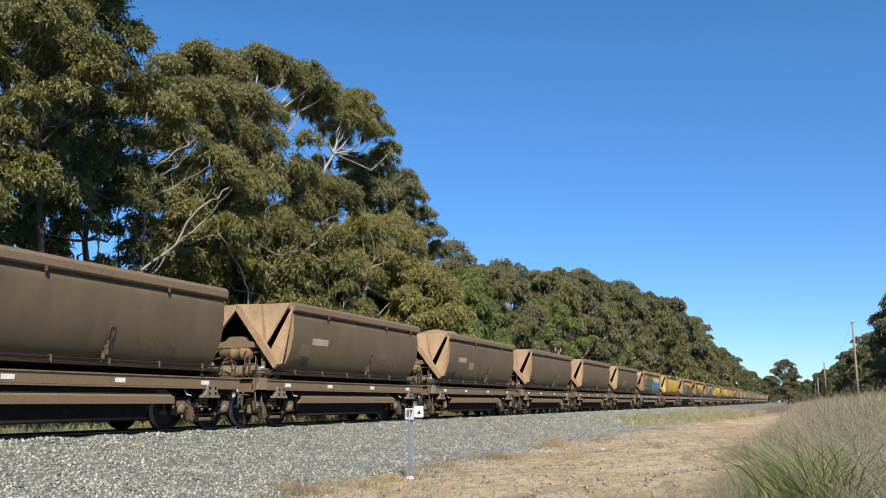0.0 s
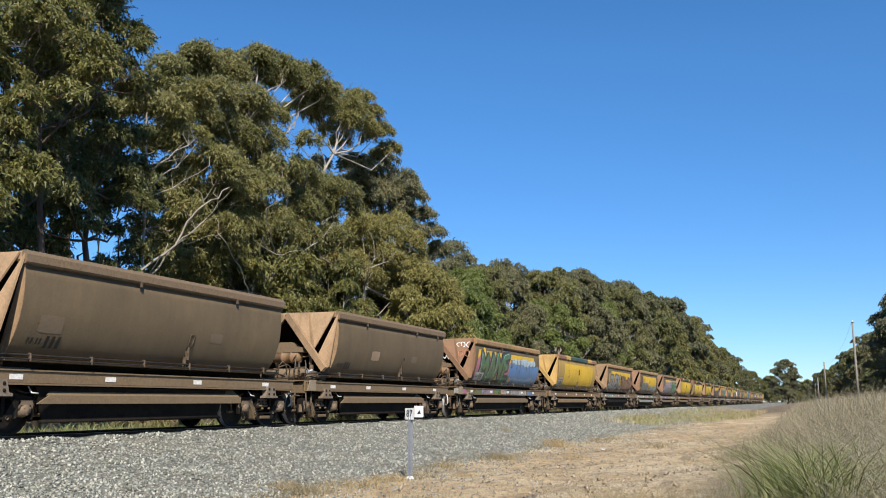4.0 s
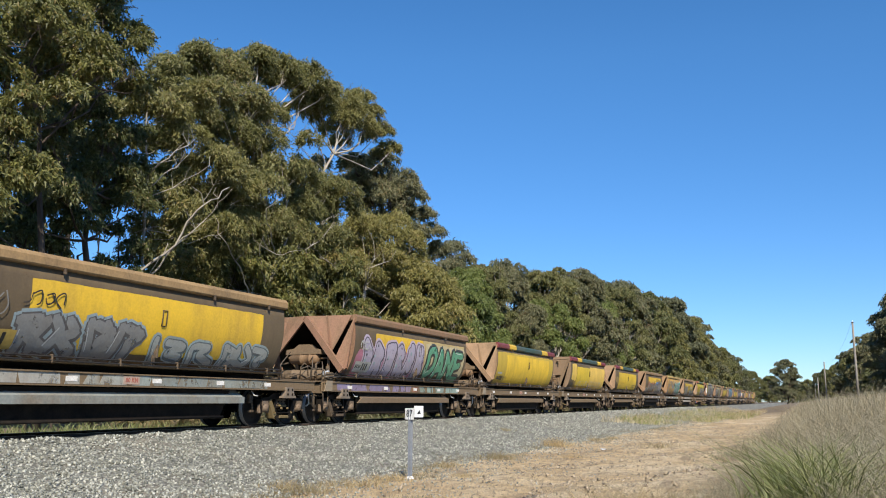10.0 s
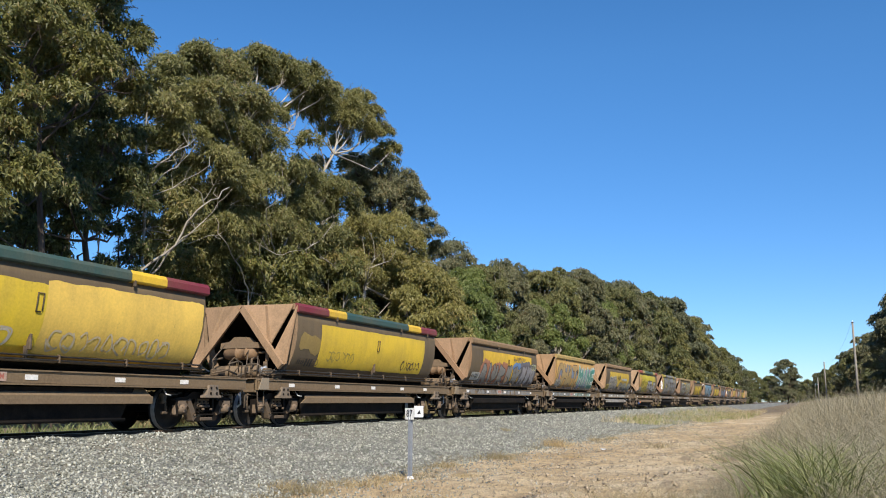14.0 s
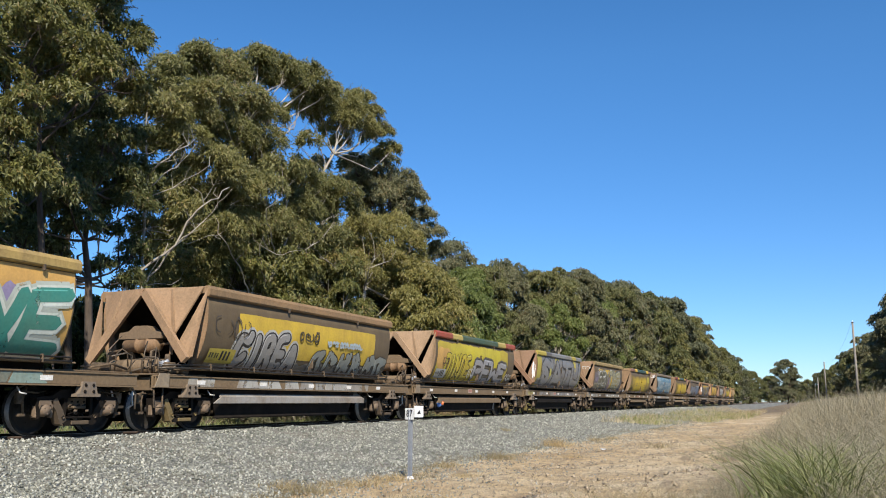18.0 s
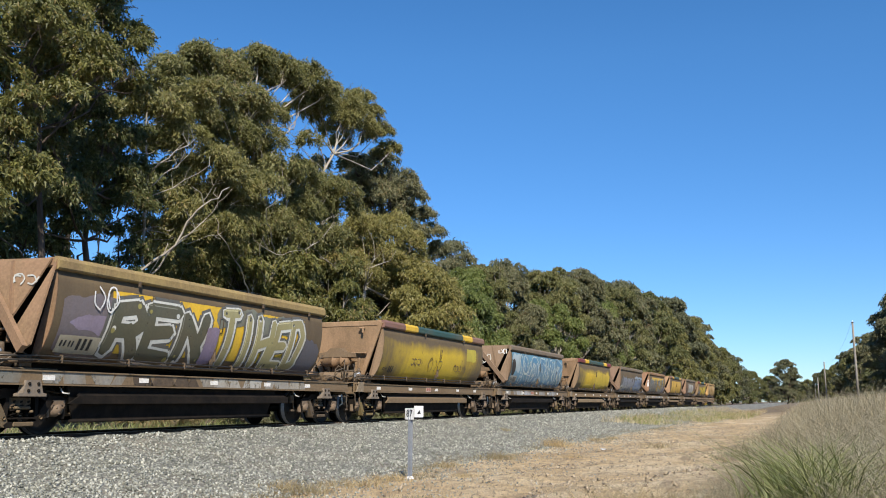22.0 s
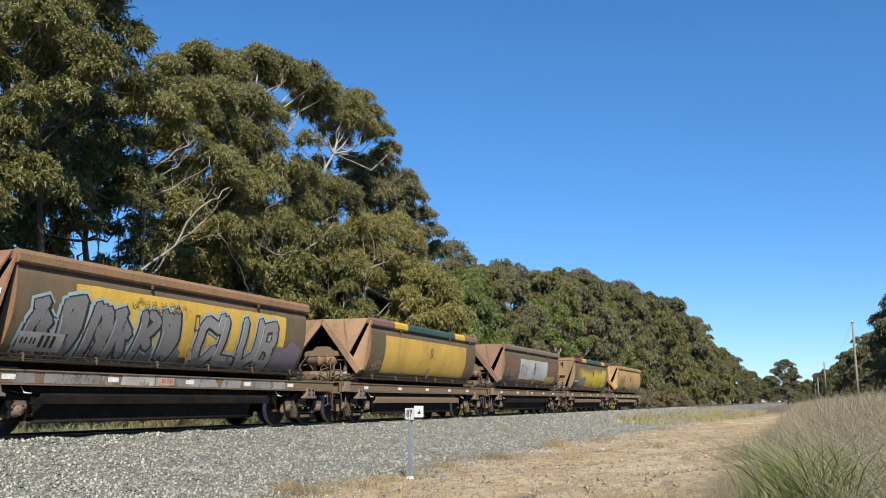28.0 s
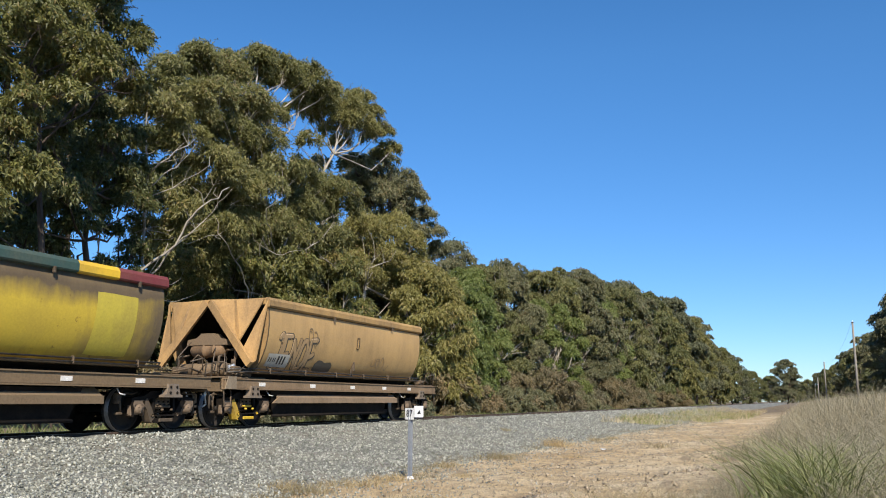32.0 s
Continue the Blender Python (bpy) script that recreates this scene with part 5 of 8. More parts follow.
def bogie(parent, x, colour, wheelsets):
    """A three-piece freight bogie; its wheelsets roll."""
    wb = 0.72
    frame_part = part("bogie", once("bolster", lambda: Shape().box((0, 0, 0.56), (0.42, 1.9, 0.26), 0.03).box((0, 0, 0.72), (0.5, 0.7, 0.08), 0.02).mesh("bolster")), M_BOGIE, parent, "cast bolster caked in dust", at=pose(x, 0, 0))

    def side_frame(s):
        y = s * 0.90
        arm, top = Shape(), Shape()
        # the casting as bars, so that its windows stay open
        top.prism([(-0.90, 0.50), (-0.56, 0.50), (-0.38, 0.62), (0.38, 0.62), (0.56, 0.50), (0.90, 0.50), (0.92, 0.60), (0.84, 0.64), (0.58, 0.66), (0.40, 0.76), (-0.40, 0.76), (-0.58, 0.66), (-0.84, 0.64), (-0.92, 0.60)], y - 0.07, y + 0.07, "y")
        top.prism([(-0.32, 0.15), (0.32, 0.15), (0.35, 0.19), (0.28, 0.24), (-0.28, 0.24), (-0.35, 0.19)], y - 0.11, y + 0.11, "y")
        top.box((0, y, 0.29), (0.52, 0.24, 0.03), 0.008)
        arm.box((0, y + s * 0.125, 0.20), (0.40, 0.03, 0.07), 0.012)
        for e in (-1, 1):
            # Lit and shaded in the colour: leading arm dusty, trailing arm and top near-black.
            leg = arm if e < 0 else top
            leg.prism([(e * 0.63, 0.56), (e * 0.50, 0.62), (e * 0.36, 0.42), (e * 0.25, 0.20), (e * 0.33, 0.15), (e * 0.40, 0.18), (e * 0.50, 0.40)][::-e], y - 0.09, y + 0.09, "y")
            top.prism([(e * 0.335, 0.26), (e * 0.27, 0.26), (e * 0.25, 0.66), (e * 0.32, 0.66)][::-e], y - 0.07, y + 0.07, "y")
            top.prism([(e * 0.92, 0.62), (e * 0.86, 0.62), (e * 0.83, 0.27), (e * 0.88, 0.27)][::-e], y - 0.08, y + 0.08, "y")
            arm.lathe([(0.0, 0.0), (0.03, 0.0), (0.03, 0.02)], Matrix.Translation((e * 0.36, y + s * 0.095, 0.30)) @ pose(0, 0, 0, 90 * -s), 8)
            arm.lathe([(0.0, 0.05), (0.022, 0.045), (0.026, 0.0)], Matrix.Translation((e * 0.13, y + s * 0.12, 0.40)) @ pose(0, 0, 0, 90 * -s), 8)
        arm.box((0.0, y + s * 0.06, 0.46), (0.30, 0.10, 0.05), 0.015)
        return top.mesh("side_frame"), arm.mesh("truss")

    def axle_box_mesh():
        sh = Shape().lathe([(0.0, 0.135), (0.05, 0.132), (0.062, 0.115), (0.088, 0.108), (0.098, 0.05), (0.115, 0.03), (0.115, -0.1)], pose(0, 0, 0, 90), 14)
        for k in range(3):
            a = 2.1 * k + 0.5
            sh.lathe([(0.0, 0.022), (0.014, 0.02), (0.017, 0.0)], pose(0.062 * math.cos(a), -0.108, 0.062 * math.sin(a), 90), 6)
        sh.prism([(-0.15, 0.07), (-0.13, 0.02), (-0.10, 0.08), (0.10, 0.08), (0.13, 0.02), (0.15, 0.07), (0.14, 0.16), (-0.14, 0.16)], -0.08, 0.09, "y")
        sh.box((0.16, 0.0, -0.02), (0.05, 0.10, 0.22), 0.015).box((-0.16, 0.0, -0.02), (0.05, 0.10, 0.22), 0.015)
        return sh.mesh("axle_box")

    for s in (-1, 1):
        both = once(("sf", s), lambda: side_frame(s))
        part("side_frame", both[0], M_UNDER, frame_part, "cast side frame, black with grime and painted shade")
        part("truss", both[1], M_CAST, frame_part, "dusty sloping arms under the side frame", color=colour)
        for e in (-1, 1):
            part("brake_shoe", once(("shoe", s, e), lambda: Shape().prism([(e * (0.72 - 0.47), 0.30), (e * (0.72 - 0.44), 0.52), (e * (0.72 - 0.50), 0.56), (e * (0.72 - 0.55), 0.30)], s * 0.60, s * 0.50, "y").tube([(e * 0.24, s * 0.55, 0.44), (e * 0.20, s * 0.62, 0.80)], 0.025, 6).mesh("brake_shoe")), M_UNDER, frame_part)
        for k in (-0.14, 0.0, 0.14):
            part("spring", once("spring", lambda: Shape().tube([(0.052 * math.cos(a * 0.9), 0.052 * math.sin(a * 0.9), 0.31 + 0.0095 * a) for a in range(0, 30, 2)], 0.016, 4).mesh("spring")), M_UNDER, frame_part, at=pose(k, s * 0.92, 0))
        for e in (-1, 1):
            part("axle_box", once("axlebox", axle_box_mesh), M_CAST, frame_part, "dusty bolted axle cap", color=(0.155, 0.112, 0.078), at=pose(e * wb, s * 0.91, WHEEL_R, 0, 0, 0 if s < 0 else 180))
            part("brake_hanger", once(("hanger", s, e), lambda: Shape().tube([(e * 0.98, s * 0.80, 0.80), (e * 1.08, s * 0.84, 0.58), (e * 1.05, s * 0.84, 0.36)], 0.022, 6).box((e * 1.12, s * 0.80, 0.62), (0.12, 0.1, 0.2), 0.02).box((e * 1.08, s * 0.82, 0.34), (0.16, 0.08, 0.06), 0.015).tube([(e * 0.60, s * 0.82, 0.74), (e * 0.80, s * 0.88, 0.70), (e * 1.1, s * 0.84, 0.72)], 0.015, 5).mesh("brake_hanger")), M_BOGIE, frame_part)
        part("brake_beam", once("brakebeam", lambda: Shape().box((-0.36, 0, 0.38), (0.09, 1.4, 0.1), 0.02).box((0.36, 0, 0.38), (0.09, 1.4, 0.1), 0.02).mesh("brake_beam")), M_UNDER, frame_part) if s < 0 else None

    def wheelset_mesh():
        sh = Shape().lathe([(0.0, -0.92), (0.065, -0.92), (0.065, 0.92), (0.0, 0.92)], pose(0, 0, 0, 90), 12)
        for s in (-1, 1):
            prof = [(0.08, 0.07), (0.15, 0.05), (0.30, 0.015), (0.36, 0.03), (0.37, 0.065), (WHEEL_R, 0.065), (WHEEL_R + 0.005, -0.03), (WHEEL_R + 0.03, -0.045), (WHEEL_R + 0.028, -0.065), (0.37, -0.065), (0.36, -0.02), (0.30, -0.03), (0.15, -0.04), (0.08, -0.07), (0.08, 0.07)]
            sh.lathe(prof, pose(0, s * 0.56, 0, 90 if s < 0 else -90), 22)
            for a in range(4):
                c = math.cos(a * math.pi / 2) * 0.23, math.sin(a * math.pi / 2) * 0.23
                sh.box((c[0], s * 0.595, c[1]), (0.05, 0.02, 0.05), 0.006)
        me = sh.mesh("wheelset")
        me.materials.append(M_TREAD)
        me.materials.append(M_WORN_TREAD)
        for p in me.polygons:
            if math.hypot(p.center.x, p.center.z) > WHEEL_R - 0.012 and abs(p.center.y) > 0.53:
                p.material_index = 1                  # the running tread is polished
        return me

    for e in (-1, 1):
        wheelsets.append((part("wheelset", once("wheelset", wheelset_mesh), M_TREAD, frame_part, "pair of worn steel wheels on an axle", at=pose(e * wb, 0, WHEEL_R)), x + e * wb))


layer = [0.005]


def take(step):
    """The next free height of a coat of paint above the sheet."""
    at = layer[0]
    layer[0] += step
    return at


def on_side(me2d, x, z, lift, tilt=0.0):
    """Bend a flat mesh, drawn in metres in its xy plane, onto the near side sheet."""
    bm = bmesh.new()
    bm.from_mesh(me2d)
    bmesh.ops.rotate(bm, cent=(0, 0, 0), matrix=Matrix.Rotation(radians(tilt), 3, "Z"), verts=bm.verts)
    bmesh.ops.translate(bm, vec=(x, z, 0), verts=bm.verts)
    for _, zz in SIDE[1:-1]:
        bmesh.ops.bisect_plane(bm, geom=bm.verts[:] + bm.edges[:] + bm.faces[:], plane_co=(0, zz, 0), plane_no=(0, 1, 0))
    for v in bm.verts:
        px, pz, up = v.co
        v.co = (px, -side_y(pz) - lift - up, pz)
    me = bpy.data.meshes.new("paint")
    bm.to_mesh(me)
    bm.free()
    me.polygons.foreach_set("use_smooth", np.ones(len(me.polygons), bool))
    return me


def flat_poly(pts):
    me = bpy.data.meshes.new("flat")
    me.from_pydata([(x, y, 0) for x, y in pts], [], [tuple(range(len(pts)))])
    return me


def wobbly(x0, x1, z0, z1, seed, rough=0.05, step=0.22, drips=0.0):
    """A painted panel with an uneven edge; drips hang from its lower edge."""
    rng = np.random.default_rng(seed)
    n = max(5, int((x1 - x0) / 0.075) + 1)
    xs = np.linspace(x0, x1, n)

    def edge():
        out = rng.normal(0, 0.12 * min(rough, 0.03), n)
        for length, share in ((1.7, 0.8), (0.75, 0.6), (0.33, 0.3)):
            out += rough * share * np.sin(xs * 2 * math.pi / length + rng.uniform(0, 6.28)) * np.sin(xs * 2.2 / length + rng.uniform(0, 6.28))
        return out

    drop = np.zeros(n)
    for _ in range(int((x1 - x0) * 5) if drips else 0):
        drop[rng.integers(1, n - 1)] = drips * rng.random()
    u = np.minimum(xs - x0, x1 - xs)
    soft = min(rough * 1.5, 0.25 * (z1 - z0)) * np.clip(1 - u / 0.2, 0, 1) ** 2
    top = np.clip(z1 + edge() - soft, 1.24, 2.685)
    low = np.clip(z0 + edge() - drop + soft, 1.235, 2.6)
    low = np.minimum(low, top - 0.02)
    return flat_poly(list(zip(xs, low)) + list(zip(xs, top))[::-1])


def tag_strokes(rng, w, h):
    """Loose hand strokes side by side in a field of w by h: lists of (x, z)."""
    n = max(2, int(round(w / (0.62 * h + 0.05))))
    cell, out = w / n, []
    for k in range(n):
        for _ in range(rng.integers(1, 3)):
            m = rng.integers(3, 6)
            ang = rng.uniform(0, 6.28) + np.cumsum(rng.uniform(0.9, 1.9, m)) * rng.choice((-1, 1))
            r = rng.uniform(0.55, 1.0, m)
            px = cell * (k + 0.5) + 0.56 * cell * r * np.cos(ang) + rng.normal(0, 0.05) * cell
            pz = h * (0.5 + 0.5 * r * np.sin(ang))
            t = np.linspace(0, m - 1.001, 5 * m)
            i = t.astype(int)
            f = t - i
            g = lambda a, j: a[np.clip(j, 0, m - 1)]
            cub = lambda a: 0.5 * (2 * g(a, i) + (g(a, i + 1) - g(a, i - 1)) * f + (2 * g(a, i - 1) - 5 * g(a, i) + 4 * g(a, i + 1) - g(a, i + 2)) * f ** 2 + (3 * g(a, i) - g(a, i - 1) - 3 * g(a, i + 1) + g(a, i + 2)) * f ** 3)
            out.append(list(zip(cub(px), cub(pz))))
    return out


# Letters as pen strokes on a five by five grid, a to e along the foot and u to y along the top.
STROKES = {"M": "aumye", "A": "awe gi", "N": "aueiy", "E": "yuae kn", "Z": "uyae", "U": "ufbdjy", "D": "uaditxu", "O": "fbdjtxvpf", "C": "ytvpfbdj", "I": "wc", "R": "auxtnk me",
           "K": "au ykle", "H": "au ey ko", "T": "uy wc", "S": "ytvpmibf", "B": "auxsmk midbc", "L": "uae", "P": "auxtnl", "W": "uagmiey", "J": "ywyjcbf", "X": "ae uy"}


def pen_lines(code, rng, cell, high, soft):
    """The strokes of one letter in metres, eased into curves where soft."""
    out = []
    for run in code.split():
        p = np.array([((ord(c) - 97) % 5 / 4 - 0.5, (ord(c) - 97) // 5 / 4 - 0.5) for c in run])
        p = (p + rng.normal(0, 0.045, p.shape)) * np.array([cell, high])
        if soft and len(p) > 2:
            for _ in range(2):
                q = np.empty((2 * len(p) - 2, 2))
                q[0::2], q[1::2] = 0.75 * p[:-1] + 0.25 * p[1:], 0.25 * p[:-1] + 0.75 * p[1:]
                q[0], q[-1] = p[0], p[-1]
                p = q
        out.append(p)
    return out


def fat_strokes(lines, r, sides=8, shift=(0.0, 0.0)):
    """A flat mesh of broad strokes: a bar for every length and a round blot at every joint, each a hair above the last."""
    v, f, up = [], [], 0.0
    for p in lines:
        p = p + np.array(shift)
        for q in p:
            k = len(v)
            v += [(q[0] + r * math.cos(2 * math.pi * j / sides), q[1] + r * math.sin(2 * math.pi * j / sides), up) for j in range(sides)]
            f.append(tuple(range(k, k + sides)))
            up += 0.000012
        for c, d in zip(p[:-1], p[1:]):
            t = (d - c) / (np.linalg.norm(d - c) + 1e-6) * r
            k = len(v)
            v += [(c[0] + t[1], c[1] - t[0], up), (d[0] + t[1], d[1] - t[0], up), (d[0] - t[1], d[1] + t[0], up), (c[0] - t[1], c[1] + t[0], up)]
            f.append((k, k + 1, k + 2, k + 3))
            up += 0.000012
    me = bpy.data.meshes.new("strokes")
    me.from_pydata(v, [], f)
    return me


def clip_side(me, cx, cz):
    """Keep a flat drawing inside the side sheet."""
    for q in me.vertices:
        q.co.x = min(max(q.co.x, -8.62 - cx), -0.06 - cx)
        q.co.y = min(max(q.co.y, 1.236 - cz), 2.69 - cz)
    return me


def draw_letters(parent, codes, x0, x1, z0, z1, fill, edge, halo, label, fat, soft, seed, dots=None, shine=None, line=None):
    rng = np.random.default_rng(seed)
    cell, high = (x1 - x0) / len(codes), z1 - z0
    low = take(0.0085 + 0.0009 * len(codes)) + 0.003
    r = fat * min(cell, high * 0.8)
    line = line or min(0.055, 0.34 * r + 0.014)
    sides = 10 if soft else 5
    for i, code in enumerate(codes):
        grow = rng.uniform(0.94, 1.12)
        lines = pen_lines(code, rng, max(0.1, cell * 1.04 - 2 * r), max(0.1, high * grow - 2 * r - 2 * line), soft)
        lean = rng.normal(0.10, 0.05)
        lines = [p + np.stack([lean * p[:, 1], 0.02 * np.sin(9 * p[:, 0])], -1) for p in lines]
        cx, cz = x0 + cell * (i + 0.5) + rng.normal(0, 0.02) * cell, (z0 + z1) / 2 + rng.normal(0, 0.015) * high
        lift = low + 0.0009 * i

        def put(name, owner, me, up, colour, lab=""):
            return part(name, on_side(clip_side(me, cx, cz), cx, cz, up), M_SPRAY, owner, lab, color=colour)

        if halo:
            put("spray_halo", parent, fat_strokes(lines, r + 1.9 * line, sides), low - 0.003, halo)
        letter = put("graffiti_letter", parent, fat_strokes(lines, r + line, sides, (0.014, -0.014)), lift, edge, label)
        put("fill", letter, fat_strokes(lines, r, sides), lift + 0.003, fill)
        for k in range(3 if dots else 0):
            q = lines[0][rng.integers(0, len(lines[0]))]
            put("dot", letter, fat_strokes([q[None] + rng.normal(0, 0.25, (1, 2)) * r], r * rng.uniform(0.2, 0.45), 10), lift + 0.0055 + 0.0003 * k, dots if k else edge)
        glint = [p[: max(2, len(p) // 3)] for p in lines[:1]]
        put("shine", letter, fat_strokes(glint, 0.010, 6, (-0.62 * r, 0.55 * r)), lift + 0.0058, shine or tuple(min(0.7, c * 1.7 + 0.08) for c in fill))


def spray_word(parent, text, x0, x1, z0, z1, fill, edge, halo=None, label="", fat=0.14, soft=False, dots=None, shine=None, line=None):
    """Fat sprayed letters with an outline, filling a field of the side sheet."""
    draw_letters(parent, [STROKES[c] for c in text], x0, x1, z0, z1, fill, edge, halo, label, fat, soft, len(text) * 31 + int(-x0 * 10), dots, shine, line)


def panel(parent, x0, x1, z0, z1, colour, seed=0, rough=0.007, name="paint_panel", label="", drips=0.0):
    part(name, on_side(wobbly(x0, x1, z0, z1, seed, rough, 0.2, drips), 0, 0, take(0.002)), M_PAINT, parent, label, color=colour)


def scrawl(parent, x, z, w, h, colour, seed, name="scrawl", label="", thick=0.025):
    """A quick spray-can scribble: one looping line."""
    rng = np.random.default_rng(seed)
    low = take(0.003)
    for q, line in enumerate(tag_strokes(rng, w, h)):
        pts = np.array(line) + np.array([x, z])
        pts[:, 1] = np.clip(pts[:, 1], 1.25, 2.66)
        n = len(pts)
        v = []
        for i in range(n):
            d = pts[min(i + 1, n - 1)] - pts[max(i - 1, 0)]
            d = d / (np.linalg.norm(d) + 1e-6)
            for e in (-1, 1):
                x2, z2 = pts[i, 0] - d[1] * e * thick / 2, pts[i, 1] + d[0] * e * thick / 2
                v.append((x2, -side_y(z2) - low - 0.00002 * i - 0.0002 * q, z2))
        part(name, Shape().add(v, [(2 * i, 2 * i + 1, 2 * i + 3, 2 * i + 2) for i in range(n - 1)], True), M_SPRAY, parent, label, color=colour)


def wagon(kind, spec, seed):
    """One bogie hopper wagon with all its parts. Returns the wagon and its rolling wheelsets."""
    long = kind == "long"
    rim = 8.72 if long else 7.46
    lead, trail = (-9.85, 1.85) if long else (-8.50, 0.98)
    b_lead, b_trail = (-8.80, 0.62) if long else (-7.55, -0.05)
    body, frame_c = spec.get("body", BROWN), spec.get("frame", DUST)
    ob = thing("hopper_wagon", spec["label"], "railway wagon", "wagons of the train")
    rng = random.Random(seed)
    K = kind
    # hopper
    part("side_sheet", once((K, "side", -1), lambda: side_sheet(rim, -1)), M_BODY, ob, spec.get("side_label", ""), color=(*body, spec.get("worn", 0.0)))
    part("side_sheet", once((K, "side", 1), lambda: side_sheet(rim, 1)), M_BODY, ob, color=(*body, spec.get("worn", 0.0)))
    stripes = spec.get("rim")
    rc = tuple(1.15 * c for c in spec.get("rim_colour", DUST))
    if stripes:
        edges = [0.0, 0.17, 0.28, 0.74, 0.85, 1.0]
        for i, c in enumerate(stripes):
            x0, x1 = -rim + rim * edges[i], -rim + rim * edges[i + 1]
            part("rim_bar", once((K, "rim", i), lambda: rim_bar(x0, x1 - 0.004, -1)), M_PAINT, ob, "painted band of the top rim", color=c)
    else:
        part("rim_bar", once((K, "rim", -1), lambda: rim_bar(-rim, 0, -1)), M_FRAME, ob, color=rc)
    part("rim_bar", once((K, "rimfar"), lambda: rim_bar(-rim, 0, 1)), M_FRAME, ob, color=rc)
    for x in (-rim, 0.0):
        part("end_rim", once((K, "endrim", x), lambda: Shape().box((x + (0.04 if x < -1 else -0.04), 0, 2.84), (0.08, 2.72, 0.16), 0.02).mesh("end_rim")), M_FRAME, ob, color=spec.get("end", rc))
    ends = spec.get("ends", "open")
    ec = spec.get("end", (0.30, 0.17, 0.09))
    for i, me in enumerate(once((K, "ends", ends), lambda: end_plates(rim, ends))):
        part("end_sheet", me, M_FRAME, ob, "dusty end sheet", color=ec)
    part("end_sheet", once((K, "trailend"), lambda: Shape().plate([(-0.05, 1.34, 2.90), (-0.25, 0.95, 1.25), (-0.25, -0.95, 1.25), (-0.05, -1.34, 2.90)], 0.03, (1, 0, 0)).mesh("end_sheet")), M_FRAME, ob, color=ec)
    for s in (-1, 1):
        part("corner_plate", once((K, "wing", s), lambda: wing(rim, s)), M_FRAME, ob, color=spec.get("wing", ec))
        if ends == "open":
            part("end_strut", once((K, "strut", s), lambda: flat_bar((-rim - 0.40, s * 0.05, 2.82), (-rim - 0.475, s * 1.25, 1.38), 0.17, 0.09, (-1, -0.21 * s, 0.1)).mesh("end_strut")), M_FRAME, ob, "sloping channel strut", color=spec.get("strut", tuple(min(0.6, 1.12 * c + 0.012) for c in ec)))
            part("end_rib", once((K, "erib", s), lambda: flat_bar((-rim - 0.20, s * 0.62, 2.86), (-rim - 0.385, s * 0.86, 1.95), 0.07, 0.05, (-1, -0.21 * s, 0.2)).mesh("end_rib")), M_FRAME, ob, color=ec)
        else:
            part("end_rib", once((K, "rib", s), lambda: flat_bar((-rim - 0.05, s * 1.33, 2.86), (-rim + 0.12, s * 0.62, 1.25), 0.13, 0.06, (-1, 0, -0.1)).mesh("end_rib")), M_FRAME, ob, color=ec)
            part("bracket", once((K, "brk", s), lambda: Shape().box((-rim - 0.05, s * 0.72, 2.70), (0.10, 0.16, 0.05), 0.012).box((-rim - 0.08, s * 0.76, 2.63), (0.04, 0.06, 0.16), 0.012).mesh("bracket")), M_FRAME, ob, "welded hook", color=ec)
            part("fold", once((K, "fold", s), lambda: Shape().box((-rim + 0.06, s * 0.45, 1.98), (0.10, 0.75, 0.05), 0.02).mesh("fold")), M_FRAME, ob, color=ec)
    # Near-black so that the open end bay looks shaded inside.
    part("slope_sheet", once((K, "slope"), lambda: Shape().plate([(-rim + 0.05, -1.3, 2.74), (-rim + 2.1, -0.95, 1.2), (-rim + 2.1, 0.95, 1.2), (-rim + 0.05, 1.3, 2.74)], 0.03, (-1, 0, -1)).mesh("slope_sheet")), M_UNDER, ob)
    part("load", once((K, "load", seed % 5), lambda: load_mesh(rim, seed % 5, 0.15 if long else 0.6)), M_LOAD, ob, "pale tan mineral load")
    tan = ("rim" in spec or "skirt" in spec or not long) and not spec.get("black")          # chute edges in dusty paint, or else in near-black steel
    # ledge, handrail pipes and latch along both sides
    for s in (-1, 1):
        part("side_ledge", once((K, "ledge", s), lambda: Shape().box((-rim / 2 + 0.1, s * 1.07, 1.205), (rim + 0.3, 0.30, 0.03), 0.008).mesh("side_ledge")), M_FRAME, ob, color=frame_c)
        for z, y in ((1.29, 1.24), (1.225, 1.25)):
            part("side_pipe", once((K, "pipe", s, z), lambda: Shape().tube([(-rim - 0.9, s * (y - 0.25), z - 0.02), (-rim - 0.1, s * y, z), (0.12, s * y, z), (0.2, s * (y - 0.12), z - 0.05)], 0.016, 6).mesh("side_pipe")), M_PIPE_DARK, ob, "thin black brake pipe along the ledge")
        for i in range(6):
            part("pipe_bracket", once((K, "pbr", s), lambda: Shape().box((0, s * 1.235, 1.255), (0.035, 0.07, 0.14), 0.008).mesh("pipe_bracket")), M_BOGIE, ob, at=pose(-0.5 - i * (rim - 0.9) / 5, 0, 0))
        for x in (-rim * 0.78, -rim * 0.32, -rim * 0.09) if seed % 2 else (-rim * 0.65, -rim * 0.25):
            part("rim_hook", once((K, "hook", s), lambda: Shape().box((0, s * 1.44, 2.69), (0.05, 0.05, 0.11), 0.01).mesh("rim_hook")), M_BOGIE, ob, at=pose(x, 0, 0))
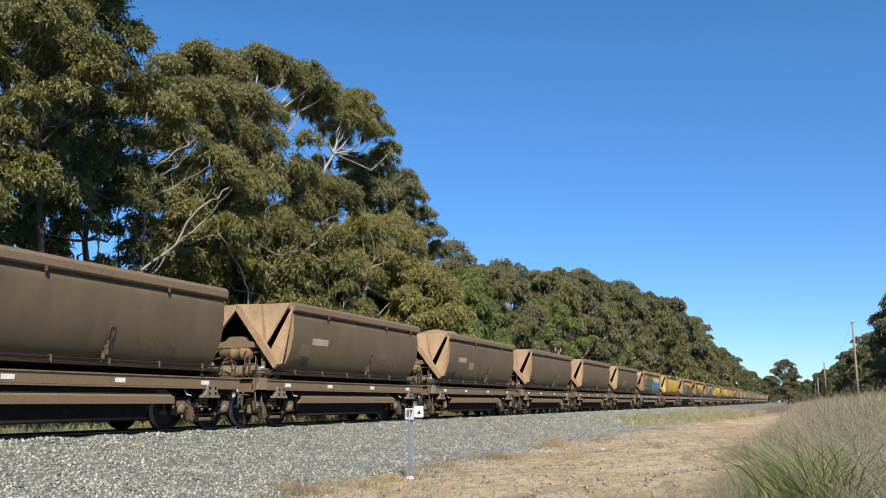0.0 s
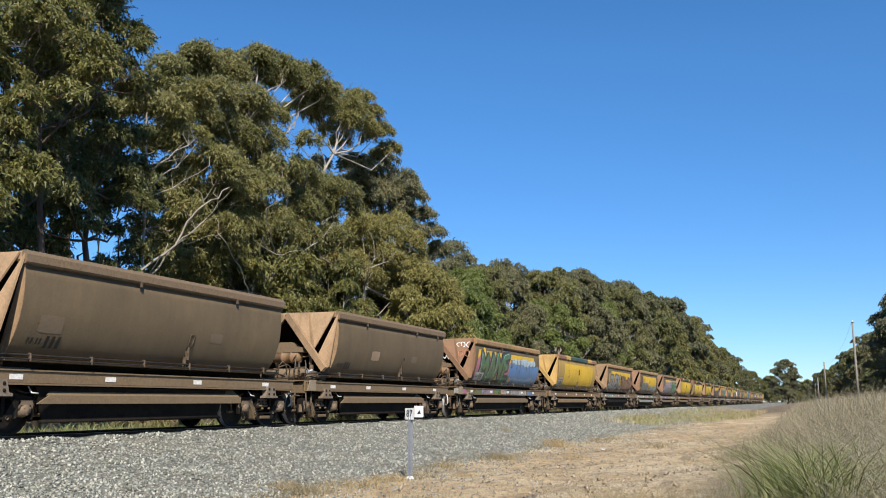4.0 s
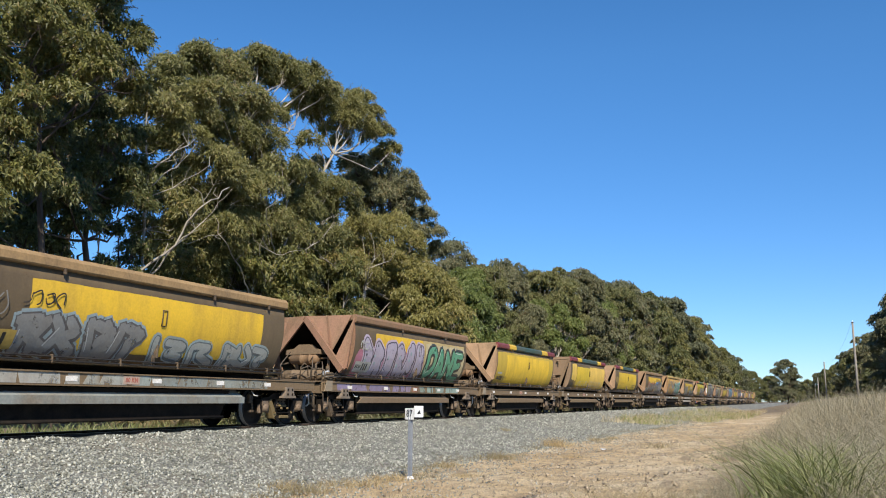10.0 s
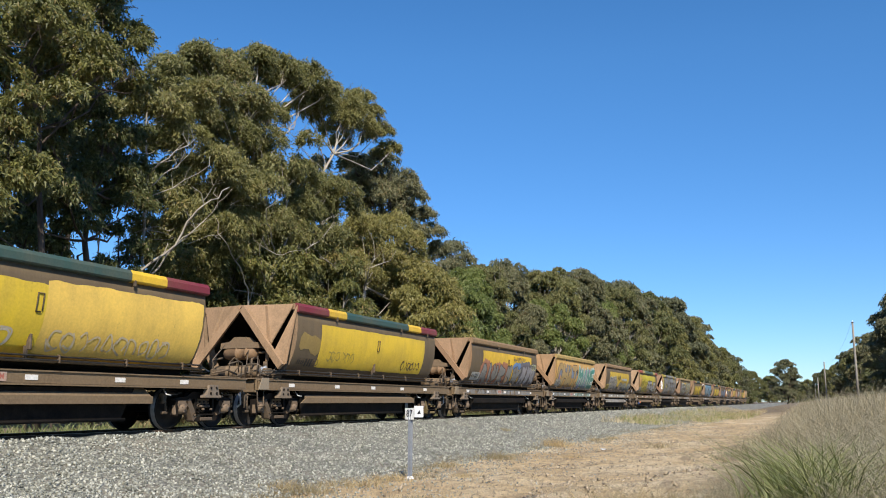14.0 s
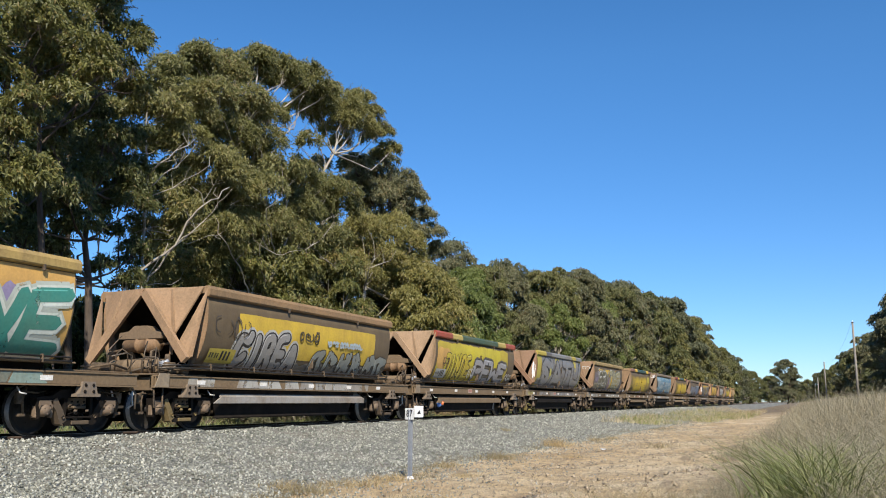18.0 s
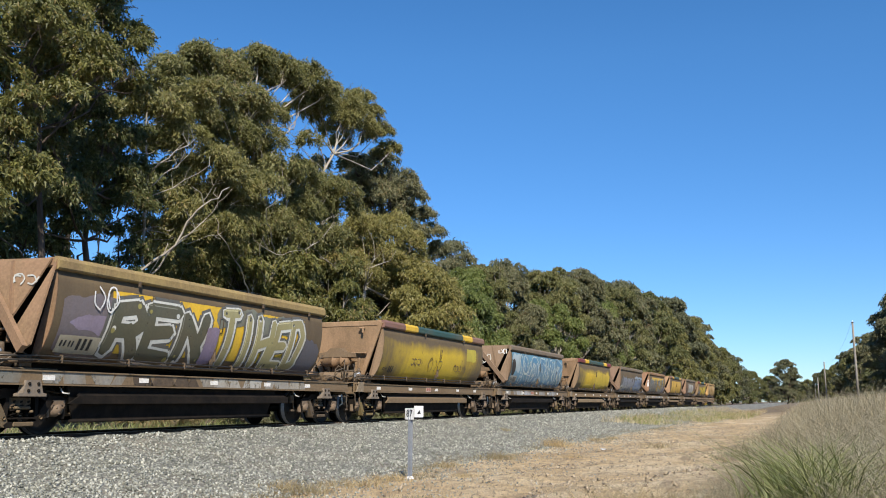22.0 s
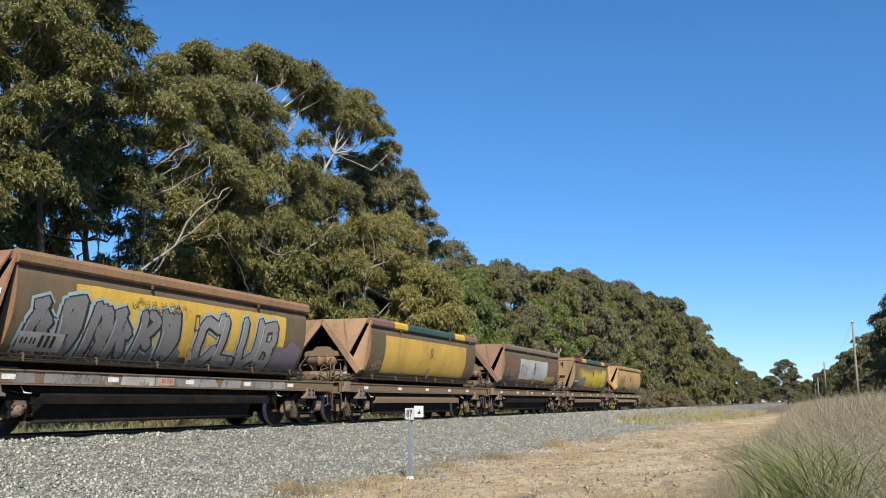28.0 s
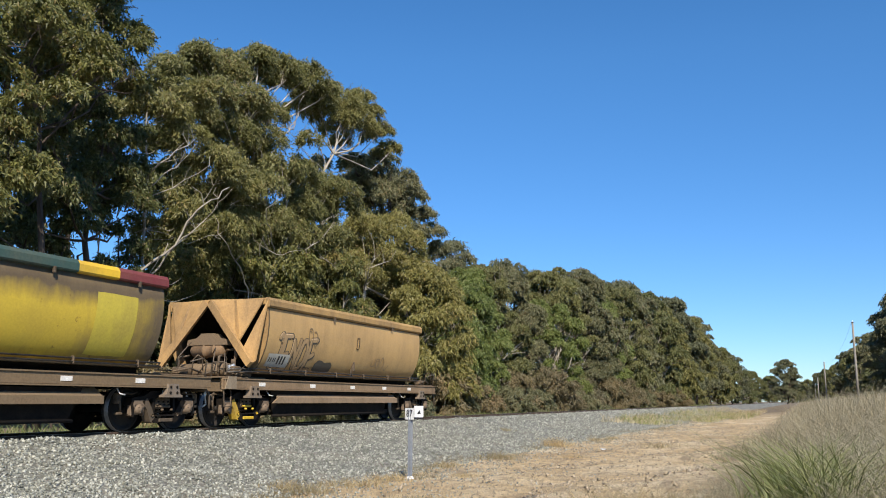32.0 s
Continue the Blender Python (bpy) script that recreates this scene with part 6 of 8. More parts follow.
        # underframe
        part("sole_bar", once((K, "sole", s), lambda: Shape().prism([(s * 1.00, 0.82), (s * 1.16, 0.82), (s * 1.16, 0.845), (s * 1.08, 0.85), (s * 1.08, 1.035), (s * 1.16, 1.04), (s * 1.16, 1.065), (s * 1.00, 1.065)], lead, trail).box(((lead + trail) / 2, s * 1.12, 0.944), (trail - lead - 0.01, 0.03, 0.19), 0.004).mesh("sole_bar")), M_FRAME, ob, spec.get("sole_label", ""), color=spec.get("sole", frame_c))
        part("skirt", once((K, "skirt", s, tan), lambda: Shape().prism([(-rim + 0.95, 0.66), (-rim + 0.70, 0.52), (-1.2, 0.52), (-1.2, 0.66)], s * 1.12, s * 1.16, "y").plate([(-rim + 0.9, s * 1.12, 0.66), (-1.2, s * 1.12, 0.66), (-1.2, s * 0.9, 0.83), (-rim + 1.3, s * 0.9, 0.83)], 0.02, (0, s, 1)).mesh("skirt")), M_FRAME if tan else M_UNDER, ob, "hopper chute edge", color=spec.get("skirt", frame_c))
        for x in (b_lead, b_trail):
            part("jacking_pad", once((K, "pad", s), lambda: Shape().prism([(-0.14, 0.90), (-0.20, 0.70), (-0.27, 0.685), (-0.27, 0.64), (0.27, 0.64), (0.27, 0.685), (0.20, 0.70), (0.14, 0.90)], s * 1.19, s * 1.06, "y").mesh("jacking_pad")), M_FRAME, ob, "grey bolted jacking bracket", color=(0.20, 0.17, 0.14), at=pose(x, 0, 0))
            for bx, bz in ((-0.09, 0.84), (0.09, 0.84), (-0.1, 0.73), (0.1, 0.73)):
                part("bolt", once(("bolt", s), lambda: Shape().lathe([(0.0, 0.012), (0.028, 0.012), (0.032, 0.0)], pose(0, 0, 0, 90 * -s), 6).mesh("bolt")), M_UNDER, ob, at=pose(x + bx, s * 1.193, bz)) if s < 0 else None
    for x in ((-8.46, -6.2, -4.06, -2.07, -0.28) if long else (-7.2, -5.15, -2.7, -0.24)):
        part("reflector", once("reflector", lambda: Shape().box((0, -1.1405, 0.945), (0.26, 0.006, 0.085), 0.002).mesh("reflector")), M_REFLECT, ob, at=pose(x, 0, 0))
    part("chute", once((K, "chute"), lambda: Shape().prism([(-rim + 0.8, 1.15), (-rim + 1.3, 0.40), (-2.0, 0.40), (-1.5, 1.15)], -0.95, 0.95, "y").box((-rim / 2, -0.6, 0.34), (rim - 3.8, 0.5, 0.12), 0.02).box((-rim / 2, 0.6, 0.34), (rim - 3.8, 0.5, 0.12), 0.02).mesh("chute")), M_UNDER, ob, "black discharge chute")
    # Added plates close the underside; its shade is in their near-black colour.
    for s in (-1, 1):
        part("discharge_door", once((K, "ddoor", s), lambda: Shape().plate([(-rim + 0.75, s * 1.05, 0.80), (-rim + 1.0, s * 0.98, 0.20), (-1.85, s * 0.98, 0.20), (-1.6, s * 1.05, 0.80)][::-s], 0.03, (0, s, 0)).tube([(-rim + 0.9, s * 1.0, 0.23), (-1.75, s * 1.0, 0.23)], 0.03, 6).mesh("discharge_door")), M_UNDER, ob, "discharge door, black with grime and painted shade")
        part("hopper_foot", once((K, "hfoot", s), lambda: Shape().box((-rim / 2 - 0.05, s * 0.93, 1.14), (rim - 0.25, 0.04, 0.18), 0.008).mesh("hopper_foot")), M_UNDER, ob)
    part("step_plate", once((K, "stepplate"), lambda: Shape().prism([(lead - 0.06, 0.83), (lead + 0.34, 0.83), (lead + 0.34, 1.10), (lead + 0.06, 1.10)], -1.185, -1.165, "y").mesh("step_plate")), M_FRAME, ob, "pale slanted step plate", color=(0.30, 0.25, 0.18))
    part("release_handle", once((K, "rel"), lambda: Shape().tube([(-rim + 0.62, -1.02, 0.80), (-rim + 0.62, -1.10, 0.70), (-rim + 0.72, -1.14, 0.69)], 0.013, 6).mesh("release_handle")), M_HOSE, ob, "pale release handle")
    part("release_handle", once((K, "rel2"), lambda: Shape().tube([(-0.75, -1.02, 0.80), (-0.75, -1.10, 0.70), (-0.66, -1.14, 0.68)], 0.013, 6).mesh("release_handle")), M_HOSE, ob, "pale release handle")
    if long and seed % 3 != 1:
        plate = part("speed_plate", once("spd", lambda: Shape().box((-4.75, -1.1405, 0.945), (0.42, 0.006, 0.15), 0.002).mesh("speed_plate")), M_PLATE, ob, "faded pink speed plate with red letters")
        part("letters", once("spdtext", lambda: glyphs("80 KM", 0.12, 0.001, 0.003)), M_RED, plate, at=pose(-4.75, -1.1455, 0.945, 90, 0, 0))
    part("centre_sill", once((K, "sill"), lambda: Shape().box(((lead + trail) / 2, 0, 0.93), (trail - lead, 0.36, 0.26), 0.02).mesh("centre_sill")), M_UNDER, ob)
    for x in (lead + 0.05, trail - 0.05):
        part("end_beam", once((K, "beam", x), lambda: Shape().box((x, 0, 0.90), (0.10, 2.1, 0.28), 0.02).box((x, 0, 1.075), (0.3, 2.1, 0.02), 0.004).mesh("end_beam")), M_FRAME, ob, color=(0.11, 0.078, 0.046))
    # end platform gear
    p0, c0 = lead + 0.1, -rim - 0.22
    part("end_platform", once((K, "plat"), lambda: Shape().box((p0 + 0.75, 0, 1.085), (1.6, 2.1, 0.03), 0.006).mesh("end_platform")), M_FRAME, ob, color=(0.11, 0.078, 0.046))
    part("end_platform", once((K, "plat2"), lambda: Shape().box(((trail - 0.3) / 2, 0, 1.085), (trail + 0.2, 2.1, 0.03), 0.006).mesh("end_platform")), M_FRAME, ob, color=(0.11, 0.078, 0.046))
    part("hand_brake", once((K, "hbrake"), lambda: Shape().tube([(trail - 0.35, -0.9, 1.1), (trail - 0.38, -0.95, 1.42), (trail - 0.30, -1.0, 1.52), (trail - 0.18, -1.02, 1.46), (trail - 0.14, -1.02, 1.2)], 0.014, 6).box((trail - 0.6, -0.8, 1.18), (0.3, 0.22, 0.16), 0.03).tube([(trail - 1.0, -0.95, 1.16), (trail - 0.5, -0.98, 1.24), (trail - 0.05, -0.9, 1.16)], 0.022, 6).mesh("hand_brake")), M_BOGIE, ob, "hand brake rods on the end deck")
    cylinder = part("brake_cylinder", once((K, "bcyl"), lambda: Shape().lathe([(0.0, -0.48), (0.10, -0.48), (0.13, -0.45), (0.13, -0.40), (0.155, -0.38), (0.155, -0.12), (0.175, -0.11), (0.175, -0.07), (0.155, -0.06), (0.155, 0.16), (0.175, 0.17), (0.175, 0.21), (0.155, 0.22), (0.155, 0.38), (0.12, 0.42), (0.0, 0.44)], pose(c0, 0.0, 1.72, 90, 0, 0), 18).tube([(c0, -0.46, 1.72), (c0 - 0.02, -0.74, 1.74)], 0.025, 8).box((c0 - 0.03, -0.74, 1.66), (0.06, 0.08, 0.32), 0.02).mesh("brake_cylinder")), M_FRAME, ob, "rust-brown ribbed brake cylinder", color=(0.22, 0.125, 0.062))
    part("hood", once((K, "hood"), lambda: Shape().prism([(-0.56, 1.84), (0.56, 1.84), (0.54, 1.97), (0.30, 2.0), (0.16, 2.11), (-0.16, 2.11), (-0.30, 2.0), (-0.54, 1.97)], c0 - 0.13, c0 + 0.15).mesh("hood")), M_FRAME, cylinder, "dusty hat-shaped cover plate", color=(0.165, 0.115, 0.07))
    for y in (-0.3, 0.25):
        part("bracket", once((K, "cylfoot", y), lambda: Shape().box((c0, y, 1.50), (0.16, 0.08, 0.36), 0.015).mesh("bracket")), M_UNDER, cylinder)
    part("air_reservoir", once((K, "resv"), lambda: Shape().lathe([(0.0, -0.74), (0.11, -0.72), (0.15, -0.64), (0.15, -0.3), (0.16, -0.29), (0.16, -0.25), (0.15, -0.24), (0.15, 0.64), (0.11, 0.72), (0.0, 0.74)], pose(c0 - 0.08, 0.05, 1.27, 90, 0, 0), 18).mesh("air_reservoir")), M_FRAME, ob, "dusty tan air reservoir", color=(0.14, 0.10, 0.063))
    for k, pts in enumerate((((0.05, -0.95, 1.1), (0.02, -1.0, 1.45), (0.12, -0.92, 1.60), (0.30, -0.85, 1.50), (0.32, -0.80, 1.2)), ((0.2, -0.55, 1.1), (0.16, -0.6, 1.5), (0.35, -0.5, 1.75), (0.45, -0.35, 1.62)), ((0.1, -0.2, 1.12), (0.14, -0.4, 1.38), (0.3, -0.75, 1.42), (0.6, -0.95, 1.3)), ((0.3, 0.4, 1.1), (0.25, 0.45, 1.55), (0.5, 0.3, 1.9)), ((0.4, -1.0, 1.12), (0.75, -1.05, 1.38), (1.1, -1.02, 1.2)))):
        part("air_pipe", once((K, "apipe", k), lambda: Shape().tube([(p0 + a, b, c) for a, b, c in pts], 0.013, 6).mesh("air_pipe")), M_PIPE, ob, "thin bent air pipe")
    for k, (a, b, c) in enumerate(((0.45, -0.82, 1.30), (0.78, -0.62, 1.24))):
        part("air_valve", once((K, "aval", k), lambda: Shape().box((p0 + a, b, c), (0.13, 0.12, 0.14), 0.03).lathe([(0.0, 0.14), (0.035, 0.14), (0.05, 0.05), (0.05, -0.05)], pose(p0 + a, b, c, 60, 0, 20), 8).box((p0 + a + 0.03, b - 0.07, c - 0.02), (0.05, 0.06, 0.06), 0.015).mesh("air_valve")), M_GALV, ob, "bright metal air valve")
    for s in (-0.6, 0.5):
        part("gear_stand", once((K, "stand", s), lambda: Shape().tube([(p0 + 0.35, s, 1.1), (p0 + 0.35, s, 1.55), (p0 + 0.6, s * 0.85, 1.6)], 0.028, 6).mesh("gear_stand")), M_BOGIE, ob)
    part("valve_box", once((K, "valve"), lambda: Shape().box((p0 + 0.55, -0.85, 1.22), (0.3, 0.25, 0.24), 0.03).lathe([(0.0, 0.1), (0.05, 0.1), (0.06, 0.0), (0.06, -0.1)], pose(p0 + 0.55, -0.85, 1.40), 10).mesh("valve_box")), M_BOGIE, ob)
    part("valve_box", once((K, "valve2"), lambda: Shape().box((p0 + 0.95, -0.9, 1.2), (0.24, 0.2, 0.2), 0.03).mesh("valve_box")), M_PIPE, ob)
    part("brake_rod", once((K, "rod"), lambda: Shape().tube([(p0 + 0.1, -0.95, 1.16), (p0 + 0.7, -1.0, 1.2), (p0 + 1.3, -1.12, 1.22)], 0.03, 6).mesh("brake_rod")), M_BOGIE, ob)
    part("brake_rod", once((K, "rod2"), lambda: Shape().tube([(p0 + 0.15, -0.3, 1.15), (p0 + 0.5, -0.7, 1.3), (p0 + 1.0, -1.0, 1.28)], 0.022, 6).mesh("brake_rod")), M_PIPE, ob)
    part("grab_rail", once((K, "grab"), lambda: Shape().tube([(p0 + 0.1, -1.02, 1.07), (p0 + 0.08, -1.02, 1.38), (p0 + 0.1, -0.94, 1.42), (p0 + 0.1, -0.66, 1.42), (p0 + 0.1, -0.6, 1.36), (p0 + 0.1, -0.6, 1.07)], 0.016, 6).mesh("grab_rail")), M_PIPE, ob, "bent grab rail")
    part("grab_rail", once((K, "grab2"), lambda: Shape().tube([(trail - 0.2, -1.12, 1.05), (trail - 0.18, -1.14, 1.40), (trail - 0.35, -1.16, 1.44), (trail - 0.75, -1.18, 1.36)], 0.015, 6).mesh("grab_rail")), M_PIPE, ob, "bent grab rail")
    part("ladder_step", once((K, "step"), lambda: Shape().tube([(lead + 0.05, -1.06, 0.85), (lead + 0.05, -1.08, 0.45), (lead + 0.3, -1.08, 0.45), (lead + 0.3, -1.06, 0.85)], 0.018, 6).mesh("ladder_step")), M_BOGIE, ob)
    part("brake_lever", once((K, "lever"), lambda: Shape().tube([(trail - 0.1, -1.0, 0.95), (trail + 0.06, -1.06, 0.7), (trail + 0.04, -1.08, 0.42)], 0.02, 6).mesh("brake_lever")), M_PIPE, ob)
    mid = -rim * 0.5 + 0.1 if long else -rim * 0.43
    part("door_latch", once((K, "latch"), lambda: Shape().box((mid, -1.245, 1.50), (0.05, 0.09, 0.26), 0.012).box((mid - 0.02, -1.2, 1.34), (0.045, 0.07, 0.2), 0.01).mesh("door_latch")), M_BOGIE, ob, "dark latch bracket")
    drop = 0.0 if long else -0.40
    part("step_loop", once((K, "loop"), lambda: Shape().tube([(mid + a, -side_y(z + drop) - 0.02, z + drop) for a, z in ((0.06, 1.98), (-0.04, 1.98), (-0.04, 2.13), (-0.04, 2.28), (0.08, 2.28), (0.08, 2.14), (0.08, 2.0))], 0.012, 5).mesh("step_loop")), M_BOGIE, ob)
    # couplers
    for x, d in ((lead, -1), (trail, 1)):
        part("coupler", once((K, "cpl", d), lambda: Shape().box((x + d * 0.30, 0, 0.87), (0.65, 0.14, 0.16), 0.02).box((x + d * 0.62, 0.03 * d, 0.87), (0.24, 0.26, 0.30), 0.05).mesh("coupler")), M_BOGIE, ob)
        part("brake_hose", once((K, "hose", d), lambda: Shape().tube([(x + d * 0.1, -0.35 + 0.25 * d, 0.88), (x + d * 0.24, -0.55 + 0.25 * d, 0.78), (x + d * 0.27, -0.58 + 0.25 * d, 0.62), (x + d * 0.22, -0.56 + 0.25 * d, 0.50), (x + d * 0.30, -0.52 + 0.25 * d, 0.44)], 0.019, 7).mesh("brake_hose")), M_HOSE, ob, "pale brake hose")
    wheelsets = []
    for i, x in enumerate((b_lead, b_trail)):
        bogie(ob, x, spec.get("bogie", (CASTS[seed % 4], CASTS[(seed * 3 + 1) % 4]))[i], wheelsets)
    if spec.get("litter"):
        bag = Shape().lathe([(0.0, 0.16), (0.05, 0.15), (0.10, 0.09), (0.09, 0.02), (0.11, -0.06), (0.07, -0.14), (0.0, -0.16)], pose(b_lead + 1.22, -1.05, 0.52, 12, 8, 0), 11)
        part("litter_bag", bag, M_SPRAY, ob, "crumpled blue plastic bag caught on the bogie", color=(0.10, 0.24, 0.62))
        part("litter_bag", Shape().lathe([(0.0, 0.07), (0.06, 0.04), (0.05, -0.04), (0.0, -0.07)], pose(b_lead + 1.26, -1.16, 0.50, 0, 15, 0), 9), M_SPRAY, ob, "orange print on the bag", color=(0.60, 0.16, 0.05))
    layer[0] = 0.005
    for draw in spec.get("art", ()):
        draw(ob)
    # number board: bars for its characters, small ones then large ones
    nx = -rim + 0.72
    if spec.get("board", True):
        panel(ob, nx - 0.46, nx + 0.46, 1.36, 1.66, spec.get("board_colour", PALE), seed, 0.004, "number_board", "pale number board with dark bars")
    top = take(0.002) + 0.002
    for i, (dx, wide, tall) in enumerate(((-0.38, 0.05, 0.10), (-0.30, 0.05, 0.10), (-0.20, 0.045, 0.10), (-0.13, 0.045, 0.10), (0.0, 0.075, 0.19), (0.12, 0.075, 0.19), (0.24, 0.075, 0.19))):
        x, z = nx + dx, 1.52
        part("number_bar", on_side(flat_poly([(x - wide / 2, z - tall / 2), (x + wide / 2 - 0.01, z - tall / 2), (x + wide / 2, z + tall / 2), (x - wide / 2 + 0.01, z + tall / 2)]), 0, 0, top), M_BLACK, ob)
    return ob, wheelsets


def blob_row(parent, n, x0, x1, z0, z1, fill, edge, seed, halo=None, sharp=False, label="", dots=None, fat=0.16, line=None):
    """A row of sprayed letter-like forms that spell nothing."""
    rng = np.random.default_rng(seed)
    forms = []
    for _ in range(n):
        stem = rng.choice(list("ab")) + rng.choice(list("klpq")) + rng.choice(list("uv"))
        arm = rng.choice(list("uvw")) + rng.choice(list("stnx")) + rng.choice(list("lm")) + rng.choice(list("dein"))
        forms.append(stem + " " + arm + ((" " + rng.choice(list("cd")) + rng.choice(list("no")) + rng.choice(list("xy"))) if rng.random() < 0.55 else ""))
    draw_letters(parent, forms, x0, x1, z0, z1, fill, edge, halo, label, fat, not sharp, seed, dots, None, line)


def end_scrawl(parent, rim, u0, u1, z0, z1, colour, seed):
    """A sprayed tag on the leading end sheet."""
    rng = np.random.default_rng(seed)
    a, b = Vector((-rim, -1.40, 0)), Vector((-rim - 0.30, -0.02, 0))
    off = Vector((-0.977, -0.213, 0)) * 0.02
    for line in tag_strokes(rng, abs(u1 - u0) * 1.41, z1 - z0):
        spots = [a.lerp(b, max(u0, u1) - px / 1.41) + off + Vector((-0.267 * (2.9 - z0 - pz), 0, z0 + pz)) for px, pz in line]
        n, v = len(spots), []
        for i in range(n):
            d = (spots[min(i + 1, n - 1)] - spots[max(i - 1, 0)]).normalized()
            w = d.cross(Vector((-0.977, -0.213, 0))).normalized() * 0.013
            v += [spots[i] - w, spots[i] + w]
        part("scrawl", Shape().add(v, [(2 * i, 2 * i + 1, 2 * i + 3, 2 * i + 2) for i in range(n - 1)]), M_SPRAY, parent, "thin sprayed tag", color=colour)


def sole_patch(parent, x0, x1, colour):
    """Sprayed letter feet that run over the sole bar: slanted pieces in uneven tones."""
    rng = random.Random(int(-x0 * 100))
    x = x0
    while x < x1 - 0.05:
        end = min(x1, x + rng.uniform(0.35, 0.95))
        if x1 - end < 0.2:
            end = x1
        a, b = rng.uniform(-0.07, 0.07), rng.uniform(-0.07, 0.07)
        tone = rng.uniform(0.7, 1.2)
        part("sole_paint", Shape().prism([(x + 0.02 + a, 0.853), (end - 0.02 + b, 0.853), (end - 0.02 - b, 1.033), (x + 0.02 - a, 1.033)], -1.139, -1.134, "y"), M_SOLE, parent, color=tuple(min(0.7, tone * c) for c in colour))
        x = end + (rng.uniform(0.04, 0.2) if rng.random() < 0.4 else 0.0)


def P(*a, **k):
    return lambda ob: panel(ob, *a, **k)


def W(*a, **k):
    return lambda ob: spray_word(ob, *a, **k)


def S(*a, **k):
    return lambda ob: scrawl(ob, *a, **k)


def B(*a, **k):
    return lambda ob: blob_row(ob, *a, **k)


def E(*a):
    return lambda ob: end_scrawl(ob, 8.72, *a)


def K(*rows):
    def draw(ob):
        for x0, x1, c in rows:
            sole_patch(ob, x0, x1, c)
    return draw


STD = P(-7.4, -0.92, 1.42, 2.51, YELLOW)                       # the usual yellow panel
STRIPES = (MAROON, YELLOW, GREEN, YELLOW, MAROON)
FADED = ((0.20, 0.10, 0.08), YELLOW, GREEN, YELLOW, (0.22, 0.12, 0.08))
RUST_END, TAN_END, GOLD = (0.26, 0.125, 0.065), (0.36, 0.22, 0.12), (0.54, 0.33, 0.085)
BROWN_LABEL = "dusty brown bogie hopper wagon heaped with tan load"
FADEDWHITE = (0.145, 0.108, 0.07)
SHORT = [dict(label=BROWN_LABEL, end=(0.42, 0.27, 0.15), rim_colour=(0.14, 0.10, 0.065), board=False,
              art=[a for a in (P(-2.6, -2.2, 1.75, 1.95, FADEDWHITE), P(-5.35, -4.85, 1.72, 1.98, (0.34, 0.24, 0.16), name="notice_plate"),
                              P(-6.5, -5.7, 1.95, 2.12, (0.4, 0.33, 0.24), name="notice_plate"), S(-2.6, 1.45, 1.2, 0.3, FADEDWHITE, 5), P(-7.0, -6.5, 1.66, 1.95, FADEDWHITE)) if random.random() < 0.6]) for _ in range(6)]

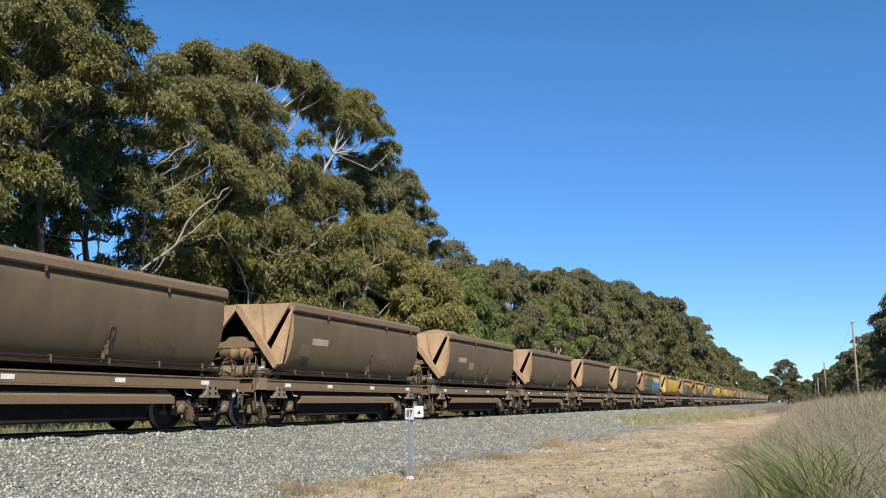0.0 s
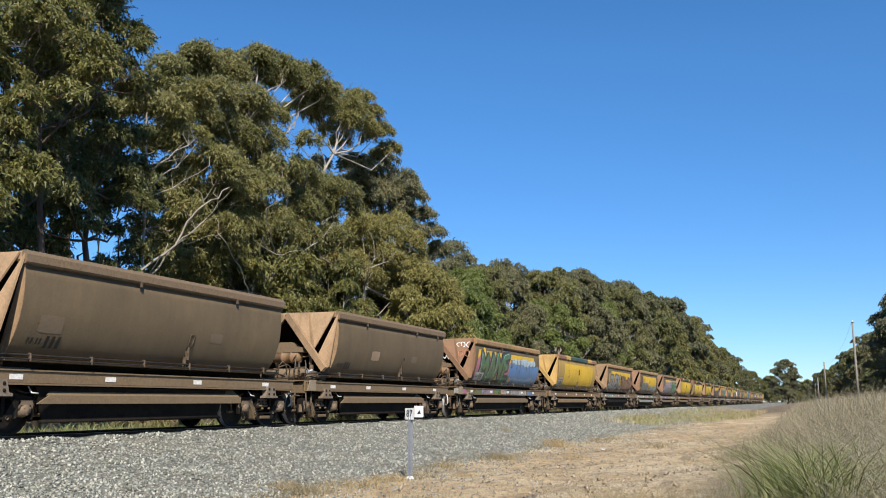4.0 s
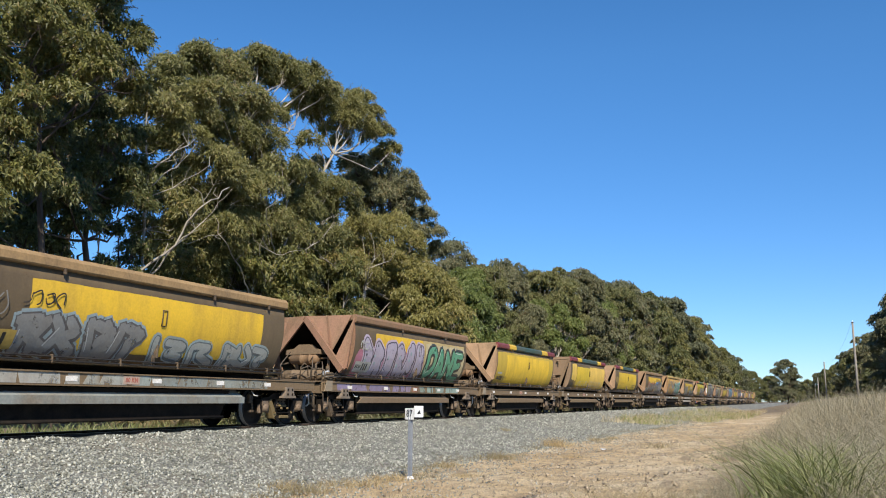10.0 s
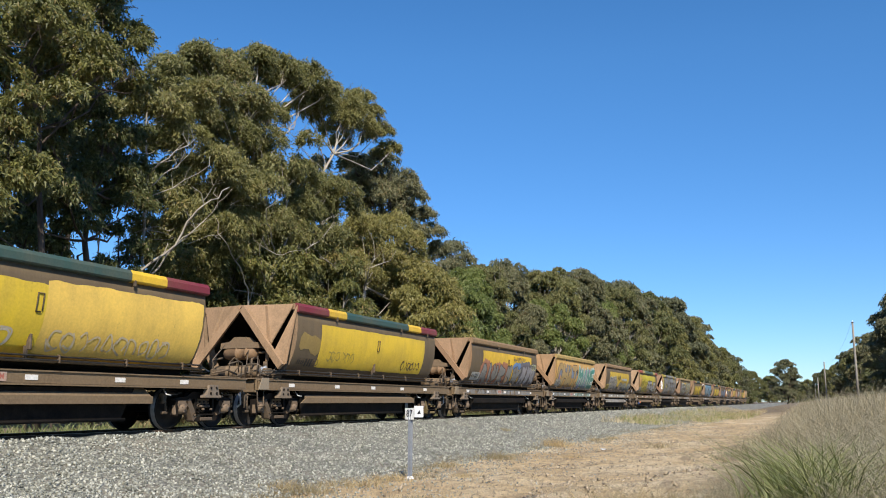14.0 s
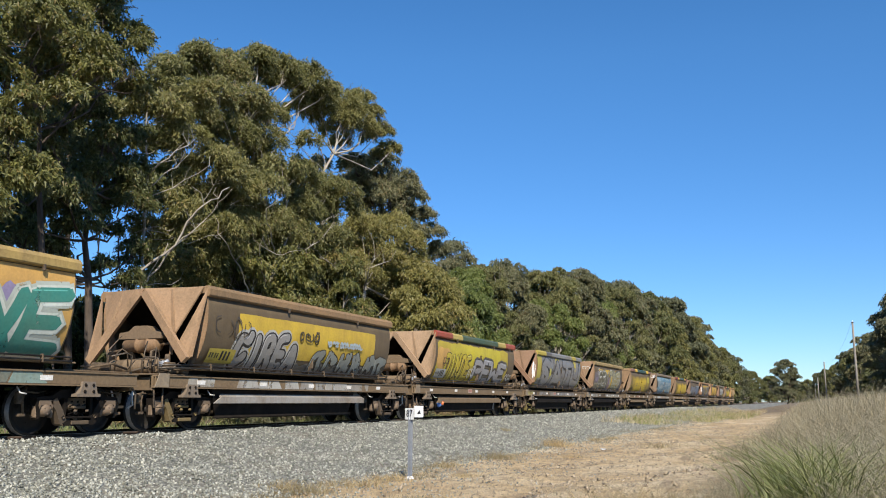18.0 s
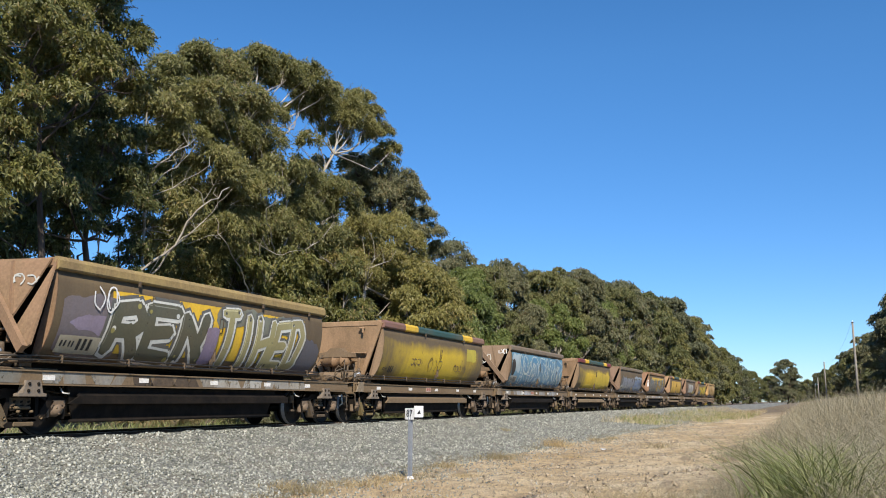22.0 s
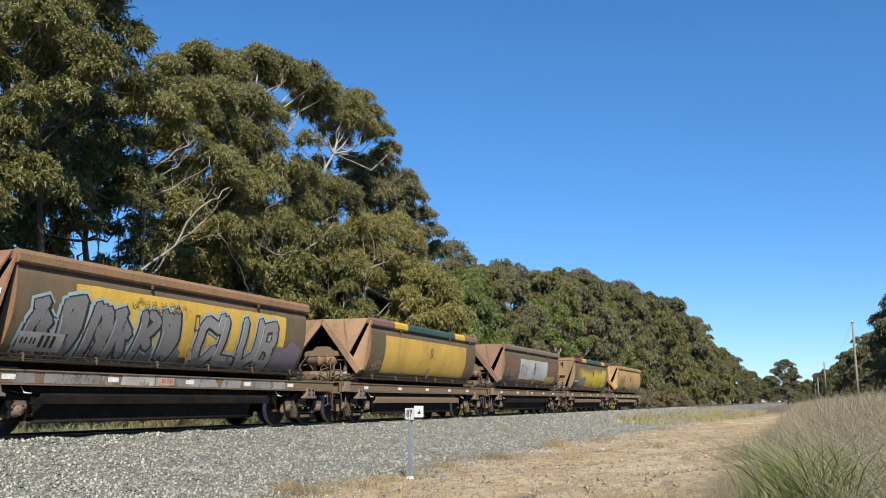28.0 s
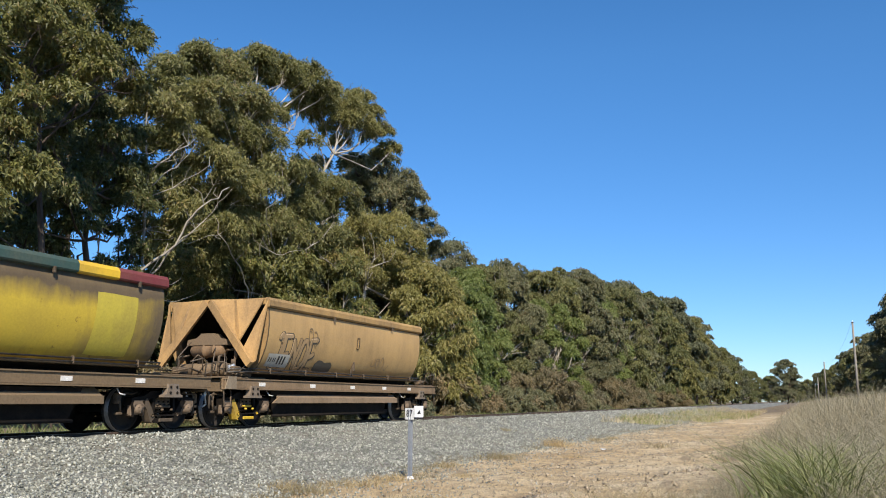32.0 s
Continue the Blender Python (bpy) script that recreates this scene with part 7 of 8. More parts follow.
LONG = [
    dict(label="hopper wagon with big green sprayed letters on yellow paint", skirt=(0.16, 0.115, 0.07), end=RUST_END, wing=RUST_END, rim_colour=(0.34, 0.20, 0.08), art=[
        STD, P(-8.4, -7.5, 1.75, 2.55, YELLOW, 3, 0.1), P(-8.5, -4.3, 1.45, 2.2, PINK, 4, 0.12), P(-4.45, -0.15, 1.24, 2.15, BLUE, 5, 0.06, drips=0.02), P(-4.3, -0.7, 2.12, 2.36, (0.4, 0.5, 0.55), 6, 0.07),
        W("MANE", -8.05, -4.45, 1.25, 2.5, (0.07, 0.15, 0.075), (0.02, 0.025, 0.025), halo=(0.035, 0.04, 0.045), dots=(0.11, 0.34, 0.27), shine=(0.5, 0.55, 0.5), label="green outlined sprayed letters"), P(-4.4, -0.15, 1.24, 1.55, (0.2, 0.3, 0.4), 7, 0.06),
        *[P(-4.0 + 0.47 * k, -3.96 + 0.47 * k, 2.02 - 0.12 * (k % 3), 2.36 - 0.05 * (k % 2), (0.12, 0.05, 0.03), k, 0.01) for k in range(7)], E(0.1, 0.5, 2.55, 2.8, WHITE, 1), E(0.12, 0.45, 2.2, 2.5, SALMON, 2), E(0.62, 0.85, 2.1, 2.5, PALE, 3),
        K((-10.3, -9.6, PALE), (-9.5, -9.0, PINK), (-8.4, -7.4, LEAFGREEN), (-7.3, -6.0, LILAC), (-5.8, -5.0, LEAFGREEN), (-4.8, -1.4, (0.35, 0.38, 0.42)), (-1.2, -0.2, BLUE))]),
    dict(label="yellow hopper wagon with faded red and green rim bands", rim=((0.24, 0.11, 0.06), GOLD, GREEN, GOLD, (0.27, 0.14, 0.07)), end=GOLD, wing=GOLD, body=GOLD, sole=(0.24, 0.15, 0.07), skirt=(0.24, 0.15, 0.07), art=[
        P(-8.62, -0.07, 1.24, 2.70, (0.42, 0.27, 0.07), 1, 0.004), STD, S(-6.7, 1.7, 0.5, 0.6, BROWN, 3), S(-5.6, 2.1, 1.0, 0.2, GOLD, 4), P(-8.5, -7.42, 1.3, 1.62, (0.22, 0.14, 0.06)), P(-8.45, -7.6, 1.70, 1.78, PALE)]),
    dict(label="hopper wagon sprayed with grey and salmon letters on yellow", end=TAN_END, wing=TAN_END, rim_colour=(0.34, 0.20, 0.08), art=[
        STD, P(-8.4, -7.3, 1.75, 2.4, (0.35, 0.25, 0.09), 2, 0.1), P(-8.3, -4.2, 1.24, 1.75, GREY, 3, 0.1), W("ZUEN", -7.8, -4.6, 1.26, 2.32, (0.27, 0.27, 0.26), BLACK, halo=(0.09, 0.09, 0.095), fat=0.15, label="grey outlined sprayed letters"),
        W("DOMEON", -3.95, -0.12, 1.24, 2.18, (0.27, 0.14, 0.085), (0.03, 0.02, 0.02), halo=(0.13, 0.12, 0.12), soft=True, fat=0.19, label="salmon bubble letters"), S(-4.5, 1.75, 0.5, 0.25, BLACK, 7), S(-4.5, 2.0, 0.5, 0.25, BLACK, 17), S(-3.2, 2.2, 0.6, 0.2, BLACK, 8),
        K((-9.9, -9.0, (0.06, 0.06, 0.065)), (-8.5, -4.7, (0.30, 0.38, 0.36)), (-4.5, -0.4, (0.22, 0.21, 0.20)))]),
    dict(label="yellow hopper wagon with blue-grey graffiti along its foot", skirt=(0.26, 0.31, 0.30), end=(0.32, 0.15, 0.09), rim_colour=(0.36, 0.23, 0.10), board_colour=(0.40, 0.28, 0.06), art=[
        STD, B(4, -7.65, -4.7, 1.25, 1.98, (0.20, 0.21, 0.21), (0.08, 0.08, 0.085), 22, halo=(0.25, 0.33, 0.36), sharp=True, label="blue-grey spiky letters"), B(4, -4.3, -0.4, 1.25, 1.78, (0.33, 0.35, 0.33), (0.10, 0.13, 0.14), 23, halo=(0.30, 0.38, 0.38), label="pale outlined letters"),
        S(-7.6, 2.05, 0.9, 0.3, BLACK, 24), S(-8.4, 1.8, 0.6, 0.5, GREY, 25), K((-9.0, -6.0, PALE), (-5.9, -4.9, (0.4, 0.42, 0.38)), (-4.8, -0.3, (0.3, 0.36, 0.34)))]),
    dict(label="hopper wagon with lilac bubble letters and green graffiti", skirt=(0.17, 0.12, 0.075), end=(0.27, 0.13, 0.08), rim_colour=(0.22, 0.12, 0.065), art=[
        P(-7.4, -0.3, 1.42, 2.50, (0.50, 0.38, 0.16)), P(-7.4, -4.0, 2.0, 2.49, YELLOW), P(-8.5, -3.8, 1.3, 2.05, PINK, 3, 0.14), B(6, -8.1, -3.85, 1.25, 2.32, (0.38, 0.34, 0.42), (0.07, 0.06, 0.08), 31, halo=(0.44, 0.36, 0.44), dots=(0.26, 0.36, 0.38), fat=0.2, label="lilac bubble letters"),
        P(-3.8, -0.3, 1.42, 2.42, (0.50, 0.42, 0.24), 6, 0.03), W("OANE", -3.65, -0.45, 1.26, 2.34, (0.09, 0.31, 0.18), BLACK, halo=(0.05, 0.06, 0.05), dots=(0.02, 0.04, 0.03), shine=(0.6, 0.65, 0.6), label="green angular letters"), S(-8.4, 1.95, 0.8, 0.3, PALE, 33),
        K((-9.2, -4.4, LILAC), (-4.3, -3.8, SALMON), (-3.7, -0.2, (0.24, 0.34, 0.30)))]),
    dict(label="bright yellow hopper wagon with maroon and green rim bands", rim=STRIPES, end=TAN_END, wing=TAN_END, board=False, art=[
        P(-8.6, -0.2, 1.26, 2.58, (0.52, 0.36, 0.04), 3, 0.02), P(-7.4, -0.9, 1.34, 2.49, (0.76, 0.50, 0.03)), P(-8.4, -7.85, 1.68, 1.76, PALE), S(-8.4, 1.45, 1.3, 0.16, BROWN, 3)]),
    dict(label="patchy yellow hopper wagon with a closed flat end sheet", rim=STRIPES, end=(0.30, 0.20, 0.12), wing=(0.27, 0.18, 0.11), ends="closed", board=False, body=YELLOW, worn=1.0, art=[
        P(-8.33, -7.3, 1.7, 2.57, (0.74, 0.50, 0.09), 3, 0.018), P(-4.1, -0.1, 1.32, 2.52, (0.78, 0.52, 0.10), 4, 0.014), P(-7.2, -4.1, 1.42, 2.45, (0.68, 0.48, 0.03), 5, 0.016), S(-6.8, 1.32, 2.2, 0.42, (0.5, 0.44, 0.34), 6, thick=0.035), S(-3.9, 1.34, 3.0, 0.4, (0.55, 0.45, 0.28), 7, thick=0.035)]),
    dict(label="hopper wagon with a plain yellow panel and banded rim", rim=STRIPES, end=TAN_END, wing=(0.28, 0.19, 0.12), board=False, art=[
        P(-7.5, -0.9, 1.42, 2.50, (0.66, 0.45, 0.03)), P(-8.5, -7.5, 1.75, 2.2, (0.26, 0.18, 0.05), 2, 0.1), S(-7.1, 1.55, 1.5, 0.35, (0.3, 0.24, 0.05), 3), S(-2.5, 1.5, 1.4, 0.3, BLACK, 4), S(-8.3, 1.45, 0.9, 0.16, BROWN, 5)]),
    dict(label="hopper wagon with grey chrome letters on yellow and blue", end=(0.30, 0.17, 0.09), rim_colour=(0.24, 0.15, 0.07), art=[
        STD, P(-7.6, -4.3, 1.3, 2.1, SALMON, 2, 0.15), P(-3.6, -0.3, 1.9, 2.2, BLUE, 3, 0.06), P(-2.5, -0.2, 1.24, 2.25, (0.13, 0.13, 0.15), 4, 0.08), B(5, -7.6, -2.5, 1.25, 2.05, GREY, BLACK, 41, sharp=True, label="chrome-grey angular letters"),
        B(3, -2.4, -0.3, 1.25, 2.1, (0.24, 0.24, 0.26), (0.06, 0.05, 0.06), 42, label="grey bubble letters"), S(-3.6, 2.25, 1.8, 0.2, BROWN, 43), S(-0.95, 1.9, 0.6, 0.35, (0.5, 0.5, 0.2), 44, thick=0.03), K((-8.6, -0.3, (0.26, 0.27, 0.27)),)]),
    dict(label="orange hopper wagon with tan and teal sprayed letters", end=(0.33, 0.18, 0.08), wing=ORANGE, rim_colour=(0.45, 0.32, 0.09), art=[
        P(-8.62, -0.07, 1.24, 2.70, ORANGE, 1, 0.004), P(-8.4, -4.3, 1.8, 2.35, (0.18, 0.24, 0.32), 2, 0.14), P(-8.4, -7.8, 1.5, 2.0, LILAC, 8, 0.1), W("OHAT", -8.3, -4.35, 1.25, 2.52, (0.42, 0.28, 0.11), (0.09, 0.05, 0.04), label="tan outlined letters"),
        P(-3.9, -0.4, 1.3, 2.3, LILAC, 4, 0.15), W("MINE", -3.95, -0.12, 1.25, 2.4, (0.035, 0.24, 0.19), (0.58, 0.62, 0.55), halo=(0.42, 0.46, 0.40), fat=0.13, label="teal letters with white outlines"), K((-9.9, -9.1, (0.2, 0.1, 0.06)), (-8.6, -4.0, (0.24, 0.27, 0.27)), (-3.9, -0.3, (0.2, 0.32, 0.29)))]),
    dict(label="brown and yellow hopper wagon with grey bubble letters", skirt=(0.36, 0.36, 0.34), end=TAN_END, rim_colour=(0.28, 0.17, 0.08), board_colour=(0.42, 0.33, 0.05), art=[
        P(-7.57, -1.0, 1.55, 2.46, (0.56, 0.38, 0.04)), P(-8.4, -0.1, 1.24, 1.5, (0.18, 0.17, 0.14), 3, 0.06), W("CIREA", -7.6, -5.0, 1.25, 2.12, (0.27, 0.265, 0.25), BLACK, halo=(0.42, 0.42, 0.39), soft=True, fat=0.19, label="grey bubble letters"),
        B(6, -4.3, -0.15, 1.25, 1.88, (0.22, 0.24, 0.22), BLACK, 62, sharp=True, label="grey angular letters"), S(-8.45, 1.9, 1.3, 0.5, (0.05, 0.04, 0.03), 63), S(-5.1, 2.0, 0.9, 0.25, (0.04, 0.035, 0.02), 64, thick=0.04), S(-3.8, 1.95, 2.0, 0.15, (0.35, 0.42, 0.45), 65, thick=0.06), K((-8.9, -8.0, PALE), (-7.2, -0.9, (0.40, 0.40, 0.37)))]),
    dict(label="yellow hopper wagon with black scribbles and silver letters", litter=True, rim=((0.30, 0.06, 0.03), (0.42, 0.33, 0.09), (0.05, 0.09, 0.05), (0.42, 0.33, 0.09), (0.30, 0.06, 0.03)), end=(0.37, 0.24, 0.14), wing=(0.30, 0.20, 0.12), art=[
        P(-8.5, -0.9, 1.26, 2.6, (0.44, 0.34, 0.03), 3, 0.05), P(-7.3, -1.9, 1.9, 2.58, (0.5, 0.42, 0.03), 4, 0.04), P(-8.5, -7.4, 1.7, 2.4, ORANGE, 5, 0.06), W("DINOE", -7.75, -5.3, 1.28, 2.26, (0.48, 0.37, 0.03), BLACK, fat=0.17, label="thin black outlined letters"),
        W("PEWE", -4.85, -1.1, 1.26, 2.14, (0.29, 0.29, 0.30), BLACK, halo=(0.10, 0.09, 0.07), label="silver angular letters"), S(-5.4, 1.4, 0.6, 0.5, WHITE, 73), S(-1.0, 1.4, 0.7, 0.3, WHITE, 74), S(-8.0, 1.8, 0.5, 0.3, BLACK, 75)]),
    dict(label="grey hopper wagon with giant black-edged letters and yellow drips", black=True, end=(0.25, 0.13, 0.075), rim=((0.42, 0.33, 0.05), (0.10, 0.10, 0.10), GREY, (0.40, 0.31, 0.05), GREY), board_colour=(0.22, 0.22, 0.2), bogie=((0.26, 0.21, 0.05), CAST), art=[
        P(-8.62, -0.07, 1.24, 2.70, (0.40, 0.33, 0.06), 1, 0.004), P(-7.9, -0.5, 1.24, 2.70, (0.20, 0.20, 0.20), 2, 0.004), P(-5.4, -4.75, 2.2, 2.69, (0.48, 0.40, 0.07), 3, 0.02, drips=0.3), P(-2.25, -1.2, 2.35, 2.69, (0.48, 0.40, 0.07), 4, 0.02, drips=0.3),
        W("SATU", -7.9, -0.3, 1.24, 2.69, (0.21, 0.21, 0.21), (0.012, 0.012, 0.014), fat=0.17, line=0.10, shine=(0.24, 0.24, 0.24), label="giant grey letters edged in black"), P(-6.5, -6.2, 1.75, 2.2, (0.45, 0.42, 0.1), 5, 0.05, drips=0.3), E(0.02, 0.12, 1.6, 2.4, WHITE, 4), K((-9.4, -8.4, (0.38, 0.34, 0.12)), (-8.3, -7.6, BLACK), (-7.5, -0.6, (0.22, 0.22, 0.22)))]),
    dict(label="hopper wagon with white-edged black and yellow letters", end=(0.28, 0.16, 0.09), rim_colour=(0.34, 0.25, 0.09), board_colour=(0.4, 0.36, 0.26), art=[
        STD, P(-8.5, -7.1, 1.3, 2.35, (0.15, 0.13, 0.14), 2, 0.05), P(-8.3, -7.3, 1.75, 2.0, (0.24, 0.20, 0.27), 3, 0.05), P(-1.3, -0.1, 1.24, 2.1, (0.09, 0.09, 0.11), 4, 0.15), P(-4.4, -1.5, 2.1, 2.5, (0.16, 0.17, 0.13), 5, 0.1),
        W("REN", -7.4, -4.6, 1.25, 2.42, (0.085, 0.085, 0.055), (0.58, 0.58, 0.53), line=0.06, dots=(0.3, 0.27, 0.08), halo=(0.1, 0.1, 0.09), label="black letters edged in white"), W("TIHED", -4.25, -0.9, 1.25, 2.46, (0.29, 0.26, 0.12), (0.56, 0.56, 0.51), line=0.05, dots=(0.06, 0.06, 0.05), halo=(0.1, 0.1, 0.09), label="dark yellow letters edged in white"), P(-4.7, -4.3, 1.3, 2.1, (0.24, 0.19, 0.28), 7, 0.03),
        S(-7.9, 2.1, 0.6, 0.5, WHITE, 83, thick=0.03), E(0.15, 0.5, 2.4, 2.65, PALE, 5), K((-9.9, -9.0, (0.2, 0.22, 0.2)), (-8.6, -6.7, (0.3, 0.3, 0.27)), (-6.5, -4.6, BLACK), (-4.5, -0.4, (0.38, 0.37, 0.33)))]),
    dict(label="dusty yellow hopper wagon with a closed flat end sheet", rim=FADED, end=(0.40, 0.25, 0.14), wing=(0.30, 0.20, 0.12), ends="closed", board=False, body=(0.56, 0.39, 0.03), worn=1.0, art=[
        P(-1.75, -0.8, 2.0, 2.45, (0.50, 0.42, 0.05), 2, 0.01), S(-6.6, 1.65, 0.8, 0.3, BROWN, 3), S(-5.2, 1.5, 1.2, 0.5, (0.12, 0.09, 0.02), 4), S(-2.9, 1.55, 1.2, 0.3, BROWN, 5, thick=0.03)]),
    dict(label="hopper wagon painted blue with tangled white letters", end=(0.20, 0.13, 0.085), rim_colour=(0.15, 0.125, 0.095), board_colour=(0.36, 0.37, 0.33), art=[
        P(-8.5, -0.07, 1.24, 2.64, (0.115, 0.275, 0.385), 2, 0.02), P(-8.45, -7.3, 1.9, 2.6, (0.34, 0.42, 0.45), 3, 0.1), B(5, -7.4, -0.3, 1.26, 2.62, (0.085, 0.215, 0.33), (0.46, 0.52, 0.50), 91, sharp=True, fat=0.13, line=0.075, dots=(0.02, 0.025, 0.03), label="blue letters with white edges"), P(-8.5, -8.0, 1.75, 2.3, BLACK, 4, 0.1),
        S(-7.2, 1.5, 2.2, 0.9, (0.5, 0.55, 0.55), 92, thick=0.035), S(-5.0, 1.5, 2.2, 0.9, (0.5, 0.55, 0.55), 93, thick=0.035), S(-2.8, 1.4, 2.4, 0.9, (0.5, 0.55, 0.55), 94, thick=0.035), E(0.08, 0.38, 2.5, 2.8, WHITE, 6), E(0.55, 0.85, 2.1, 2.6, PALE, 7),
        K((-9.9, -9.2, (0.12, 0.11, 0.1)), (-8.7, -8.0, PALE), (-7.6, -6.2, (0.45, 0.48, 0.48)), (-6.0, -4.6, (0.36, 0.38, 0.4)), (-3.6, -2.6, (0.42, 0.45, 0.46)), (-2.2, -0.5, (0.36, 0.4, 0.42)))]),
    dict(label="streaky yellow hopper wagon with maroon and green rim bands", rim=STRIPES, end=(0.34, 0.21, 0.12), wing=(0.30, 0.20, 0.12), ends="closed", board=False, body=(0.60, 0.42, 0.04), worn=1.0, sole=(0.24, 0.16, 0.08), skirt=(0.26, 0.19, 0.11), art=[
        P(-6.8, -4.6, 1.5, 2.15, (0.64, 0.43, 0.03), 3, 0.05), P(-4.4, -0.3, 1.5, 2.25, (0.60, 0.43, 0.04), 4, 0.07)]),
    dict(label="dark hopper wagon with pale blue angular graffiti", end=(0.19, 0.11, 0.075), rim_colour=(0.13, 0.115, 0.09), art=[
        P(-8.3, -0.2, 1.24, 2.2, (0.12, 0.13, 0.15), 2, 0.12), B(5, -7.8, -3.4, 1.25, 2.2, (0.18, 0.20, 0.25), (0.33, 0.36, 0.36), 101, sharp=True, label="slate-blue angular letters"), B(4, -3.4, -0.6, 1.25, 2.2, (0.13, 0.19, 0.36), (0.36, 0.42, 0.34), 102, sharp=True, label="blue letters with pale green edges"), P(-3.5, -0.4, 2.2, 2.35, (0.3, 0.36, 0.42), 5, 0.05),
        S(-1.9, 1.75, 1.4, 0.3, BLACK, 103), K((-8.5, -0.5, (0.13, 0.12, 0.11)), (-2.0, -1.6, PALE))]),
    dict(label="yellow hopper wagon with black and grey spiky letters", end=(0.28, 0.13, 0.07), wing=(0.27, 0.14, 0.07), rim_colour=(0.26, 0.14, 0.065), board_colour=(0.33, 0.33, 0.30), art=[
        P(-7.46, -0.95, 1.42, 2.53, (0.60, 0.38, 0.05)), P(-8.4, -4.5, 1.24, 1.6, (0.14, 0.14, 0.14), 2, 0.06), B(6, -8.35, -4.7, 1.25, 2.3, (0.17, 0.17, 0.17), BLACK, 111, halo=(0.28, 0.38, 0.40), sharp=True, label="grey spiky letters with a pale halo"), W("CLUB", -4.2, -1.2, 1.25, 2.32, (0.23, 0.23, 0.22), BLACK, halo=(0.30, 0.36, 0.37), label="grey bubble letters"),
        P(-1.35, -0.2, 1.24, 1.9, (0.16, 0.13, 0.17), 5, 0.1), S(-6.2, 2.25, 1.6, 0.2, (0.3, 0.18, 0.03), 113), E(0.03, 0.10, 1.7, 2.4, WHITE, 8), E(0.45, 0.62, 2.5, 2.75, WHITE, 9), K((-9.6, -9.0, (0.3, 0.3, 0.28)), (-8.4, -6.2, (0.24, 0.24, 0.23)), (-6.0, -4.7, PALE), (-4.5, -0.5, (0.28, 0.28, 0.27)))]),
    dict(label="hopper wagon with a clean amber panel and faded rim bands", rim=FADED, end=(0.36, 0.21, 0.11), wing=(0.28, 0.16, 0.085), board=False, art=[
        P(-7.72, -1.03, 1.40, 2.49, (0.58, 0.36, 0.06)), P(-8.4, -7.7, 1.4, 1.7, (0.2, 0.14, 0.08), 3, 0.05), S(-8.4, 1.45, 0.6, 0.15, GOLD, 4)]),
    dict(label="rust-brown hopper wagon with a pale grey-white panel", body=(0.21, 0.10, 0.062), worn=0.75, end=(0.24, 0.13, 0.085), rim_colour=(0.14, 0.13, 0.10), board=False, art=[
        P(-6.5, -2.1, 1.54, 2.41, (0.42, 0.43, 0.42)), P(-2.3, -0.6, 1.38, 1.74, (0.36, 0.27, 0.05), 3, 0.03), S(-8.3, 1.6, 1.6, 0.4, GREY, 4, thick=0.03), S(-6.4, 1.6, 1.0, 0.6, BROWN, 5, thick=0.035), S(-4.6, 1.7, 0.6, 0.5, BROWN, 6, thick=0.035), S(-8.3, 1.3, 2.0, 0.3, GREY, 7)]),
    dict(label="dusty yellow hopper wagon with a blotted-out grey patch", rim=STRIPES, end=(0.40, 0.26, 0.14), wing=(0.32, 0.21, 0.12), ends="closed", board=False, body=(0.56, 0.40, 0.04), worn=1.0, art=[
        P(-7.6, -5.95, 1.32, 1.92, (0.17, 0.18, 0.19), 2, 0.07), P(-1.75, -0.75, 1.36, 2.45, (0.52, 0.42, 0.05), 3, 0.008), P(-8.45, -7.6, 1.62, 1.72, PALE, 4, 0.004)]),
    dict(label="pale orange hopper wagon at the tail of the train", rim_colour=(0.44, 0.27, 0.09), end=(0.52, 0.30, 0.10), wing=(0.46, 0.27, 0.09), body=(0.46, 0.29, 0.12), sole=(0.28, 0.19, 0.11), skirt=(0.30, 0.21, 0.13), bogie=((0.62, 0.40, 0.02), CAST), art=[
        P(-8.62, -0.07, 1.24, 2.70, (0.47, 0.30, 0.12), 1, 0.004), W("JENOE", -8.35, -6.4, 1.26, 2.15, (0.36, 0.24, 0.12), (0.05, 0.045, 0.035), label="black outlined letters"), P(-6.3, -5.4, 1.30, 1.58, (0.06, 0.055, 0.045), 4, 0.05), S(-6.9, 1.8, 0.5, 0.6, (0.2, 0.14, 0.07), 5), S(-3.3, 1.45, 1.2, 0.4, (0.24, 0.16, 0.08), 6, thick=0.03)]),
]

# ---- timing: distances in metres, along the track ----
PITCH_LONG, PITCH_SHORT = 12.2, 10.135


def travelled(t):
    """How far the train has gone since t = 6 s."""
    return 12.2 * (0.0012773 * t * t + 0.780334 * t - 4.72217)


def build_train():
    train, rolling = [], []
    first = 1.647 * 12.2
    for i, spec in enumerate(SHORT):
        ob, ws = wagon("short", spec, 100 + i)
        train.append((ob, first - 11.83 - PITCH_SHORT * (5 - i)))
        rolling += [(w, train[-1][1] + x) for w, x in ws]
    for i, spec in enumerate(LONG):
        ob, ws = wagon("long", spec, i)
        train.append((ob, first + PITCH_LONG * i))
        rolling += [(w, train[-1][1] + x) for w, x in ws]
    return train, rolling


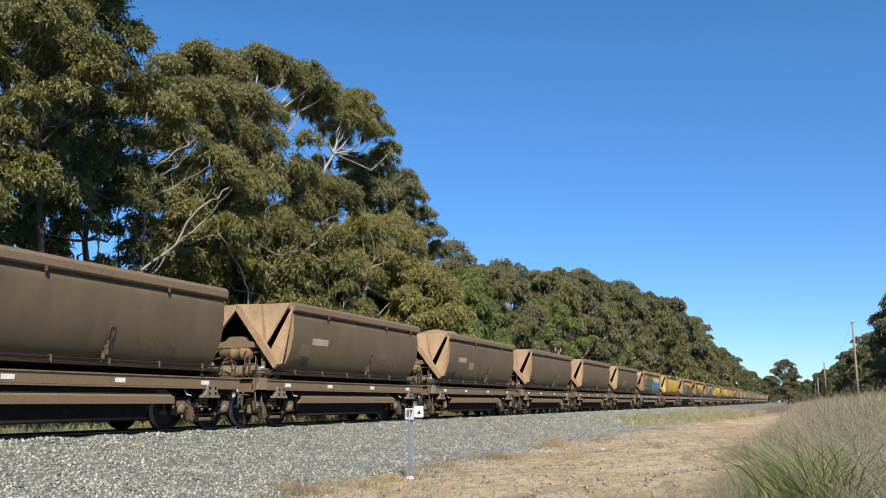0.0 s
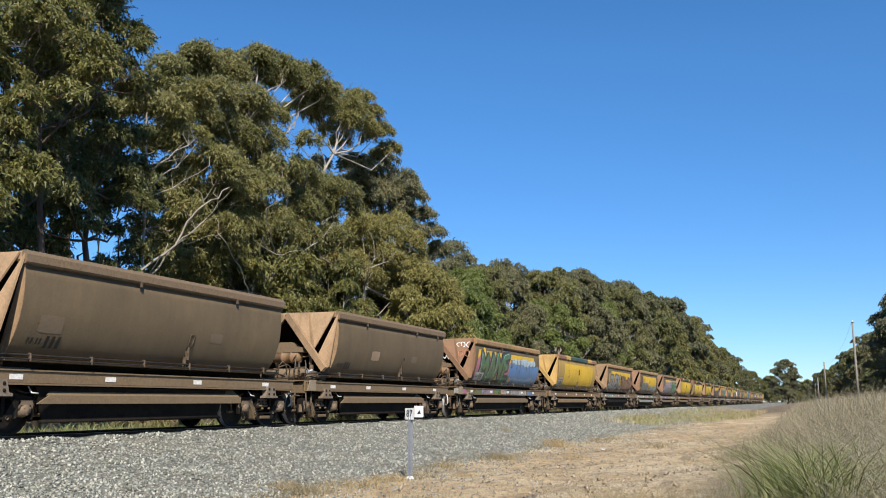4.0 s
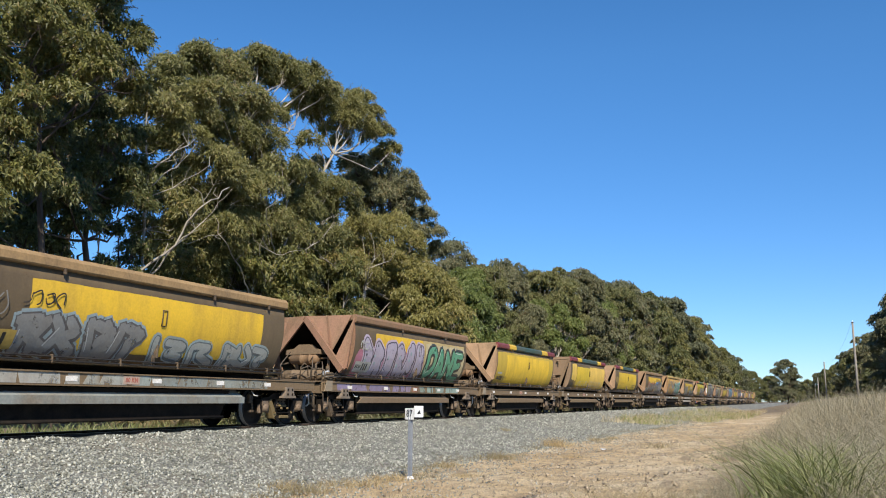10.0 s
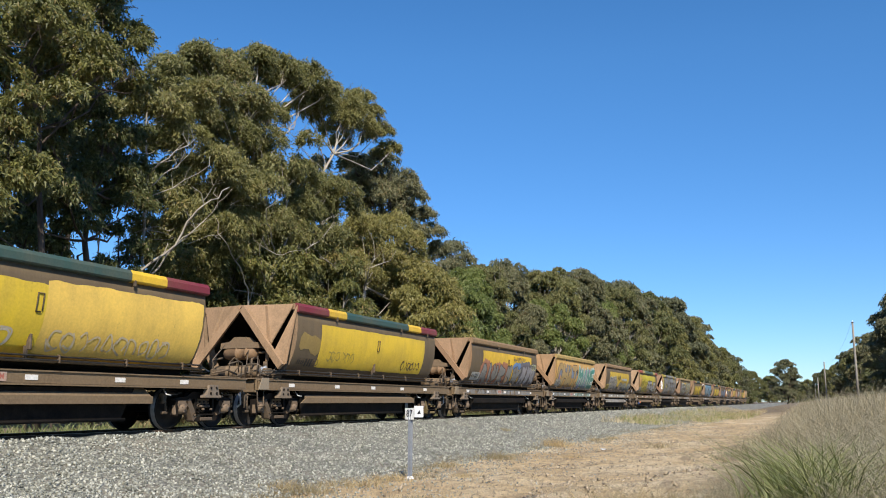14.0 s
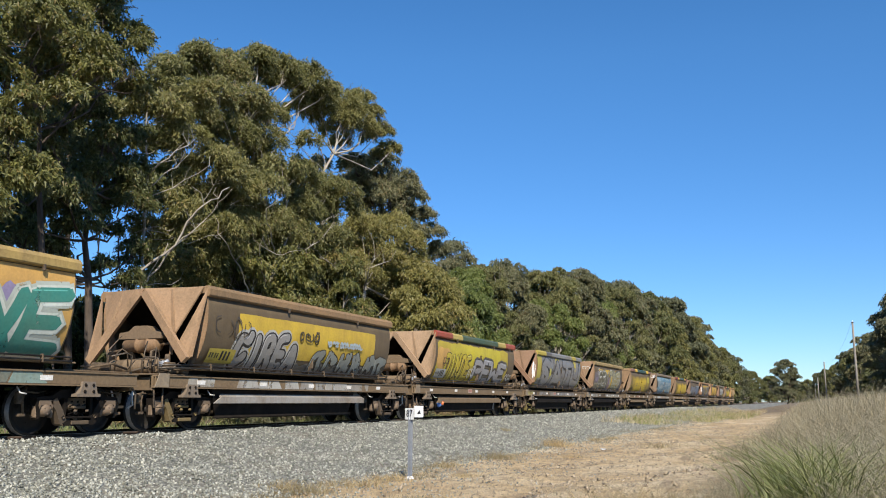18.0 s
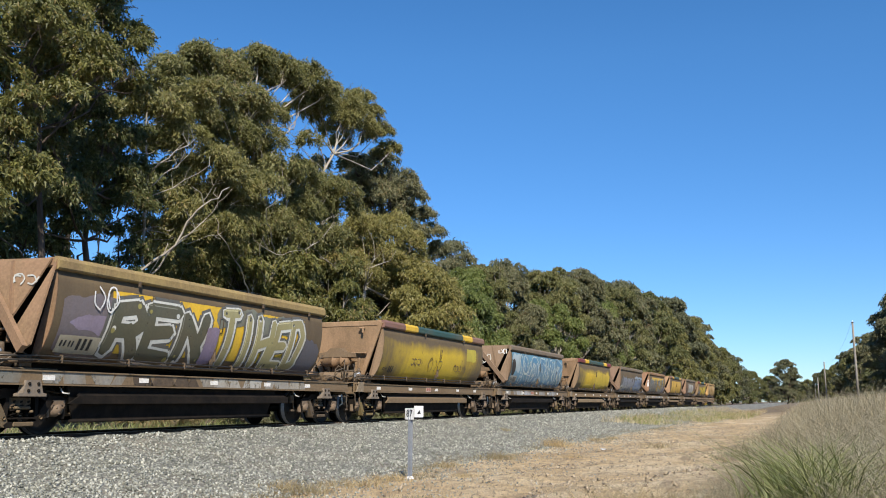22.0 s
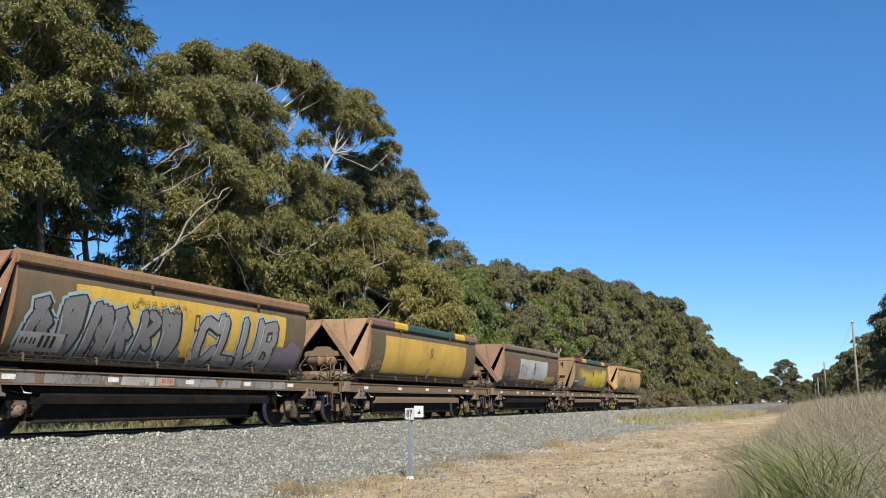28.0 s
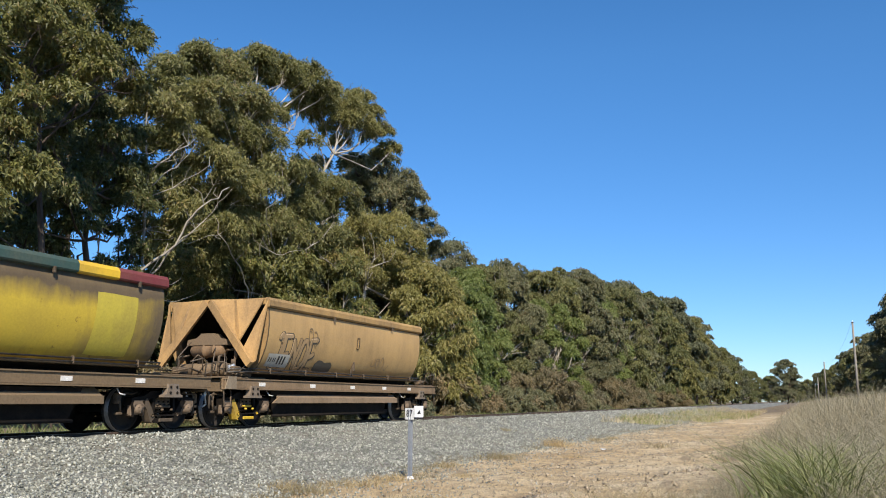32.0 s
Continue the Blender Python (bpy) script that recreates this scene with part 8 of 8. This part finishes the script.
def motions():
    times = [0.5 * k for k in range(65)]
    for ob, s in TRAIN:
        walk(ob, [(t, pose(s - travelled(t), TRACK_Y, 0.003)) for t in times])
    for w, s in ROLLING:
        home = w.matrix_basis.translation.copy()
        rows, last = [], None
        for k in range(0, 961):
            t = k / 30
            at = s - travelled(t)
            if k in (0, 960) or 3.0 < at < 62.0:
                turn = -math.degrees(travelled(t) / WHEEL_R)
                rows.append((k, at, turn))
        out, angle = [], None
        for k, at, turn in rows:
            # still while far away, so that no step between rows exceeds a quarter turn
            near = min(max(at, 3.0), 62.0)
            a = math.degrees((near - 3.0) / WHEEL_R)
            out.append((k / 30, Matrix.LocRotScale(home, Euler((0, radians(a), 0)), None)))
        walk(w, out)


build_ground()
build_track()
build_plants()
build_marker()
build_poles()
TRAIN, ROLLING = build_train()
motions()
